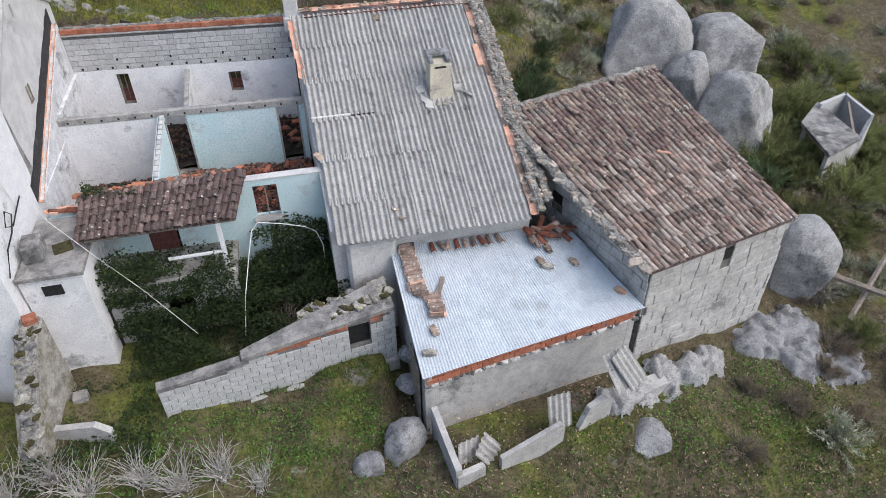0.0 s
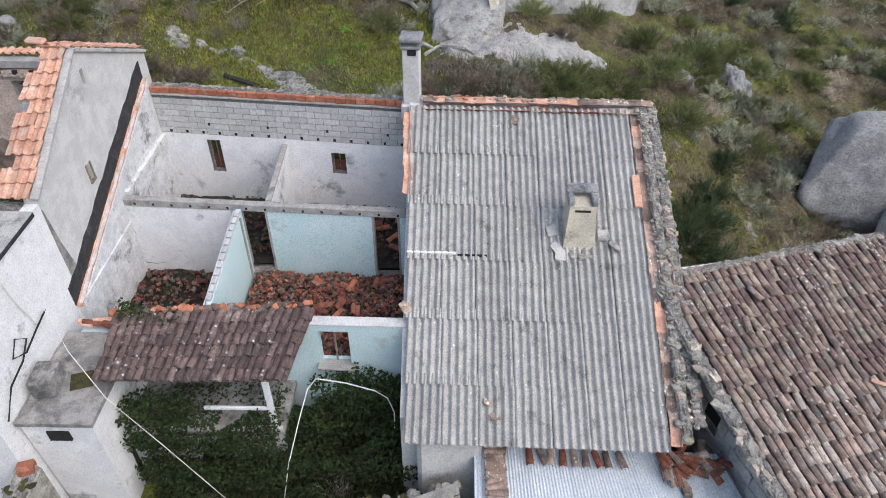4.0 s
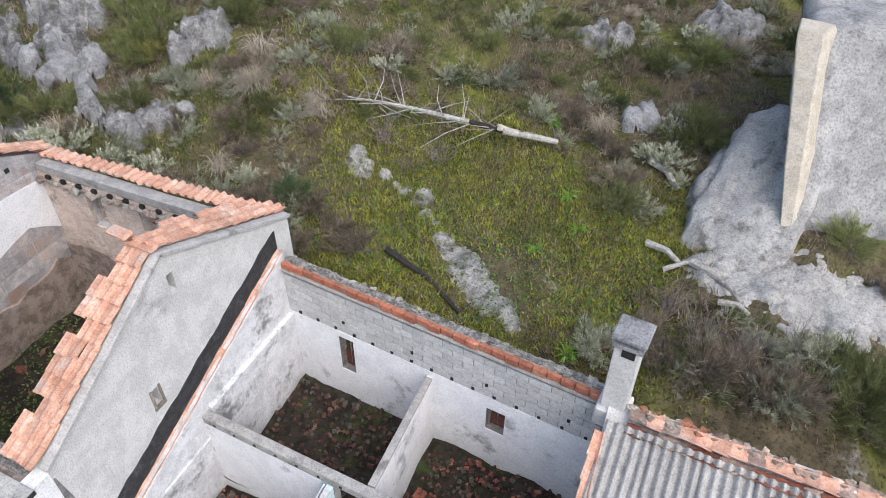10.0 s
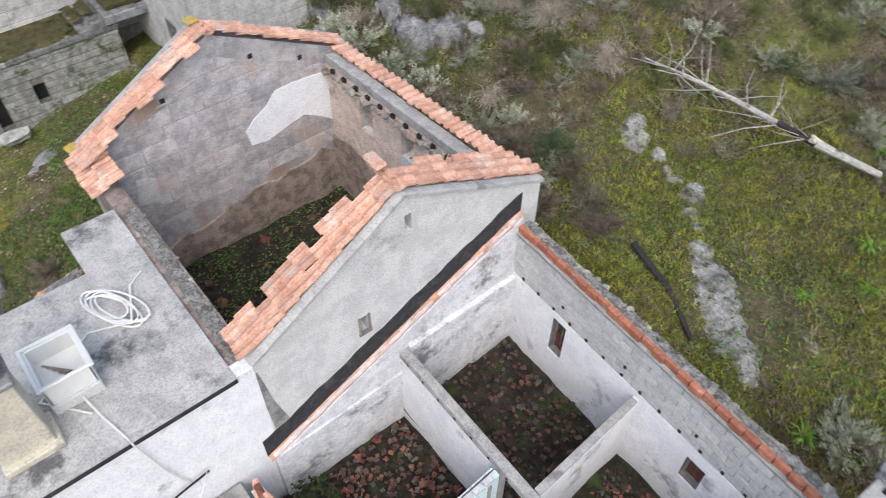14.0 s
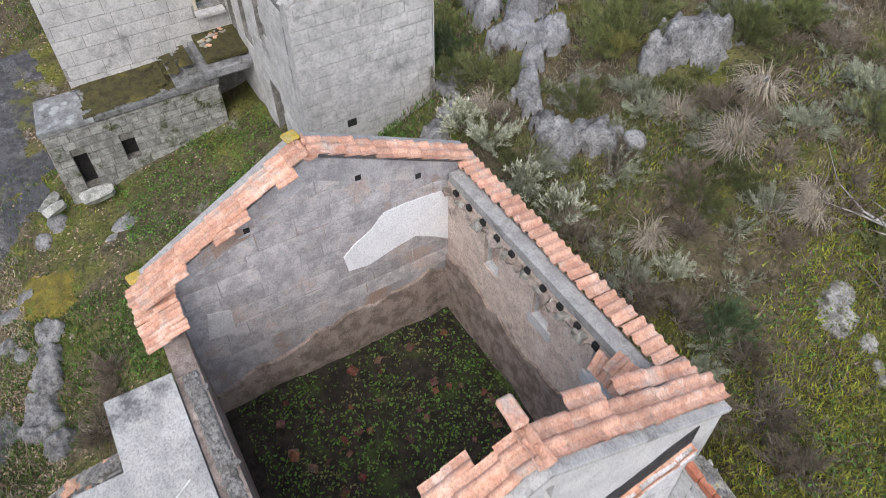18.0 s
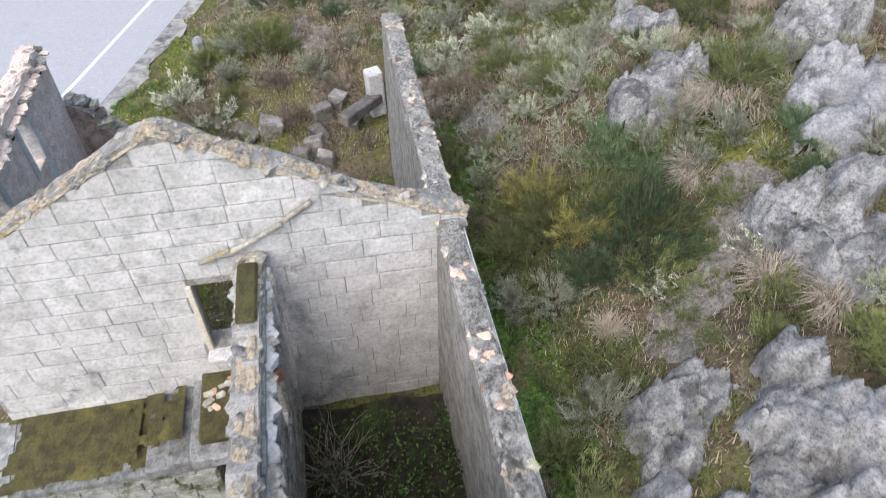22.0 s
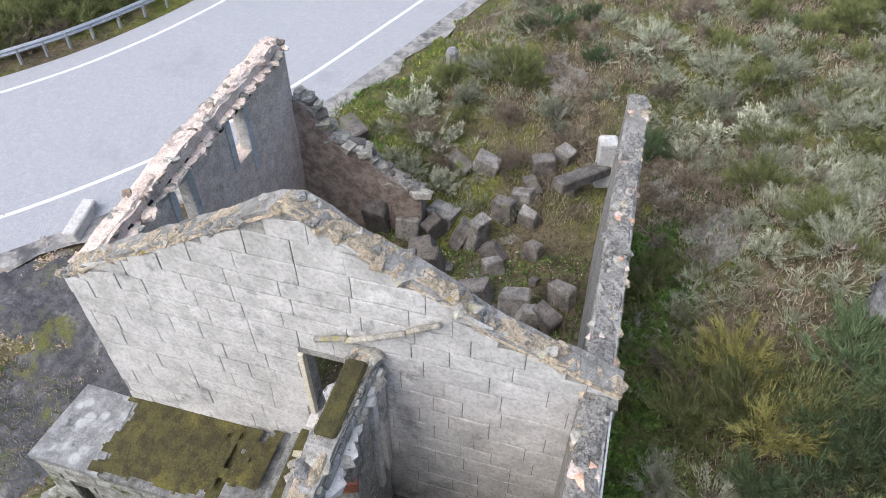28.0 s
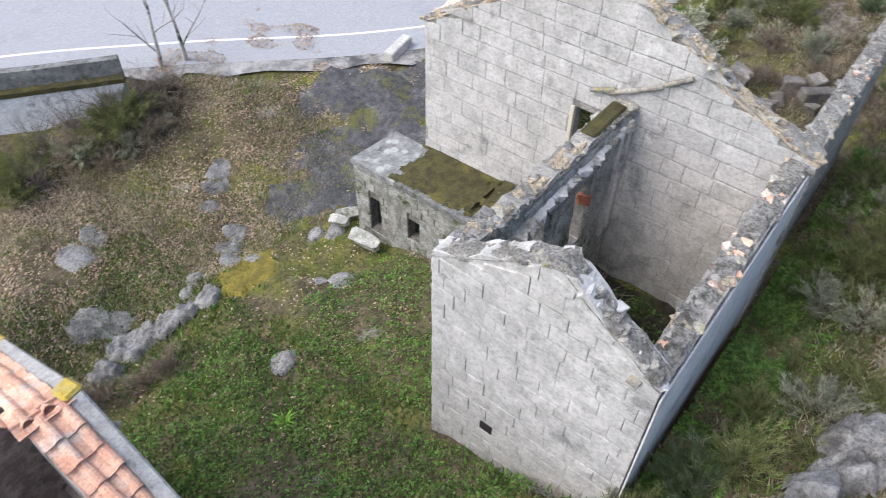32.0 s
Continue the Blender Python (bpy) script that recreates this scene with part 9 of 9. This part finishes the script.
for k, (a, b, r) in enumerate((((7.6, 12.4), (8.6, 11.8), 0.1), ((8.8, 11.9), (10.1, 10.7), 0.11), ((8.2, 11.6), (9.0, 11.9), 0.07), ((9.6, 10.6), (10.3, 10.4), 0.08), ((6.9, 15.4), (7.9, 14.9), 0.12), ((1.8, 8.9), (4.1, 8.25), 0.09))):
    p, q = Vector((*a, ground_at(*a) + 0.15)), Vector((*b, ground_at(*b) + 0.12))
    m_ = p.lerp(q, 0.5) + Vector((0.06, 0.1, 0.06))
    tagged(part("dead_branch", add_tube(bmesh.new(), [p, m_, q], [r, r * 0.8, r * 0.6], 7), M["charred" if k == 5 else "bark_pale"]), "dark fallen pole in the grass" if k == 5 else "bleached dead branch lying on the slope", "branch")


def bare_bush(x, y, z, s, seed, key, n=70, label="leafless bush of thin pale twigs"):
    r = random.Random(seed)
    ob = thing("bare_bush", (x, y, z), label, "bush", "leafless bushes")
    verts, faces = [], []
    for _ in range(n):
        p = Vector((x + r.gauss(0, 0.12), y + r.gauss(0, 0.12), z))
        d = Vector((r.gauss(0, 0.5), r.gauss(0, 0.5), 1)).normalized()
        w = 0.016 * s
        for i in range(4):
            q = p + d * s * r.uniform(0.16, 0.34)
            a = d.orthogonal().normalized() * w
            b = d.cross(a).normalized() * w
            o = len(verts)
            verts += [tuple(p + a), tuple(p - a * 0.5 + b), tuple(p - a * 0.5 - b), tuple(q + a * 0.6), tuple(q - a * 0.3 + b * 0.6), tuple(q - a * 0.3 - b * 0.6)]
            faces += [(o, o + 1, o + 4, o + 3), (o + 1, o + 2, o + 5, o + 4), (o + 2, o, o + 3, o + 5)]
            p, w = q, w * 0.65
            d = (d + Vector((r.gauss(0, 0.35), r.gauss(0, 0.35), r.gauss(0, 0.2)))).normalized()
    place("twig_crown", mesh_from("twig_crown", verts, faces), M[key], ob)
    return ob


for k, (x, y, s) in enumerate(((0.2, -6.6, 1.3), (1.2, -7.2, 1.3), (2.6, -7.1, 1.2), (3.6, -7.4, 1.3), (4.6, -7.3, 1.2), (5.6, -7.6, 0.9), (-0.8, -7.0, 1.4), (11.4, -8.0, 0.8), (25.2, -3.9, 1.3))):
    bare_bush(x, y, ground_at(x, y) - 0.05, s, 500 + k, "twig_white" if k < 7 else "twig")
for k, (x, y, s) in enumerate(((1.0, 13.6, 0.8), (-0.6, 13.2, 0.9), (0.3, 12.9, 0.7), (9.4, 9.6, 1.0), (8.6, 10.2, 0.9), (11.4, 9.8, 1.0), (10.4, 9.2, 1.1), (-16.6, 6.4, 1.5), (-15.2, 7.4, 1.0), (3.4, -2.4, 0.9), (6.8, -2.6, 1.1), (7.8, -1.9, 1.1))):
    z = 1.55 if y < 8 and x < -14 else (-2.4 if y < 0 else ground_at(x, y) - 0.05)
    bare_bush(x, y, z, s, 520 + k, "twig", 50, "tangle of dry brown twigs")


def bare_tree(x, y, z, seed, tall):
    r = random.Random(seed)
    ob = thing("bare_tree", (x, y, z), "leafless young tree with pale bark", "tree")

    def limb(p, d, ln, rad, depth):
        pts_, rads = [p], [rad]
        for _ in range(4):
            d = (d + Vector((r.gauss(0, 0.16), r.gauss(0, 0.16), 0.05))).normalized()
            p = p + d * ln / 4
            pts_.append(p)
            rads.append(rads[-1] * 0.8)
        part("trunk" if depth == 0 else "limb", add_tube(bmesh.new(), pts_, rads, 6), M["bark_pale"], ob)
        if depth < 2:
            for k_ in range(4):
                nd = (d * 0.6 + Vector((r.gauss(0, 0.7), r.gauss(0, 0.7), r.uniform(0.1, 0.7)))).normalized()
                limb(pts_[1 + k_ % 4], nd, ln * r.uniform(0.45, 0.7), rads[1 + k_ % 4] * 0.6, depth + 1)

    limb(Vector((x, y, z)), Vector((0.05, 0, 1)), tall, 0.09, 0)
    return ob


for k, (x, y, s) in enumerate(((-16.6, -10.9, 1.5), (-15.4, -11.2, 1.6), (-14.2, -11.4, 1.5), (-13.0, -11.8, 1.5), (-17.4, -10.6, 1.3), (-12.2, -10.9, 1.2))):
    bare_bush(x, y, ground_at(x, y) - 0.05, s, 560 + k, "twig", 60, "thicket of dry brown twigs")
bare_tree(-18.9, -11.6, 0.1, 601, 3.4)
bare_tree(-18.0, -11.9, 0.1, 602, 3.0)

# ---- along the road ----
rail = thing("guard_rail", (-34, -12.5, 0.3), "galvanised steel guard rail on posts", "guard rail")
line, posts = [], []
for i, p in enumerate(ROAD_LINE[8:62]):
    j = i + 8
    d = (ROAD_LINE[j + 1] - ROAD_LINE[j - 1]).normalized()
    q = p - Vector((-d.y, d.x)) * (ROAD_HALF + 0.55)
    line.append((q.x, q.y))
prev = None
bm = bmesh.new()
prof = [(0.0, 0.42), (0.05, 0.48), (0.0, 0.55), (0.05, 0.62), (0.0, 0.7), (-0.02, 0.7), (-0.02, 0.42)]
for i, (x, y) in enumerate(line):
    a, b = line[max(i - 1, 0)], line[min(i + 1, len(line) - 1)]
    d = Vector((b[0] - a[0], b[1] - a[1])).normalized()
    n = Vector((-d.y, d.x))
    row = [bm.verts.new((x + n.x * o, y + n.y * o, ROAD_Z + z)) for o, z in prof]
    if prev:
        for k in range(len(prof)):
            k2 = (k + 1) % len(prof)
            bm.faces.new((prev[k], row[k], row[k2], prev[k2]))
    prev = row
bmesh.ops.recalc_face_normals(bm, faces=bm.faces)
part("beam", bm, M["steel"], rail)
for x, y in line[::2]:
    part("post", add_box(bmesh.new(), (x, y, ROAD_Z + 0.25), (0.1, 0.1, 0.75)), M["steel"], rail)
retaining = thing("retaining_wall", (-13.5, -12.9, -0.6), "tall streaked concrete wall with a mossy ledge and dark parapet", "wall")
wall("wall", (-16.0, -10.95), (-9.5, -15.6), -2.2, 1.0, -0.5, M["damp"], retaining, (), "streaked pale concrete face")
part("ledge", wall_mesh((-16.05, -10.88), (-9.5, -15.52), 1.0, ragged([(0, 1.16), (8, 1.16)], 8.0, 0.025, 0.3, 301), -0.34), M["moss"], retaining, "mossy ledge")
part("parapet", wall_mesh((-16.2, -11.15), (-9.6, -15.85), 1.0, ragged([(0, 1.72), (8.1, 1.8)], 8.1, 0.02, 0.5, 302), -0.3), M["lichened"], retaining, "dark weathered concrete parapet")
tagged(part("stone_kerb", add_box(bmesh.new(), (-24.3, -5.9, 0.45), (1.5, 0.4, 0.42), 12, bevel=0.04), M["granite"]), "granite kerb stone at the road's edge", "kerb stone")
tagged(part("marker_stone", add_box(bmesh.new(), (-33.8, 2.8, ground_at(-33.8, 2.8) + 0.55), (0.45, 0.4, 0.8), 20, bevel=0.12), M["rock"]), "rounded granite marker stone in the verge", "stone")
# old tarred ground before the annex
tar_blobs = [(-23.6, -3.2, 1.7), (-22, -4.6, 1.8), (-20.6, -3.2, 1.6), (-19.1, -4.2, 1.5), (-17.9, -3.5, 1.1), (-24.6, -1.7, 1.2), (-21.1, -6.1, 1.2), (-16.9, -4.2, 0.9), (-22.5, -1.8, 1.2), (-19.6, -2.2, 0.9), (-18.2, -2.2, 0.6)]
tagged(rock_bed("tarred_ground", tar_blobs, 700, "asphalt_old", "", "", 0.07, 0.13, 0.6, 0.02), "cracked dark tarred ground with moss", "pavement", "", "structure")
v, f = [], []
for i, p in enumerate(ROAD_LINE[5:75]):
    d = (ROAD_LINE[i + 6] - ROAD_LINE[i + 4]).normalized()
    n = Vector((-d.y, d.x))
    wob = 0.18 * math.sin(i * 1.7) + 0.1 * math.sin(i * 4.1)
    for o in (ROAD_HALF - 0.05, ROAD_HALF + 0.75 + wob):
        q = p + n * o
        v.append((q.x, q.y, ROAD_Z + 0.008))
f = [(2 * i, 2 * i + 1, 2 * i + 3, 2 * i + 2) for i in range(len(v) // 2 - 1)]
tagged(place("road_shoulder", mesh_from("road_shoulder", v, f), M["concrete"]), "stained gravel shoulder with a broken edge", "road edge", "", "structure")

# ---- beyond the boulders: a ruined shed and crossed poles ----
shed = thing("ruined_shed", (31.3, 4.2, -2.9), "small ruined block shed with a sloping concrete roof", "shed")
wall("wall", (28.6, 1.5), (30.3, 2.25), -3.6, -1.5, 0.15, M["render_grey"], shed)
wall("wall", (30.3, 2.25), (31.75, 3.2), -3.6, [(0, -1.5), (1.0, -2.2), (1.7, -1.1)], 0.15, M["block"], shed)
wall("wall", (31.75, 3.2), (31.9, 5.3), -3.6, -1.0, 0.15, M["block"], shed)
wall("wall", (31.9, 5.3), (30.1, 4.65), -3.6, -1.0, 0.15, M["block"], shed)
wall("wall", (30.2, 5.0), (28.8, 3.6), -3.6, -1.45, 0.15, M["render_grey"], shed)
part("roof_slab", slab_between(bmesh.new(), [(28.75, 3.75, -1.28), (28.4, 1.25, -1.36), (30.45, 2.1, -1.3), (30.4, 5.1, -1.2)], 0.14), M["concrete"], shed, "lichened concrete slab")
part("beam", add_box(bmesh.new(), (31.0, 3.6, -1.25), (0.1, 2.6, 0.1), -30, 4), M["wood"], shed)
poles = thing("crossed_poles", (26.3, -4.6, -3.9), "two grey fallen concrete poles lying crossed", "poles")
part("pole", add_tube(bmesh.new(), [(24.9, -3.0, -2.9), (27.9, -5.9, -3.1)], 0.12, 6), M["wood"], poles)
part("pole", add_tube(bmesh.new(), [(25.4, -5.3, -3.6), (28.2, -3.2, -2.9)], 0.1, 6), M["wood"], poles)
